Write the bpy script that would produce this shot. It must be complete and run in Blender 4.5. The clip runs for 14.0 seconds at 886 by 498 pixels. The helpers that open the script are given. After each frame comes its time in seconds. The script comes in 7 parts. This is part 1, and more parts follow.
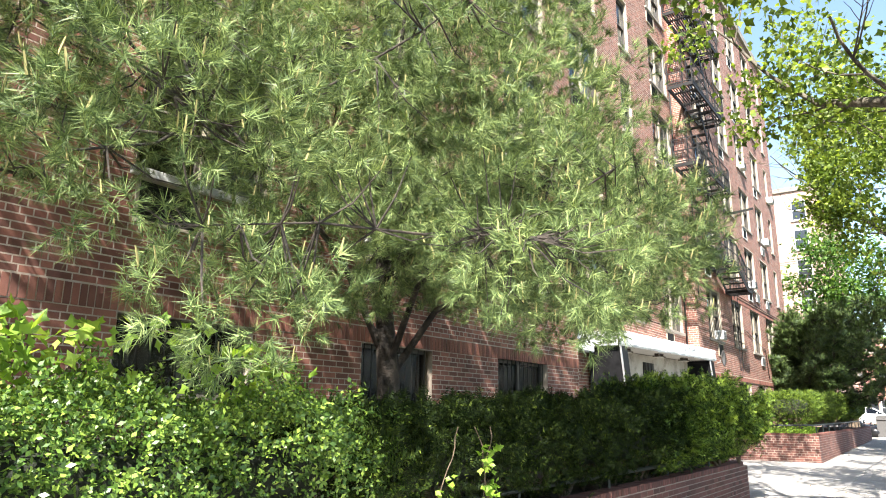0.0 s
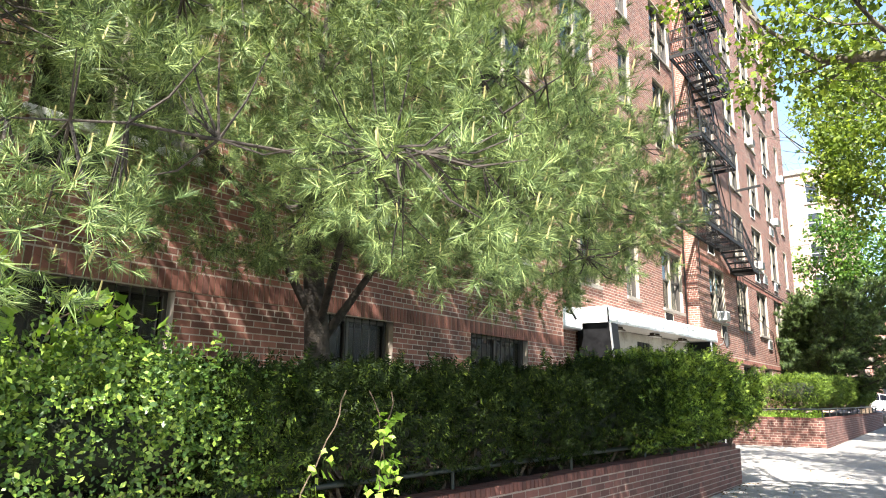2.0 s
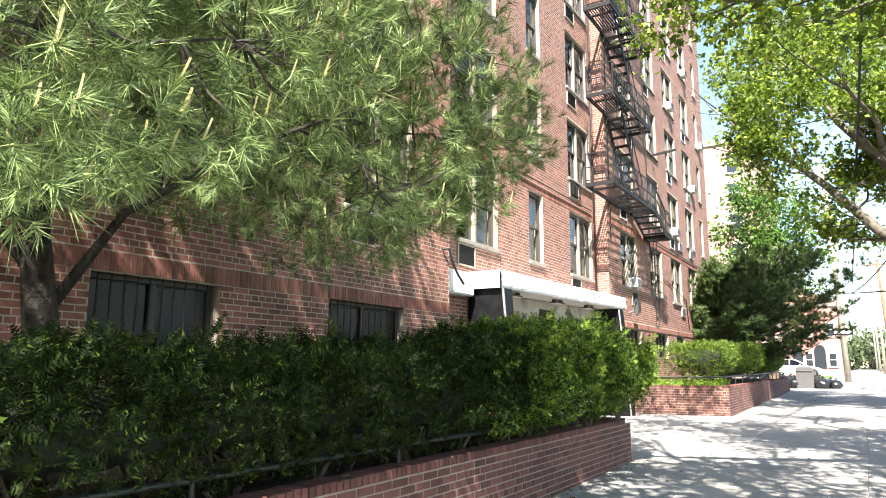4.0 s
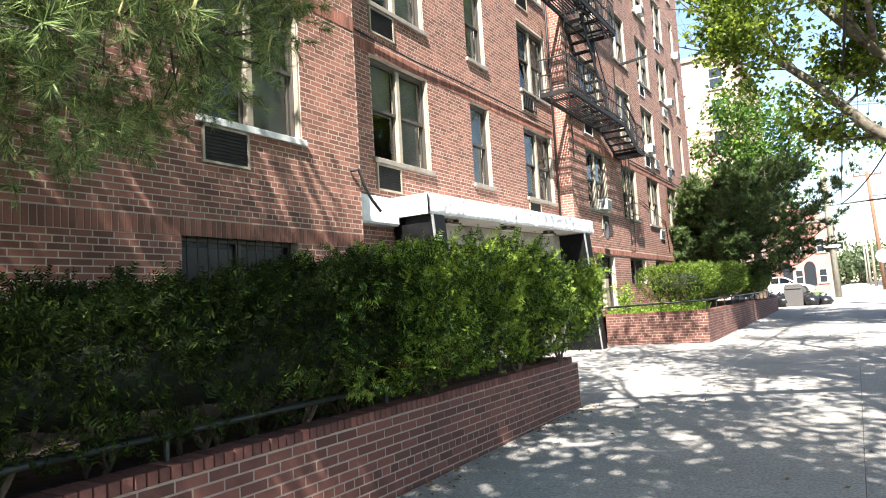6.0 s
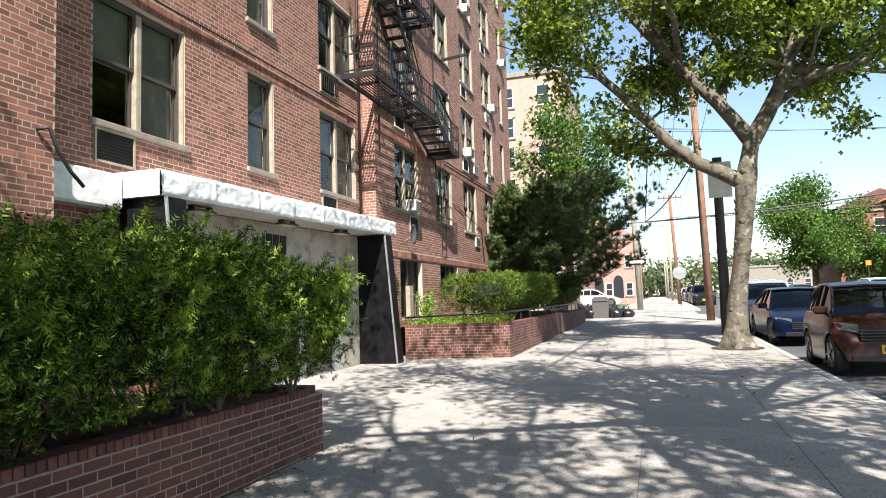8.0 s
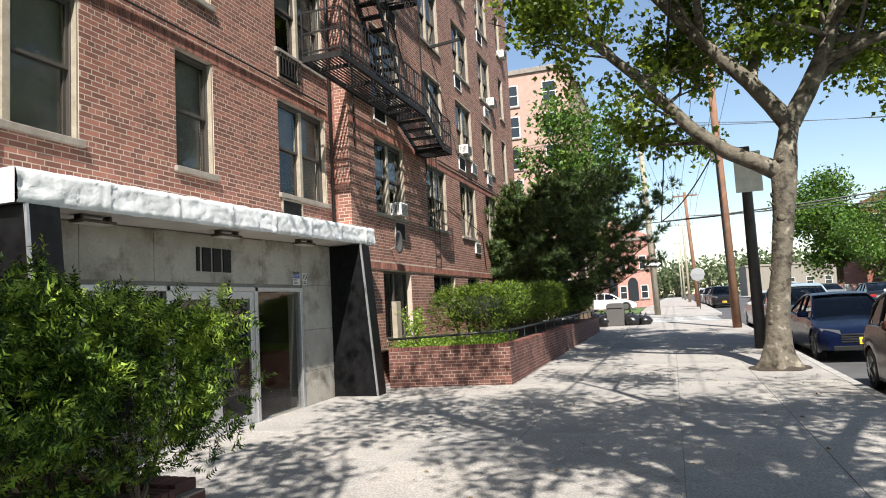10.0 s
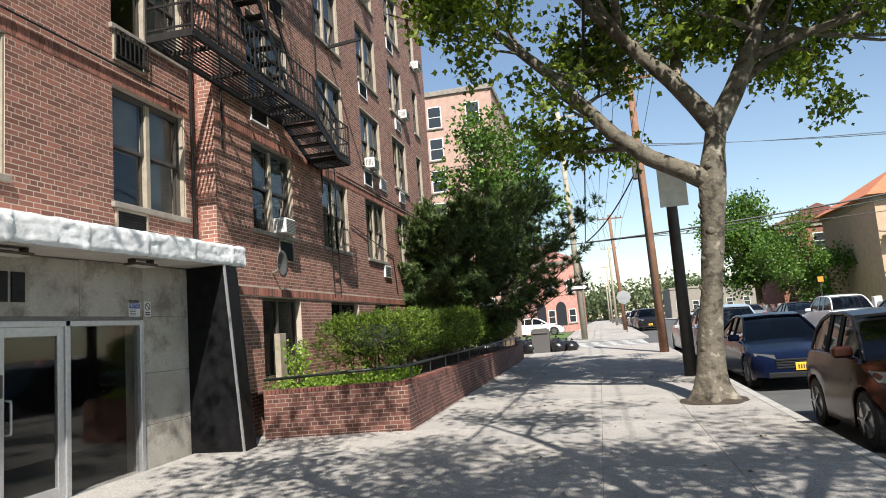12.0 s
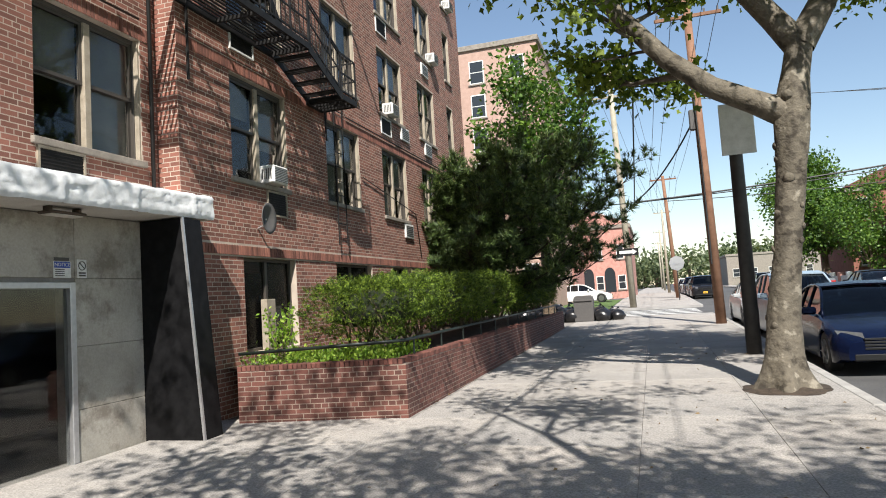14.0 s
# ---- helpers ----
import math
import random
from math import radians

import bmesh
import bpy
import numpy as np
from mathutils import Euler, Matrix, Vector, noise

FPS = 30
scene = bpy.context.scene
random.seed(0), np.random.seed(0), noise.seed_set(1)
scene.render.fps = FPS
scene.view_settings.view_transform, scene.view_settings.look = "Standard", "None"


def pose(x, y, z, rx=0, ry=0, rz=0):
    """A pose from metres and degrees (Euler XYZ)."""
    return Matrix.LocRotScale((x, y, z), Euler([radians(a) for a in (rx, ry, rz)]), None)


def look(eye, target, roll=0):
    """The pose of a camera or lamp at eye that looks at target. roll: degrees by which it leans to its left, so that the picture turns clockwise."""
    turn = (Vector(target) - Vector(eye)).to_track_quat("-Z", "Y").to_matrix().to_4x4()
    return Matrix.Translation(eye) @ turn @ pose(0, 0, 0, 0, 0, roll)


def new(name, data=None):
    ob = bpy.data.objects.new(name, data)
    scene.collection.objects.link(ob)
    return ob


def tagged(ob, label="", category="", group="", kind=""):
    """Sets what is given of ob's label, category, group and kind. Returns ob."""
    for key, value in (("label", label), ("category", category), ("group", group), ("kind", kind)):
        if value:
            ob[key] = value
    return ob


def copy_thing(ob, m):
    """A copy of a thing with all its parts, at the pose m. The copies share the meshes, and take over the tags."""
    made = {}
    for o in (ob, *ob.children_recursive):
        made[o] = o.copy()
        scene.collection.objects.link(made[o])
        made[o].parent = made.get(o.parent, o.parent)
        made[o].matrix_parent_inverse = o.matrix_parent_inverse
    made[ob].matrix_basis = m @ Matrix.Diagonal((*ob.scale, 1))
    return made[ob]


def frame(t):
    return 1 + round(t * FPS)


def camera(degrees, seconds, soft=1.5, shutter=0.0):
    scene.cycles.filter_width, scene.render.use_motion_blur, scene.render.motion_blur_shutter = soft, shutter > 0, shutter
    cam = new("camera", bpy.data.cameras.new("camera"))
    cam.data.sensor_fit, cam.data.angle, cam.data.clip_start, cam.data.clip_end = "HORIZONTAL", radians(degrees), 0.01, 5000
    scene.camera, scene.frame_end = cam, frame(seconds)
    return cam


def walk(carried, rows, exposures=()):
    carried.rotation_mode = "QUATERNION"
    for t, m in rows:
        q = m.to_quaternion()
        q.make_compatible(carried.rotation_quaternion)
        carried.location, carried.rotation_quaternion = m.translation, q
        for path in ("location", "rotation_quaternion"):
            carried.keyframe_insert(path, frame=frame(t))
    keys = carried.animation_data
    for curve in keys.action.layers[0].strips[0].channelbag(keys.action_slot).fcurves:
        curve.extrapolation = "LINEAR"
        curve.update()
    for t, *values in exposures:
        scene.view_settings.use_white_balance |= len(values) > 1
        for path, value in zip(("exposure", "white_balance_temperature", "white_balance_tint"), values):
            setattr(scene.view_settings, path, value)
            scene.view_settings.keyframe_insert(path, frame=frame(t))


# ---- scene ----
cam = camera(66.7, 14.0, 1.0)
PATH = [
    (0, (1.024, -2.429, 1.39), (-0.122, -0.857, 1.853), 0.7),
    (0.5, (1.124, -2.244, 1.308), (-0.091, -0.747, 1.84), -0.3),
    (1, (1.01, -1.986, 1.343), (-0.147, -0.451, 1.895), -0.6),
    (1.5, (0.964, -1.649, 1.29), (-0.171, -0.078, 1.787), 1.1),
    (2, (1.106, -1.374, 1.263), (-0.076, 0.182, 1.688), 1.0),
    (2.5, (1.069, -0.93, 1.346), (0.002, 0.706, 1.772), 0.5),
    (3, (0.978, -0.463, 1.321), (-0.114, 1.156, 1.749), -0.4),
    (3.5, (1.164, -0.129, 1.309), (-0.028, 1.43, 1.696), -1.4),
    (4, (1.195, 0.361, 1.351), (0.156, 2.036, 1.69), 0.3),
    (4.2, (1.178, 0.57, 1.341), (0.263, 2.333, 1.58), -0.6),
    (6.3, (1.179, 2.917, 1.308), (0.126, 4.609, 1.474), -3.2),
    (6.5, (1.193, 3.123, 1.336), (0.15, 4.821, 1.503), -2.3),
    (7, (1.169, 3.636, 1.32), (0.221, 5.386, 1.521), -3.4),
    (7.5, (1.334, 4.09, 1.33), (0.487, 5.893, 1.505), -3.8),
    (8, (1.317, 4.7, 1.36), (0.716, 6.601, 1.515), -1.8),
    (8.2, (1.245, 4.976, 1.353), (0.71, 6.9, 1.473), -2.3),
    (10.3, (1.123, 7.28, 1.681), (0.481, 9.164, 1.878), -3.1),
    (10.5, (1.145, 7.493, 1.71), (0.546, 9.379, 2.001), -3.9),
    (11, (1.14, 8.031, 1.69), (0.526, 9.909, 1.998), -3.6),
    (11.5, (1.243, 8.526, 1.733), (0.611, 10.403, 2.005), -3.7),
    (12, (1.244, 9.094, 1.632), (0.808, 11.032, 1.869), -4.3),
    (12.5, (1.386, 9.595, 1.597), (0.835, 11.505, 1.821), -6.0),
    (13, (1.328, 10.205, 1.671), (0.888, 12.135, 1.955), -3.6),
    (13.5, (1.3, 10.719, 1.647), (0.802, 12.643, 1.873), -3.9),
    (14, (1.35, 11.26, 1.632), (0.763, 13.167, 1.776), -3.6),
]
walk(cam, [(t, look(eye, target, roll)) for t, eye, target, roll in PATH],
     exposures=[(0, 2.22), (3.5, 2.3), (6.3, 1.93), (8.0, 1.38), (10.3, 1.0), (14, 0.86)])

# ---- world, sun ----
SUN = Vector((0.30, -0.84, 1.0)).normalized()          # towards the sun
world = bpy.data.worlds.new("sky")
scene.world = world
world.use_nodes = True
wn = world.node_tree
sky = wn.nodes.new("ShaderNodeTexSky")
sky.sky_type, sky.sun_disc = "NISHITA", False
sky.sun_elevation = math.asin(SUN.z)
sky.sun_rotation = math.atan2(SUN.x, SUN.y)
sky.air_density, sky.dust_density, sky.ozone_density = 1.1, 0.4, 0.6
wn.links.new(sky.outputs[0], wn.nodes["Background"].inputs[0])
wn.nodes["Background"].inputs[1].default_value = 0.085
sun = new("sun", bpy.data.lights.new("sun", "SUN"))
sun.data.energy, sun.data.angle, sun.data.color = 5.0, radians(0.53), (1.0, 0.95, 0.875)
sun.matrix_world = look((8, -20, 50), Vector((8, -20, 50)) - SUN)


# ---- materials ----
def nodes_of(name):
    m = bpy.data.materials.new(name)
    m.use_nodes = True
    return m, m.node_tree.nodes, m.node_tree.links, m.node_tree.nodes["Principled BSDF"]


def ramp(ns, ls, source, stops):
    r = ns.new("ShaderNodeValToRGB")
    while len(r.color_ramp.elements) < len(stops):
        r.color_ramp.elements.new(0.5)
    for e, (p, c) in zip(r.color_ramp.elements, stops):
        e.position, e.color = p, (*c, 1)
    ls.new(source, r.inputs[0])
    return r.outputs[0]


def noise_at(ns, ls, scale, detail=4, rough=0.6, coords="Object"):
    tc = ns.new("ShaderNodeTexCoord")
    n = ns.new("ShaderNodeTexNoise")
    n.inputs["Scale"].default_value, n.inputs["Detail"].default_value, n.inputs["Roughness"].default_value = scale, detail, rough
    ls.new(tc.outputs[coords], n.inputs["Vector"])
    return n.outputs["Fac"]


def mixed(ns, ls, a, b, fac, mode="MULTIPLY"):
    m = ns.new("ShaderNodeMix")
    m.data_type, m.blend_type = "RGBA", mode
    if isinstance(fac, float):
        m.inputs[0].default_value = fac
    else:
        ls.new(fac, m.inputs[0])
    for i, v in ((6, a), (7, b)):
        if isinstance(v, tuple):
            m.inputs[i].default_value = (*v, 1)
        else:
            ls.new(v, m.inputs[i])
    return m.outputs[2]


def surface(name, dark, light, scale=6, rough=0.8, bump=0.3, fine=60, metal=0.0, spread=0.0, stain=None, island=True, spec=0.5, grain=0.6, low=0.72):
    """Two scales of variation, fine relief, and an own tone for each separate piece."""
    m, ns, ls, p = nodes_of(name)
    big = noise_at(ns, ls, scale)
    col = ramp(ns, ls, big, [(0.3, dark), (0.7, light)])
    small = noise_at(ns, ls, fine, 3)
    col = mixed(ns, ls, col, ramp(ns, ls, small, [(0.25, (low, low, low)), (0.7, (1.1, 1.1, 1.1))]), grain)
    if spread:
        if island:
            rnd = ns.new("ShaderNodeNewGeometry").outputs["Random Per Island"]
        else:
            rnd = ns.new("ShaderNodeObjectInfo").outputs["Random"]
        lo, hi = 1 - spread, 1 + spread
        col = mixed(ns, ls, col, ramp(ns, ls, rnd, [(0, (lo, lo, lo)), (1, (hi, hi * 0.97, hi * 0.94))]), 1.0)
    if stain:
        s = noise_at(ns, ls, stain[1], 6, 0.7)
        col = mixed(ns, ls, col, stain[0], ramp(ns, ls, s, [(stain[2], (0, 0, 0)), (stain[2] + 0.13, (0.8, 0.8, 0.8))]), "MIX")
    ls.new(col, p.inputs["Base Color"])
    p.inputs["Roughness"].default_value, p.inputs["Metallic"].default_value = rough, metal
    p.inputs["Specular IOR Level"].default_value = spec
    if bump:
        b = ns.new("ShaderNodeBump")
        b.inputs["Strength"].default_value, b.inputs["Distance"].default_value = bump, 0.01
        ls.new(small, b.inputs["Height"])
        ls.new(b.outputs[0], p.inputs["Normal"])
    return m


def leafy(name, stops, translucent=0.4, rough=0.5, clump=None, spec=0.4):
    """A leaf: each has a tone of its own, and lets light through."""
    m, ns, ls, p = nodes_of(name)
    rnd = ns.new("ShaderNodeNewGeometry").outputs["Random Per Island"]
    col = ramp(ns, ls, rnd, stops)
    big = noise_at(ns, ls, 1.1, 3)
    col = mixed(ns, ls, col, ramp(ns, ls, big, [(0.3, (0.75, 0.8, 0.75)), (0.7, (1.15, 1.1, 1.0))]), 0.8)
    if clump:                                         # young growth in clumps, bright as sunlit tips
        c = noise_at(ns, ls, clump[0], 2)
        col = mixed(ns, ls, col, clump[1], ramp(ns, ls, c, [(clump[2], (0, 0, 0)), (clump[2] + 0.1, (0.85, 0.85, 0.85))]), "MIX")
    ls.new(col, p.inputs["Base Color"])
    p.inputs["Roughness"].default_value = rough
    p.inputs["Specular IOR Level"].default_value = spec
    t = ns.new("ShaderNodeBsdfTranslucent")
    warm = mixed(ns, ls, col, (1.35, 1.35, 0.6), 1.0)
    ls.new(warm, t.inputs[0])
    x = ns.new("ShaderNodeMixShader")
    x.inputs[0].default_value = translucent
    ls.new(p.outputs[0], x.inputs[1])
    ls.new(t.outputs[0], x.inputs[2])
    ls.new(x.outputs[0], ns["Material Output"].inputs[0])
    return m


def plain(name, colour, rough=0.5, metal=0.0, spec=0.5, coat=0.0):
    m, ns, ls, p = nodes_of(name)
    n = noise_at(ns, ls, 18, 4)
    c = mixed(ns, ls, colour, ramp(ns, ls, n, [(0.3, (0.8, 0.8, 0.8)), (0.7, (1.1, 1.1, 1.1))]), 0.6)
    ls.new(c, p.inputs["Base Color"])
    p.inputs["Roughness"].default_value, p.inputs["Metallic"].default_value = rough, metal
    p.inputs["Specular IOR Level"].default_value, p.inputs["Coat Weight"].default_value = spec, coat
    return m


BRICK = surface("red brick", (0.185, 0.075, 0.055), (0.275, 0.118, 0.088), 2.2, 0.88, 0.10, 90, spread=0.36, stain=((0.12, 0.055, 0.042), 1.3, 0.60))
BRICK_PIECE = surface("loose-toned red brick", (0.185, 0.075, 0.055), (0.275, 0.118, 0.088), 2.2, 0.88, 0.10, 90, spread=0.36, island=False)
BRICK_LOW = surface("dark red brick", (0.092, 0.036, 0.028), (0.172, 0.066, 0.051), 2.6, 0.85, 0.10, 90, spread=0.34, stain=((0.07, 0.038, 0.034), 1.7, 0.58))
BRICK_LOW_PIECE = surface("loose-toned dark brick", (0.092, 0.036, 0.028), (0.172, 0.066, 0.051), 2.6, 0.85, 0.10, 90, spread=0.34, island=False, stain=((0.07, 0.038, 0.034), 1.7, 0.58))
MORTAR = surface("sandy mortar", (0.38, 0.31, 0.255), (0.52, 0.44, 0.365), 3, 0.95, 0.08, 120)
CONCRETE = surface("worn pale concrete", (0.31, 0.297, 0.285), (0.465, 0.44, 0.41), 0.7, 0.92, 0.8, 45, spread=0.07, stain=((0.18, 0.165, 0.152), 1.3, 0.55), grain=1.0, low=0.45)
CONCRETE_SLAB = surface("worn pale concrete slab", (0.31, 0.297, 0.285), (0.465, 0.44, 0.41), 0.7, 0.92, 0.8, 45, spread=0.07, island=False, stain=((0.18, 0.165, 0.152), 1.3, 0.55), grain=1.0, low=0.45)
MORTAR_DARK = surface("weathered planter mortar", (0.24, 0.18, 0.145), (0.34, 0.27, 0.22), 3, 0.95, 0.08, 120)
JOINT = surface("dirty joint", (0.18, 0.165, 0.15), (0.27, 0.25, 0.23), 4, 0.95, 0.3)
KERB = surface("grey kerb stone", (0.27, 0.26, 0.25), (0.40, 0.39, 0.37), 2, 0.9, 0.3)
ASPHALT = surface("grey asphalt", (0.055, 0.055, 0.058), (0.10, 0.10, 0.10), 0.8, 0.93, 0.6, 110)
ROADPAINT = surface("worn white road paint", (0.5, 0.5, 0.48), (0.75, 0.75, 0.73), 6, 0.85, 0.2, stain=((0.16, 0.16, 0.16), 5, 0.6))
SOIL = surface("dark soil", (0.022, 0.016, 0.011), (0.07, 0.05, 0.035), 9, 0.97, 0.9, 50)
GRASSY = surface("lawn earth", (0.05, 0.09, 0.02), (0.10, 0.17, 0.04), 4, 0.95, 0.6)
LIMESTONE = surface("weathered limestone sill", (0.19, 0.165, 0.14), (0.31, 0.275, 0.235), 5, 0.85, 0.3)
STUCCO = surface("stained beige stone panel", (0.31, 0.285, 0.245), (0.47, 0.44, 0.385), 1.3, 0.85, 0.3, 40, stain=((0.15, 0.125, 0.10), 1.4, 0.50))
SOFFIT = surface("off-white soffit paint", (0.5, 0.47, 0.42), (0.62, 0.59, 0.54), 2, 0.8, 0.2)
MEMBRANE = surface("white coated roofing membrane", (0.62, 0.63, 0.64), (0.85, 0.86, 0.87), 3, 0.5, 0.9, 9, stain=((0.40, 0.39, 0.37), 2.6, 0.63))
GRANITE = surface("black speckled granite", (0.005, 0.005, 0.0055), (0.013, 0.013, 0.014), 8, 0.42, 0.05, 140, stain=((0.16, 0.155, 0.15), 70, 0.70), spec=0.12)
ALU = plain("brushed aluminium frame", (0.55, 0.55, 0.56), 0.38, 0.75)
CREAM = surface("cream window paint", (0.27, 0.23, 0.175), (0.40, 0.345, 0.27), 6, 0.6, 0.2, stain=((0.16, 0.13, 0.10), 4, 0.62))
BROWNFRAME = plain("dark bronze window frame", (0.06, 0.052, 0.045), 0.45)
WHITE = surface("dirty white paint", (0.55, 0.55, 0.53), (0.74, 0.74, 0.72), 6, 0.55, 0.1)
IRON = surface("black painted iron", (0.008, 0.008, 0.009), (0.024, 0.022, 0.021), 7, 0.6, 0.2, spec=0.25, stain=((0.07, 0.035, 0.02), 6, 0.66))
RUSTMETAL = surface("rusty brown sheet metal", (0.05, 0.035, 0.025), (0.12, 0.085, 0.06), 9, 0.7, 0.2)
ROOFTILE = surface("orange clay roof tile", (0.42, 0.13, 0.06), (0.56, 0.20, 0.10), 3, 0.85, 0.6, 14)
TANRENDER = surface("tan rendered wall", (0.42, 0.29, 0.20), (0.52, 0.37, 0.26), 2, 0.9, 0.2)
GREENPIPE = surface("dark green pipe paint", (0.008, 0.013, 0.011), (0.017, 0.025, 0.020), 7, 0.45, 0.1)
BLIND = surface("grey blind", (0.15, 0.15, 0.145), (0.23, 0.23, 0.215), 2, 0.8, 0.1)
# near-black plaster: the dimness of the rooms is in its colour
DARKROOM = surface("room plaster darkened as unlit", (0.03, 0.028, 0.025), (0.06, 0.056, 0.05), 2, 0.9, 0.1)
PLASTICGREY = plain("grey plastic", (0.085, 0.08, 0.078), 0.55)
BAGBLACK = surface("black bin bag", (0.008, 0.008, 0.009), (0.02, 0.02, 0.022), 5, 0.28, 0.5, 16)
POLEWOOD = surface("brown pole wood", (0.17, 0.085, 0.05), (0.27, 0.145, 0.09), 3, 0.85, 0.6, 40)
POLEGREY = surface("weathered grey pole wood", (0.30, 0.27, 0.20), (0.42, 0.38, 0.30), 3, 0.9, 0.5, 40)
CABLE = plain("black cable", (0.012, 0.012, 0.012), 0.6)
STEELPAINT = surface("dark steel post", (0.018, 0.017, 0.017), (0.045, 0.042, 0.04), 4, 0.55, 0.2)
TANBRICK = surface("tan brick", (0.38, 0.25, 0.20), (0.47, 0.32, 0.26), 3, 0.9, 0.4, 30)
PINKSTONE = surface("pink-red brick", (0.42, 0.20, 0.16), (0.56, 0.30, 0.25), 3, 0.9, 0.4, 30)


def bark_material(name, base, patch, pale, scale=5.0):
    m, ns, ls, p = nodes_of(name)
    a = noise_at(ns, ls, scale, 5, 0.55)
    b = noise_at(ns, ls, scale * 2.2, 4, 0.6)
    col = ramp(ns, ls, a, [(0.38, base), (0.47, patch), (0.60, patch), (0.66, pale)])
    col = mixed(ns, ls, col, ramp(ns, ls, b, [(0.3, (0.6, 0.6, 0.6)), (0.65, (1.1, 1.1, 1.1))]), 0.7)
    ls.new(col, p.inputs["Base Color"])
    p.inputs["Roughness"].default_value = 0.85
    bm = ns.new("ShaderNodeBump")
    bm.inputs["Strength"].default_value, bm.inputs["Distance"].default_value = 0.9, 0.035
    ls.new(b, bm.inputs["Height"])
    ls.new(bm.outputs[0], p.inputs["Normal"])
    return m


PLANEBARK = bark_material("mottled plane bark", (0.048, 0.039, 0.028), (0.125, 0.107, 0.08), (0.25, 0.222, 0.175), 4.2)
PINEBARK = bark_material("dark pine bark", (0.02, 0.016, 0.013), (0.045, 0.035, 0.027), (0.075, 0.058, 0.045), 9)
TWIG = bark_material("brown twig", (0.06, 0.04, 0.025), (0.12, 0.085, 0.055), (0.17, 0.13, 0.09), 14)
# bright clumps hold both young growth and the look of sunlit tips
YEW = leafy("yew needles", [(0, (0.010, 0.022, 0.005)), (0.45, (0.028, 0.058, 0.009)), (0.8, (0.125, 0.205, 0.03)), (1, (0.28, 0.39, 0.055))], 0.12, 0.5, (5.0, (0.28, 0.38, 0.055), 0.53), 0.2)
# darker copy of YEW: the shade on that stretch is in its colour
YEW_SHADED = leafy("yew needles darkened as shade", [(0, (0.007, 0.014, 0.004)), (0.6, (0.016, 0.029, 0.006)), (0.92, (0.036, 0.056, 0.010)), (1, (0.11, 0.15, 0.022))], 0.08, 0.65, None, 0.12)
# greyed green puts the distance haze into the leaf colour
FARWOOD = leafy("far leaves greyed as haze", [(0, (0.06, 0.085, 0.045)), (0.6, (0.11, 0.14, 0.07)), (1, (0.17, 0.20, 0.11))], 0.3)
# broader leaves, with the sunlight on that stretch put into their colour
PRIVET = leafy("shrub leaves brightened as sunlit", [(0, (0.03, 0.065, 0.012)), (0.5, (0.075, 0.145, 0.024)), (1, (0.27, 0.38, 0.065))], 0.15, 0.42)
YEW_BRIGHT = leafy("clipped bright hedge leaves", [(0, (0.018, 0.036, 0.006)), (0.5, (0.046, 0.085, 0.011)), (1, (0.22, 0.30, 0.038))], 0.07, 0.55, None, 0.2)
PINE = leafy("blue-green pine needles", [(0, (0.030, 0.055, 0.020)), (0.55, (0.140, 0.20, 0.078)), (1, (0.35, 0.43, 0.165))], 0.07, 0.45, None, 0.2)
PINE_DARK = leafy("dark pine needles", [(0, (0.025, 0.045, 0.015)), (0.6, (0.06, 0.10, 0.03)), (1, (0.17, 0.24, 0.07))], 0.15, 0.5)
CANDLE = plain("pale pine shoot", (0.34, 0.30, 0.12), 0.8)
PLANELEAF = leafy("plane leaves", [(0, (0.05, 0.085, 0.018)), (0.5, (0.14, 0.205, 0.036)), (1, (0.32, 0.40, 0.075))], 0.5)
FARLEAF = leafy("broad leaves", [(0, (0.03, 0.075, 0.014)), (0.6, (0.075, 0.155, 0.022)), (1, (0.15, 0.25, 0.04))], 0.35)
GROUNDLEAF = leafy("low lime-green leaves", [(0, (0.12, 0.22, 0.03)), (0.6, (0.22, 0.36, 0.05)), (1, (0.40, 0.52, 0.10))], 0.4)


def glass_material(name, tint, rough=0.03, gloss=0.62):
    """A thin pane: the room behind shows through, the street mirrors on it."""
    m, ns, ls, p = nodes_of(name)
    t = ns.new("ShaderNodeBsdfTransparent")
    t.inputs[0].default_value = (*tint, 1)
    g = ns.new("ShaderNodeBsdfGlossy")
    g.inputs["Roughness"].default_value = rough
    lw = ns.new("ShaderNodeLayerWeight")
    lw.inputs[0].default_value = 0.5
    f = ns.new("ShaderNodeMath")
    f.operation = "POWER"
    f.inputs[1].default_value = 4.5
    ls.new(lw.outputs["Facing"], f.inputs[0])
    gain = ns.new("ShaderNodeMath")
    gain.operation, gain.use_clamp = "MULTIPLY_ADD", True
    gain.inputs[1].default_value, gain.inputs[2].default_value = gloss, 0.04
    ls.new(f.outputs[0], gain.inputs[0])
    x = ns.new("ShaderNodeMixShader")
    ls.new(gain.outputs[0], x.inputs[0])
    ls.new(t.outputs[0], x.inputs[1])
    ls.new(g.outputs[0], x.inputs[2])
    ls.new(x.outputs[0], ns["Material Output"].inputs[0])
    return m


PANE = glass_material("window glass", (0.86, 0.88, 0.88))
CARGLASS = glass_material("tinted car glass", (0.12, 0.14, 0.16), 0.03, 0.8)
DUSTYPANE = glass_material("dusty basement glass", (0.5, 0.5, 0.48), 0.4, 0.12)


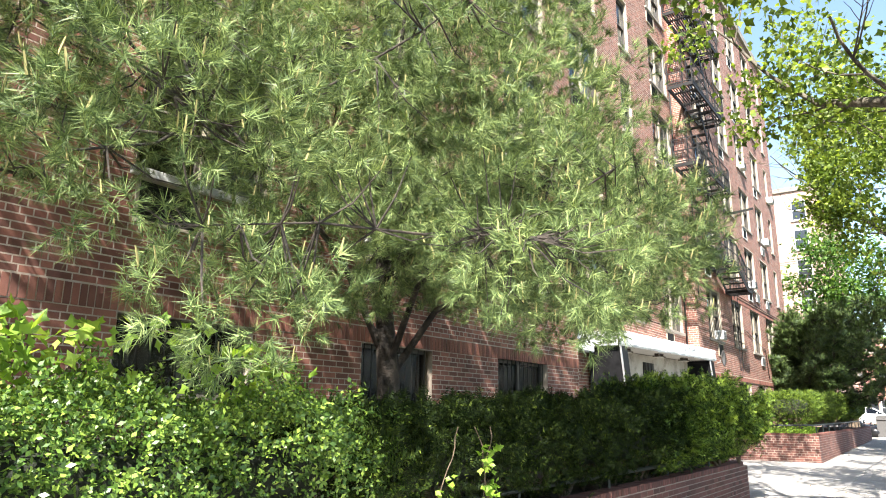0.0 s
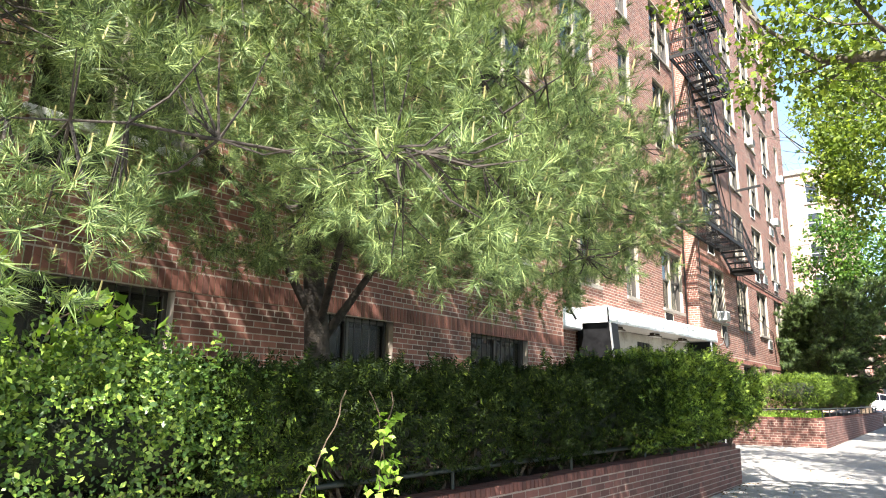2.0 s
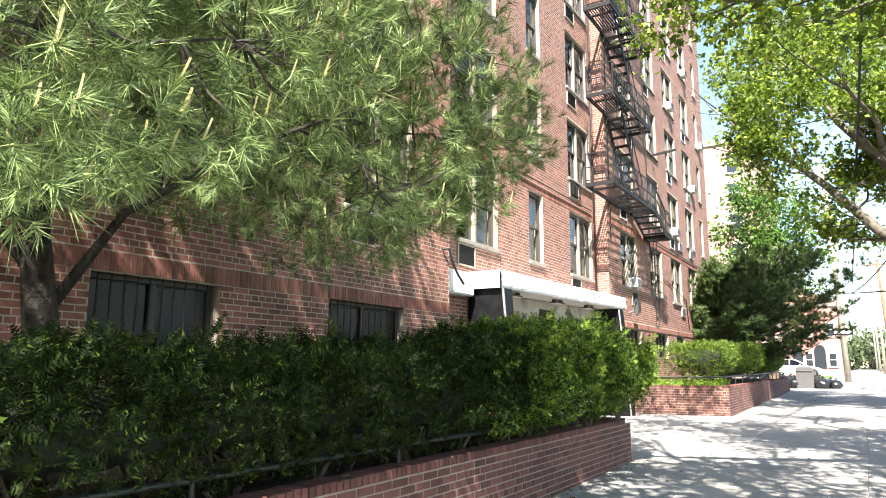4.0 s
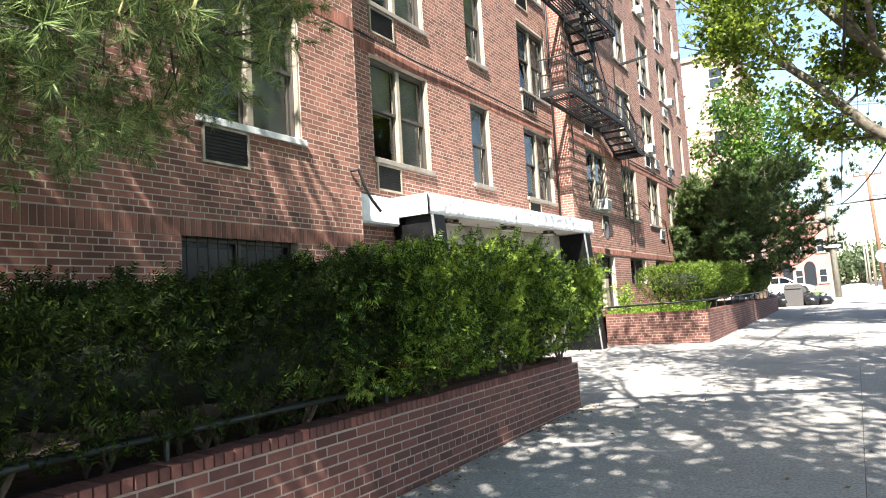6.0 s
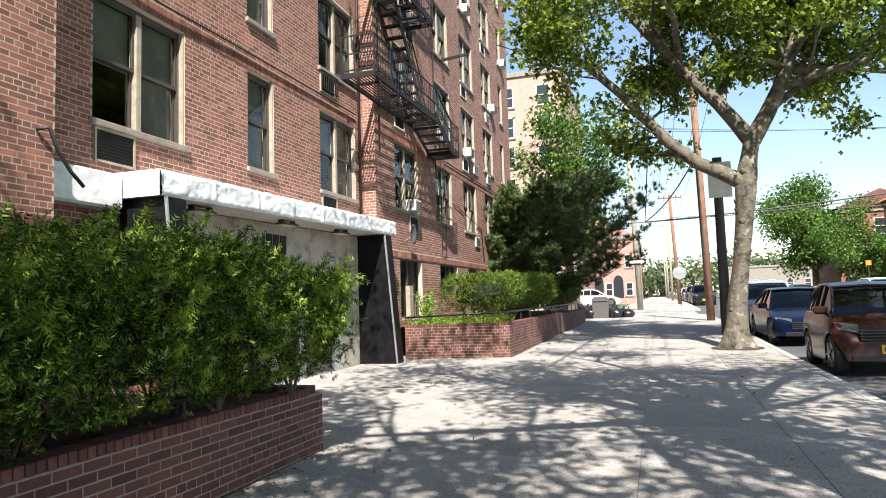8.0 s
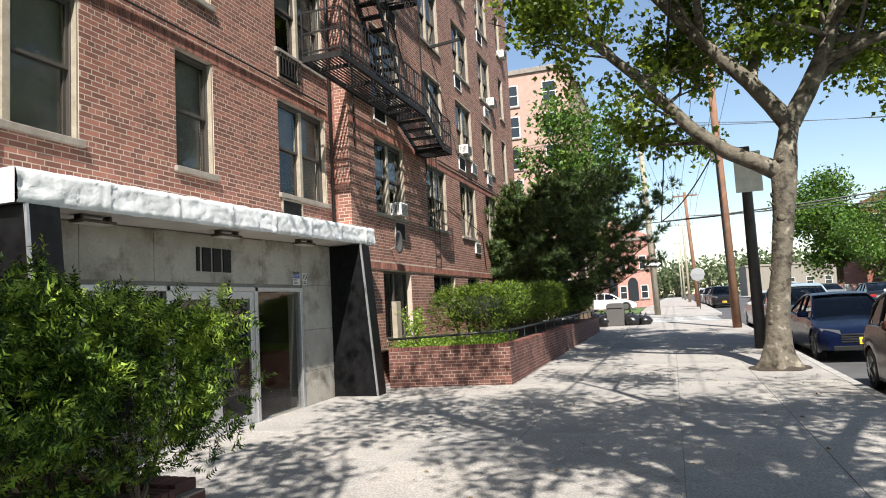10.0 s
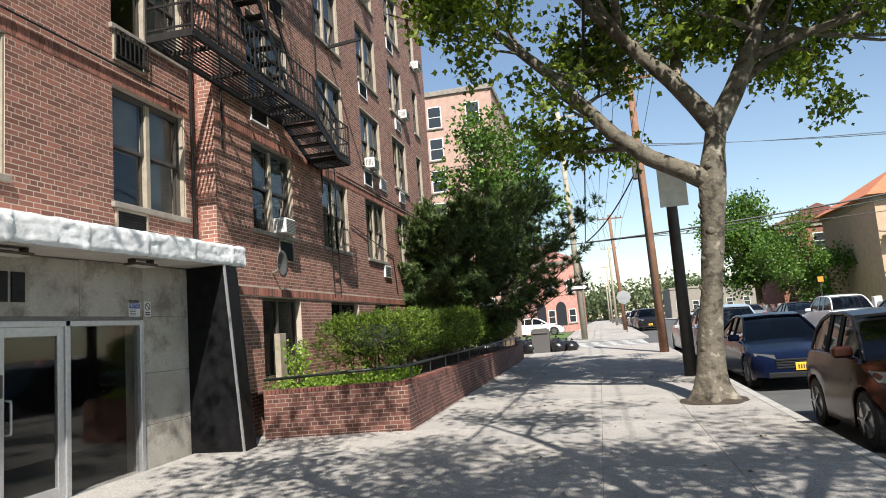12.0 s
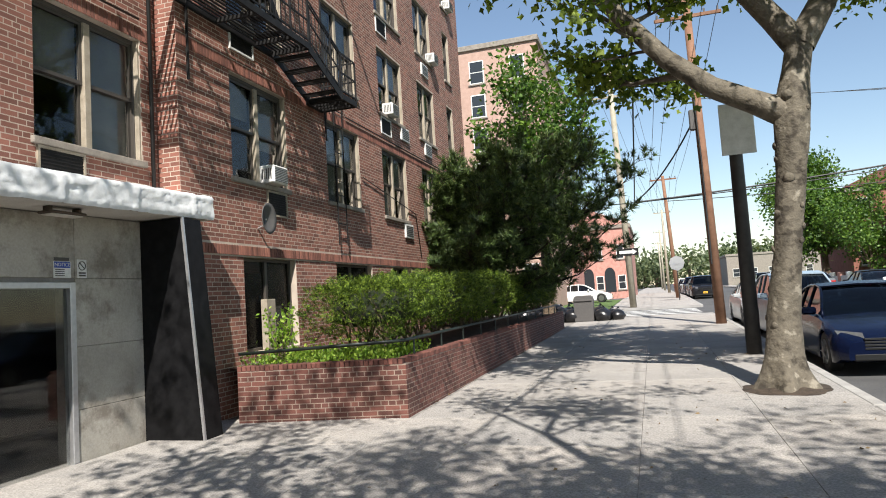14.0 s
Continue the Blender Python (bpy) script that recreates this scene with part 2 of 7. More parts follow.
# ---- mesh helpers ----
class Shape:
    """Gathers quads and triangles of one mesh."""

    def __init__(self):
        self.v, self.f, self.m = [], [], []

    def add(self, vs, fs, mi=0):
        n = len(self.v)
        self.v += [tuple(p) for p in vs]
        self.f += [tuple(n + i for i in f) for f in fs]
        self.m += [mi] * len(fs)
        return self

    def box(self, x0, x1, y0, y1, z0, z1, mi=0):
        vs = [(x, y, z) for x in (x0, x1) for y in (y0, y1) for z in (z0, z1)]
        return self.add(vs, [(0, 1, 3, 2), (4, 6, 7, 5), (0, 4, 5, 1), (2, 3, 7, 6), (0, 2, 6, 4), (1, 5, 7, 3)], mi)

    def slab(self, x0, x1, y0, y1, z0, z1, c=0.006, mi=0):
        """A box with chamfered edges."""
        vs, idx = [], {}
        for sx in (0, 1):
            for sy in (0, 1):
                for sz in (0, 1):
                    for a in range(3):
                        p = [(x1 - c, x0 + c)[sx == 0], (y1 - c, y0 + c)[sy == 0], (z1 - c, z0 + c)[sz == 0]]
                        p[a] = ((x1, x0)[sx == 0], (y1, y0)[sy == 0], (z1, z0)[sz == 0])[a]
                        idx[sx, sy, sz, a] = len(vs)
                        vs.append(p)
        fs = []
        g = idx
        for s in (0, 1):
            q = [g[s, 0, 0, 0], g[s, 1, 0, 0], g[s, 1, 1, 0], g[s, 0, 1, 0]]
            fs.append(q if s else q[::-1])
            q = [g[0, s, 0, 1], g[0, s, 1, 1], g[1, s, 1, 1], g[1, s, 0, 1]]
            fs.append(q if s else q[::-1])
            q = [g[0, 0, s, 2], g[1, 0, s, 2], g[1, 1, s, 2], g[0, 1, s, 2]]
            fs.append(q if s else q[::-1])
        for a in (0, 1):
            for b in (0, 1):
                fs.append([g[a, b, 0, 0], g[a, b, 1, 0], g[a, b, 1, 1], g[a, b, 0, 1]])
                fs.append([g[a, 0, b, 0], g[a, 1, b, 0], g[a, 1, b, 2], g[a, 0, b, 2]])
                fs.append([g[0, a, b, 1], g[1, a, b, 1], g[1, a, b, 2], g[0, a, b, 2]])
                for c2 in (0, 1):
                    fs.append([g[a, b, c2, 0], g[a, b, c2, 1], g[a, b, c2, 2]])
        fs = fs[:18] + fs[18:]
        return self.add(vs, fs, mi)

    def tube(self, pts, radii, n=8, caps=True, mi=0):
        """A round bar along points."""
        pts = [Vector(p) for p in pts]
        if not hasattr(radii, "__len__"):
            radii = [radii] * len(pts)
        side = None
        rings = []
        for i, p in enumerate(pts):
            d = (pts[min(i + 1, len(pts) - 1)] - pts[max(i - 1, 0)]).normalized()
            if side is None:
                side = d.orthogonal().normalized()
            side = (side - d * side.dot(d)).normalized()
            up = d.cross(side)
            rings.append([p + radii[i] * (math.cos(a) * side + math.sin(a) * up) for a in (2 * math.pi * k / n for k in range(n))])
        vs = [q for r in rings for q in r]
        fs = [(i * n + k, i * n + (k + 1) % n, (i + 1) * n + (k + 1) % n, (i + 1) * n + k) for i in range(len(pts) - 1) for k in range(n)]
        if caps:
            fs += [tuple(range(n))[::-1], tuple((len(pts) - 1) * n + k for k in range(n))]
        return self.add(vs, fs, mi)

    def ob(self, name, mats, parent=None, label="", smooth=False, bevel=0.0):
        me = bpy.data.meshes.new(name)
        me.from_pydata(self.v, [], self.f)
        for m in (mats if isinstance(mats, (list, tuple)) else [mats]):
            me.materials.append(m)
        if any(self.m):
            me.polygons.foreach_set("material_index", self.m)
        if smooth:
            me.polygons.foreach_set("use_smooth", [True] * len(me.polygons))
        bm = bmesh.new()
        bm.from_mesh(me)
        bmesh.ops.recalc_face_normals(bm, faces=bm.faces)
        bm.to_mesh(me)
        bm.free()
        me.update()
        o = new(name, me)
        if bevel:
            b = o.modifiers.new("edge", "BEVEL")
            b.width, b.segments, b.limit_method = bevel, 2, "ANGLE"
        if parent:
            o.parent = parent
        if label:
            tagged(o, label)
        return o


def big_mesh(name, verts, tris, mat, parent=None, smooth=False, quads=False):
    """A mesh from large arrays."""
    k = 4 if quads else 3
    me = bpy.data.meshes.new(name)
    me.vertices.add(len(verts))
    me.vertices.foreach_set("co", np.asarray(verts, np.float32).ravel())
    me.loops.add(tris.size)
    me.loops.foreach_set("vertex_index", np.asarray(tris, np.int32).ravel())
    me.polygons.add(len(tris))
    me.polygons.foreach_set("loop_start", np.arange(0, tris.size, k, dtype=np.int32))
    me.polygons.foreach_set("use_smooth", np.full(len(tris), smooth))
    me.materials.append(mat)
    me.update(calc_edges=True)
    o = new(name, me)
    if parent:
        o.parent = parent
    return o


def thing(name, label, category, at=(0, 0, 0), group="", turn=0.0, kind=""):
    e = new(name)
    e.empty_display_size = 0.2
    e.matrix_basis = pose(*at, 0, 0, turn)
    return tagged(e, label, category, group, kind)


def scatter(template_v, template_f, places, axes, sizes, rng, twist=True):
    """Copies of one small template at places, its z axis along axes, as one pair of arrays."""
    n = len(places)
    z = axes / (np.linalg.norm(axes, axis=1, keepdims=True) + 1e-9)
    ref = np.where(np.abs(z[:, 2:3]) < 0.9, [[0, 0, 1.0]], [[1.0, 0, 0]])
    x = np.cross(ref, z)
    x /= np.linalg.norm(x, axis=1, keepdims=True) + 1e-9
    y = np.cross(z, x)
    if twist:
        a = rng.uniform(0, 2 * math.pi, (n, 1))
        x, y = np.cos(a) * x + np.sin(a) * y, np.cos(a) * y - np.sin(a) * x
    tv = template_v[None] * sizes[:, None, None]
    v = places[:, None] + tv[:, :, 0:1] * x[:, None] + tv[:, :, 1:2] * y[:, None] + tv[:, :, 2:3] * z[:, None]
    f = template_f[None] + (np.arange(n) * len(template_v))[:, None, None]
    return v.reshape(-1, 3), f.reshape(-1, template_f.shape[1])


def gz(y):
    """The street rises gently along y."""
    return 0.010 * (min(max(y, -40.0), 70.0) - 16.0)


# ---- ground, road, kerb ----
FRONT, RECESS, ENTRY = -4.84, -5.21, -5.09       # the planes of the facade, along x
YS = [-300, -40, 0, 16, 42, 70, 1500]


def strip(x0, x1, ys, lift, name, mat, label):
    """A sheet that follows the slope of the street."""
    s = Shape()
    vs = [(x, y, gz(y) + lift) for y in ys for x in (x0, x1)]
    s.add(vs, [(2 * i, 2 * i + 1, 2 * i + 3, 2 * i + 2) for i in range(len(ys) - 1)])
    return tagged(s.ob(name, mat), label, "ground", kind="structure")


strip(-900, 900, YS, -0.14, "ground", ASPHALT, "grey worn asphalt of the street and land beyond")
strip(-5.3, 3.72, [-40, 0, 16, 42.2], -0.016, "pavement", JOINT, "dark joints beneath the pale concrete pavement")
strip(-1.2, 3.72, [51.5, 70, 260], 0.0, "pavement_far", CONCRETE, "pale concrete pavement beyond the side street")
strip(-40, -1.25, [52.4, 62, 70], 0.0, "lawn", GRASSY, "short green lawn at the corner")
strip(12.9, 15.6, [-40, 16, 70, 260], 0.0, "pavement_opposite", CONCRETE, "pale concrete pavement across the street")
strip(15.6, 60, [-40, 16, 70, 260], 0.01, "lawn_opposite", GRASSY, "green strip across the street")
crossing = thing("crosswalk", "worn white painted bars across the side street", "road marking", kind="structure")
for i in range(6):
    yy = 43.2 + 1.35 * i
    Shape().box(-1.6, 3.5, yy, yy + 0.55, gz(yy) - 0.139, gz(yy) - 0.133).ob("bar", ROADPAINT, crossing)

kerbs = thing("kerb", "grey concrete kerb stones along the street", "kerb", kind="structure")
kv = Shape().slab(0, 0.18, -1.49, 1.49, -0.3, 0.0, 0.02)
kv.v = [(x, y, z + 0.010 * y) for x, y, z in kv.v]
first = kv.ob("kerb_stone", KERB, kerbs)
first.location = (3.72, -20, gz(-20))
for i in range(1, 21):
    k = new("kerb_stone", first.data)
    k.parent = kerbs
    k.location = (3.72, -20 + 3 * i, gz(-20 + 3 * i))
for i in range(30):
    k = new("kerb_stone", first.data)
    k.parent = kerbs
    k.location = (3.72, 53 + 3 * i, gz(53 + 3 * i))
Shape().box(-40, 3.7, 51.35, 51.5, -0.3, gz(51.4) + 0.005).ob("kerb_stone", KERB, kerbs)
Shape().box(-40, 3.7, 42.2, 42.35, -0.3, gz(42.2) + 0.004).ob("kerb_stone", KERB, kerbs)

# ---- the facade's openings ----
FLOORS = 6
RISE = 2.62
SILL, HEAD = 3.75, 5.46
FRONT_DOUBLE_LEFT = [(-9.2, -7.5), (-5.6, -3.9), (-2.3, -0.7), (0.7, 2.3), (3.9, 5.4), (7.47, 9.1)]
RECESS_COLS = [(11.17, 12.88, 2), (14.50, 15.32, 1), (17.1, 18.8, 2)]
FRONT_COLS = [(20.35, 22.05, 2), (23.65, 25.3, 2), (26.7, 28.4, 2), (29.75, 31.3, 2), (32.75, 33.45, 1)]
holes_left, holes_recess, holes_right = [], [], []
openings = []                                        # plane, y0, y1, z0, z1, lights, floor
for k in range(FLOORS):
    a, b = SILL + RISE * k, HEAD + RISE * k
    if k == 0:
        a1 = 3.58
    else:
        a1 = a
    for y0, y1 in FRONT_DOUBLE_LEFT:
        openings.append((FRONT, y0, y1, a1, b - 0.1, 2, k))
        holes_left.append((y0, y1, a1, b - 0.1))
    for y0, y1, n in RECESS_COLS:
        openings.append((RECESS, y0, y1, a, b, n, k))
        holes_recess.append((y0, y1, a, b))
    for y0, y1, n in FRONT_COLS:
        openings.append((FRONT, y0, y1, a, b, n, k))
        holes_right.append((y0, y1, a, b))
cellar = [(0.7, 2.2, 1.5, 2.2, "l"), (3.9, 5.39, 1.4, 2.2, "l"), (7.2, 8.95, 1.45, 2.22, "l"),
          (20.55, 22.2, 0.95, 2.48, "r"), (23.85, 25.7, 1.6, 2.48, "r"), (27.0, 28.4, 1.75, 2.48, "r"), (30.0, 31.2, 1.8, 2.48, "r")]
for y0, y1, z0, z1, side in cellar:
    (holes_left if side == "l" else holes_right).append((y0, y1, z0, z1))
holes_recess.append((11.9, 18.55, -0.4, 2.9))       # the entrance


def wall(name, x, y0, y1, z0, z1, holes, label, thick=0.30):
    """A wall that faces +x, with openings through it."""
    s = Shape()
    ys = sorted({y0, y1, *[v for h in holes for v in h[:2]]})
    zs = sorted({z0, z1, *[v for h in holes for v in h[2:]]})

    def solid(i, j):
        if not (0 <= i < len(ys) - 1 and 0 <= j < len(zs) - 1):
            return False
        cy, cz = (ys[i] + ys[i + 1]) / 2, (zs[j] + zs[j + 1]) / 2
        return not any(h[0] < cy < h[1] and h[2] < cz < h[3] for h in holes)

    xf, xb = x - 0.0009, x - thick
    for i in range(len(ys) - 1):
        for j in range(len(zs) - 1):
            if not solid(i, j):
                continue
            a, b, c, d = ys[i], ys[i + 1], zs[j], zs[j + 1]
            s.add([(xf, a, c), (xf, b, c), (xf, b, d), (xf, a, d)], [(0, 1, 2, 3)])
            s.add([(xb, a, c), (xb, b, c), (xb, b, d), (xb, a, d)], [(3, 2, 1, 0)])
            if not solid(i - 1, j):
                s.add([(xb, a, c), (xf, a, c), (xf, a, d), (xb, a, d)], [(0, 1, 2, 3)])
            if not solid(i + 1, j):
                s.add([(xf, b, c), (xb, b, c), (xb, b, d), (xf, b, d)], [(0, 1, 2, 3)])
            if not solid(i, j - 1):
                s.add([(xb, a, c), (xb, b, c), (xf, b, c), (xf, a, c)], [(0, 1, 2, 3)])
            if not solid(i, j + 1):
                s.add([(xf, a, d), (xf, b, d), (xb, b, d), (xb, a, d)], [(0, 1, 2, 3)])
    me = bpy.data.meshes.new(name)
    me.from_pydata(s.v, [], s.f)
    me.materials.append(MORTAR)
    return tagged(new(name, me), label, "wall", kind="structure")


TOP = 19.2
wall_left = wall("wall_left", FRONT, -14, 10.3, -0.6, TOP, holes_left, "red brick apartment facade with pale mortar joints")
wall_recess = wall("wall_recess", RECESS, 10.3, 19.1, -0.6, TOP, holes_recess, "set-back red brick facade above the entrance")
wall_right = wall("wall_right", FRONT, 19.1, 34.8, -0.6, TOP, holes_right, "red brick facade behind the iron fire escape")
ends = Shape()
ends.box(RECESS - 0.35, FRONT - 0.301, 10.0, 10.3, -0.6, TOP).box(RECESS - 0.35, FRONT - 0.301, 19.109, 19.4, -0.6, TOP)
tagged(ends.ob("wall_return", MORTAR), "brick returns of the set-back bay", "wall", kind="structure")
shell = Shape()
shell.box(-18, -17.7, -14, 34.8, -0.6, TOP).box(-17.7, FRONT - 0.31, -14, -13.7, -0.6, TOP).box(-17.7, FRONT - 0.31, 34.5, 34.8, -0.6, TOP)
tagged(shell.ob("wall_rear", BRICK), "plain rear and side walls of the apartment house", "wall", kind="structure")
tagged(Shape().box(-18, FRONT + 0.12, -14, 34.8, TOP + 0.002, TOP + 0.35).ob("roof", LIMESTONE), "flat roof with stone coping", "roof", kind="structure")
# slabs and partition take the darkened plaster, so the rooms look unlit
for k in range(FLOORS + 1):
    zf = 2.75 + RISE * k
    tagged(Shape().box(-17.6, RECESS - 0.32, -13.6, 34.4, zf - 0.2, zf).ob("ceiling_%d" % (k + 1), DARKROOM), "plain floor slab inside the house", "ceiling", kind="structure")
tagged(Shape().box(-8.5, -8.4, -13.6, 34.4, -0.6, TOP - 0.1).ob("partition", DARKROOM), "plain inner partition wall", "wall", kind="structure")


# ---- windows ----
def window_parts(w, h, lights, style):
    """One window at the origin: the wall's face is x = 0, it spans y = 0 to w, z = 0 to h."""
    e = thing("window", style["label"], "window", kind="structure")
    d0, d1 = -0.17, -0.11
    Shape().slab(d0 - 0.02, d1 + 0.03, 0.0, 0.055, 0, h).slab(d0 - 0.02, d1 + 0.03, w - 0.055, w, 0, h).slab(d0 - 0.02, d1 + 0.03, 0.055, w - 0.055, h - 0.06, h).ob("window_frame", BROWNFRAME, e)
    # pale lining fills the far reveal only, standing in for sunlight on it
    Shape().slab(-0.10, -0.012, w - 0.035, w - 0.002, 0.0, h - 0.01).ob("sunlit_jamb_lining", CREAM, e, "cream jamb lining on the far side only, standing for sunlight")
    sill = Shape().slab(-0.16, 0.055, -0.05, w + 0.05, -0.085, 0.0, 0.008)
    sill.ob("window_sill", style.get("sill", LIMESTONE), e)
    edges = [0.055, w - 0.055]
    if lights == 2:
        Shape().slab(d0 - 0.02, d1 + 0.045, w / 2 - 0.05, w / 2 + 0.05, 0, h - 0.06).ob("mullion", CREAM, e)
        spans = [(0.055, w / 2 - 0.05), (w / 2 + 0.05, w - 0.055)]
    else:
        spans = [tuple(edges)]
    mid = h * 0.5
    for a, b in spans:
        for lo, hi, x in ((0.0, mid + 0.02, d0 - 0.005), (mid - 0.02, h - 0.06, d0 + 0.035)):
            s = Shape()
            s.box(x, x + 0.035, a, a + 0.04, lo, hi).box(x, x + 0.035, b - 0.04, b, lo, hi)
            s.box(x, x + 0.035, a + 0.04, b - 0.04, lo, lo + 0.045).box(x, x + 0.035, a + 0.04, b - 0.04, hi - 0.04, hi)
            sash = s.ob("sash", BROWNFRAME, e)
            g = Shape().box(x + 0.014, x + 0.019, a + 0.04, b - 0.04, lo + 0.045, hi - 0.04).ob("pane", PANE, sash)
            g.visible_shadow = False
    drop = style["blind"]
    for i, (a, b) in enumerate(spans):
        z0 = h - 0.06 - (h - 0.06) * drop[i % len(drop)]
        if drop[i % len(drop)] > 0:
            s = Shape()
            n = max(3, int((h - 0.06 - z0) / 0.05))
            for j in range(n):
                z = z0 + (h - 0.06 - z0) * j / n
                s.add([(d0 - 0.05, a, z), (d0 - 0.05, b, z), (d0 - 0.038, b, z + 0.047), (d0 - 0.038, a, z + 0.047)], [(0, 1, 2, 3)])
            s.ob("blind", BLIND, e, "half-drawn grey blind")
    ac = style.get("ac")
    if ac:
        y0, y1 = (0.02, 0.70) if ac != "far" else (w - 0.75, w - 0.1)
        s = Shape()
        for q in ((y0, y0 + 0.03, -0.50, -0.09), (y1 - 0.03, y1, -0.50, -0.09), (y0, y1, -0.12, -0.09), (y0, y1, -0.53, -0.50)):
            s.box(-0.01, 0.03, *q)
        sl = s.ob("vent_frame", ac == "white" and WHITE or CREAM, e, "metal frame of the wall air-conditioner sleeve")
        g = Shape().box(-0.005, 0.006, y0 + 0.03, y1 - 0.03, -0.50, -0.12)
        for j in range(9):
            z = -0.49 + 0.041 * j
            g.box(0.006, 0.018, y0 + 0.03, y1 - 0.03, z, z + 0.012)
        g.ob("vent_grille", IRON, sl, "dark louvred grille")
    return e


STYLES = [
    dict(label="double-hung apartment window with cream mullion and grey blinds", blind=(0.5, 1.0), ac="sleeve"),
    dict(label="double-hung apartment window with lowered grey blinds and stone sill", blind=(1.0, 0.5), ac=None),
    dict(label="double-hung apartment window with dark panes and stone sill", blind=(0.35, 0.7), ac="white"),
    dict(label="apartment window over a white air-conditioner sleeve", blind=(0.35, 0.6), ac="far"),
]
made_windows = {}
number = 0
rng = random.Random(5)
for plane, y0, y1, z0, z1, lights, k in openings:
    w, h = round(y1 - y0, 3), round(z1 - z0, 3)
    if plane == RECESS and lights == 2:
        st = 0
    elif plane == FRONT and y0 < 10:
        st = 2 if k else 0
    elif lights == 1:
        st = 1
    else:
        st = rng.choice((1, 2, 3, 1))
        if k == 0 and 23 < y0 < 26:
            st = 1
    style = dict(STYLES[st])
    if plane == FRONT and y0 < 10 and k == 0:
        style["sill"] = WHITE
        st = 9
    if lights == 1:
        style["label"] = "narrow double-hung window with lowered grey blind"
        style["ac"] = None
    key = (w, h, lights, st)
    at = pose(plane, y0, z0)
    number += 1
    if key in made_windows:
        o = copy_thing(made_windows[key], at)
    else:
        o = window_parts(w, h, lights, style)
        o.matrix_basis = at
        made_windows[key] = o
    o.name = "window_%d" % number
for y0, y1, z0, z1, side in cellar:
    number += 1
    w, h = y1 - y0, z1 - z0
    e = thing("window_%d" % number, "basement window with dark frame behind the hedge", "window", (FRONT, y0, z0), kind="structure")
    Shape().slab(-0.2, -0.12, 0, 0.05, 0, h).slab(-0.2, -0.12, w - 0.05, w, 0, h).slab(-0.2, -0.12, 0.05, w - 0.05, h - 0.05, h).slab(-0.2, -0.12, 0.05, w - 0.05, 0, 0.05).slab(-0.2, -0.12, w / 2 - 0.04, w / 2 + 0.04, 0.05, h - 0.05).ob("window_frame", BROWNFRAME, e)
    for a, b in ((0.05, w / 2 - 0.04), (w / 2 + 0.04, w - 0.05)):
        g = Shape().box(-0.165, -0.16, a, b, 0.05, h - 0.05).ob("pane", DUSTYPANE, e)
        g.visible_shadow = False
    if side == "r":
        Shape().box(-0.24, -0.23, w * 0.5, w - 0.06, 0.06, h - 0.06).ob("blind", BLIND, e, "grey curtain")
    if side == "l":
        for i in range(int(w / 0.14)):
            Shape().tube([(-0.05, 0.1 + 0.14 * i, 0), (-0.05, 0.1 + 0.14 * i, h)], 0.009, 5).ob("bar", IRON, e)
    if h > 1.2:
        Shape().slab(-0.10, 0.02, w * 0.36, w * 0.52, 0.0, h * 0.55).ob("shutter_board", CREAM, e, "pale upright board leaning in the opening")

# ---- entrance ----
canopy = thing("entrance_canopy", "flat canopy wrapped in crinkled white roofing membrane", "canopy", (0, 0, 0))
s = Shape()
n, rows = 170, 10
noise_at_point = noise.noise
for j in range(rows + 1):
    for i in range(n + 1):
        y = 11.45 + (19.25 - 11.45) * i / n
        zt = 3.10 + 0.14 * i / n
        zb = zt - 0.33
        f = j / rows
        crease = 0.013 * noise_at_point(Vector((y * 2.3, f * 2, 3.0))) + 0.010 * noise_at_point(Vector((y * 7, f * 5, 8.0))) + 0.014 * noise_at_point(Vector((y * 17, f * 7, 5.0)))
        seam = 0.018 if (i % 23) == 0 else 0.0
        s.v.append((-4.44 + crease + seam + (0.02 if 0 < j < rows else 0), y, zb + (zt - zb) * f + 0.014 * noise_at_point(Vector((y * 5, f * 3, 1)))))
for j in range(rows):
    for i in range(n):
        a = j * (n + 1) + i
        s.f.append((a, a + 1, a + n + 2, a + n + 1))
        s.m.append(0)
s.ob("fascia", MEMBRANE, canopy, smooth=True)
s = Shape()
s.add([(-5.30, 11.45, 3.09), (-4.45, 11.45, 3.09), (-4.45, 19.25, 3.235), (-5.30, 19.25, 3.235)], [(0, 1, 2, 3)])
for y, z in ((11.449, 3.10), (19.251, 3.24)):
    s.add([(-5.19, y, z - 0.33), (-4.44, y, z - 0.33), (-4.44, y, z), (-5.19, y, z)], [(0, 1, 2, 3)])
s.ob("top_membrane", MEMBRANE, canopy)
Shape().slab(RECESS - 0.05, RECESS + 0.24, 10.36, 11.44, 2.62, 3.06, 0.03).ob("end_flashing", MEMBRANE, canopy)
s = Shape()
s.add([(-5.19, 11.45, 2.775), (-4.45, 11.45, 2.775), (-4.45, 19.25, 2.912), (-5.19, 19.25, 2.912)], [(3, 2, 1, 0)])
s.ob("soffit", SOFFIT, canopy, "off-white painted underside")
for y in (12.6, 14.9, 17.0):
    zz = 2.775 + (y - 11.45) * 0.0176
    lamp = thing("soffit_light", "flat rusty metal light tray under the canopy", "light", (-4.72, y, zz), "canopy lights")
    Shape().slab(-0.10, 0.10, -0.24, 0.24, -0.085, -0.055, 0.012).ob("tray", RUSTMETAL, lamp)
    for q in (-0.19, 0.19):
        Shape().slab(-0.05, 0.05, q - 0.02, q + 0.02, -0.055, 0.0, 0.004).ob("foot", RUSTMETAL, lamp)
    Shape().slab(-0.08, 0.08, -0.21, 0.21, -0.098, -0.086, 0.008).ob("lens", SOFFIT, lamp, "dull pale lens")
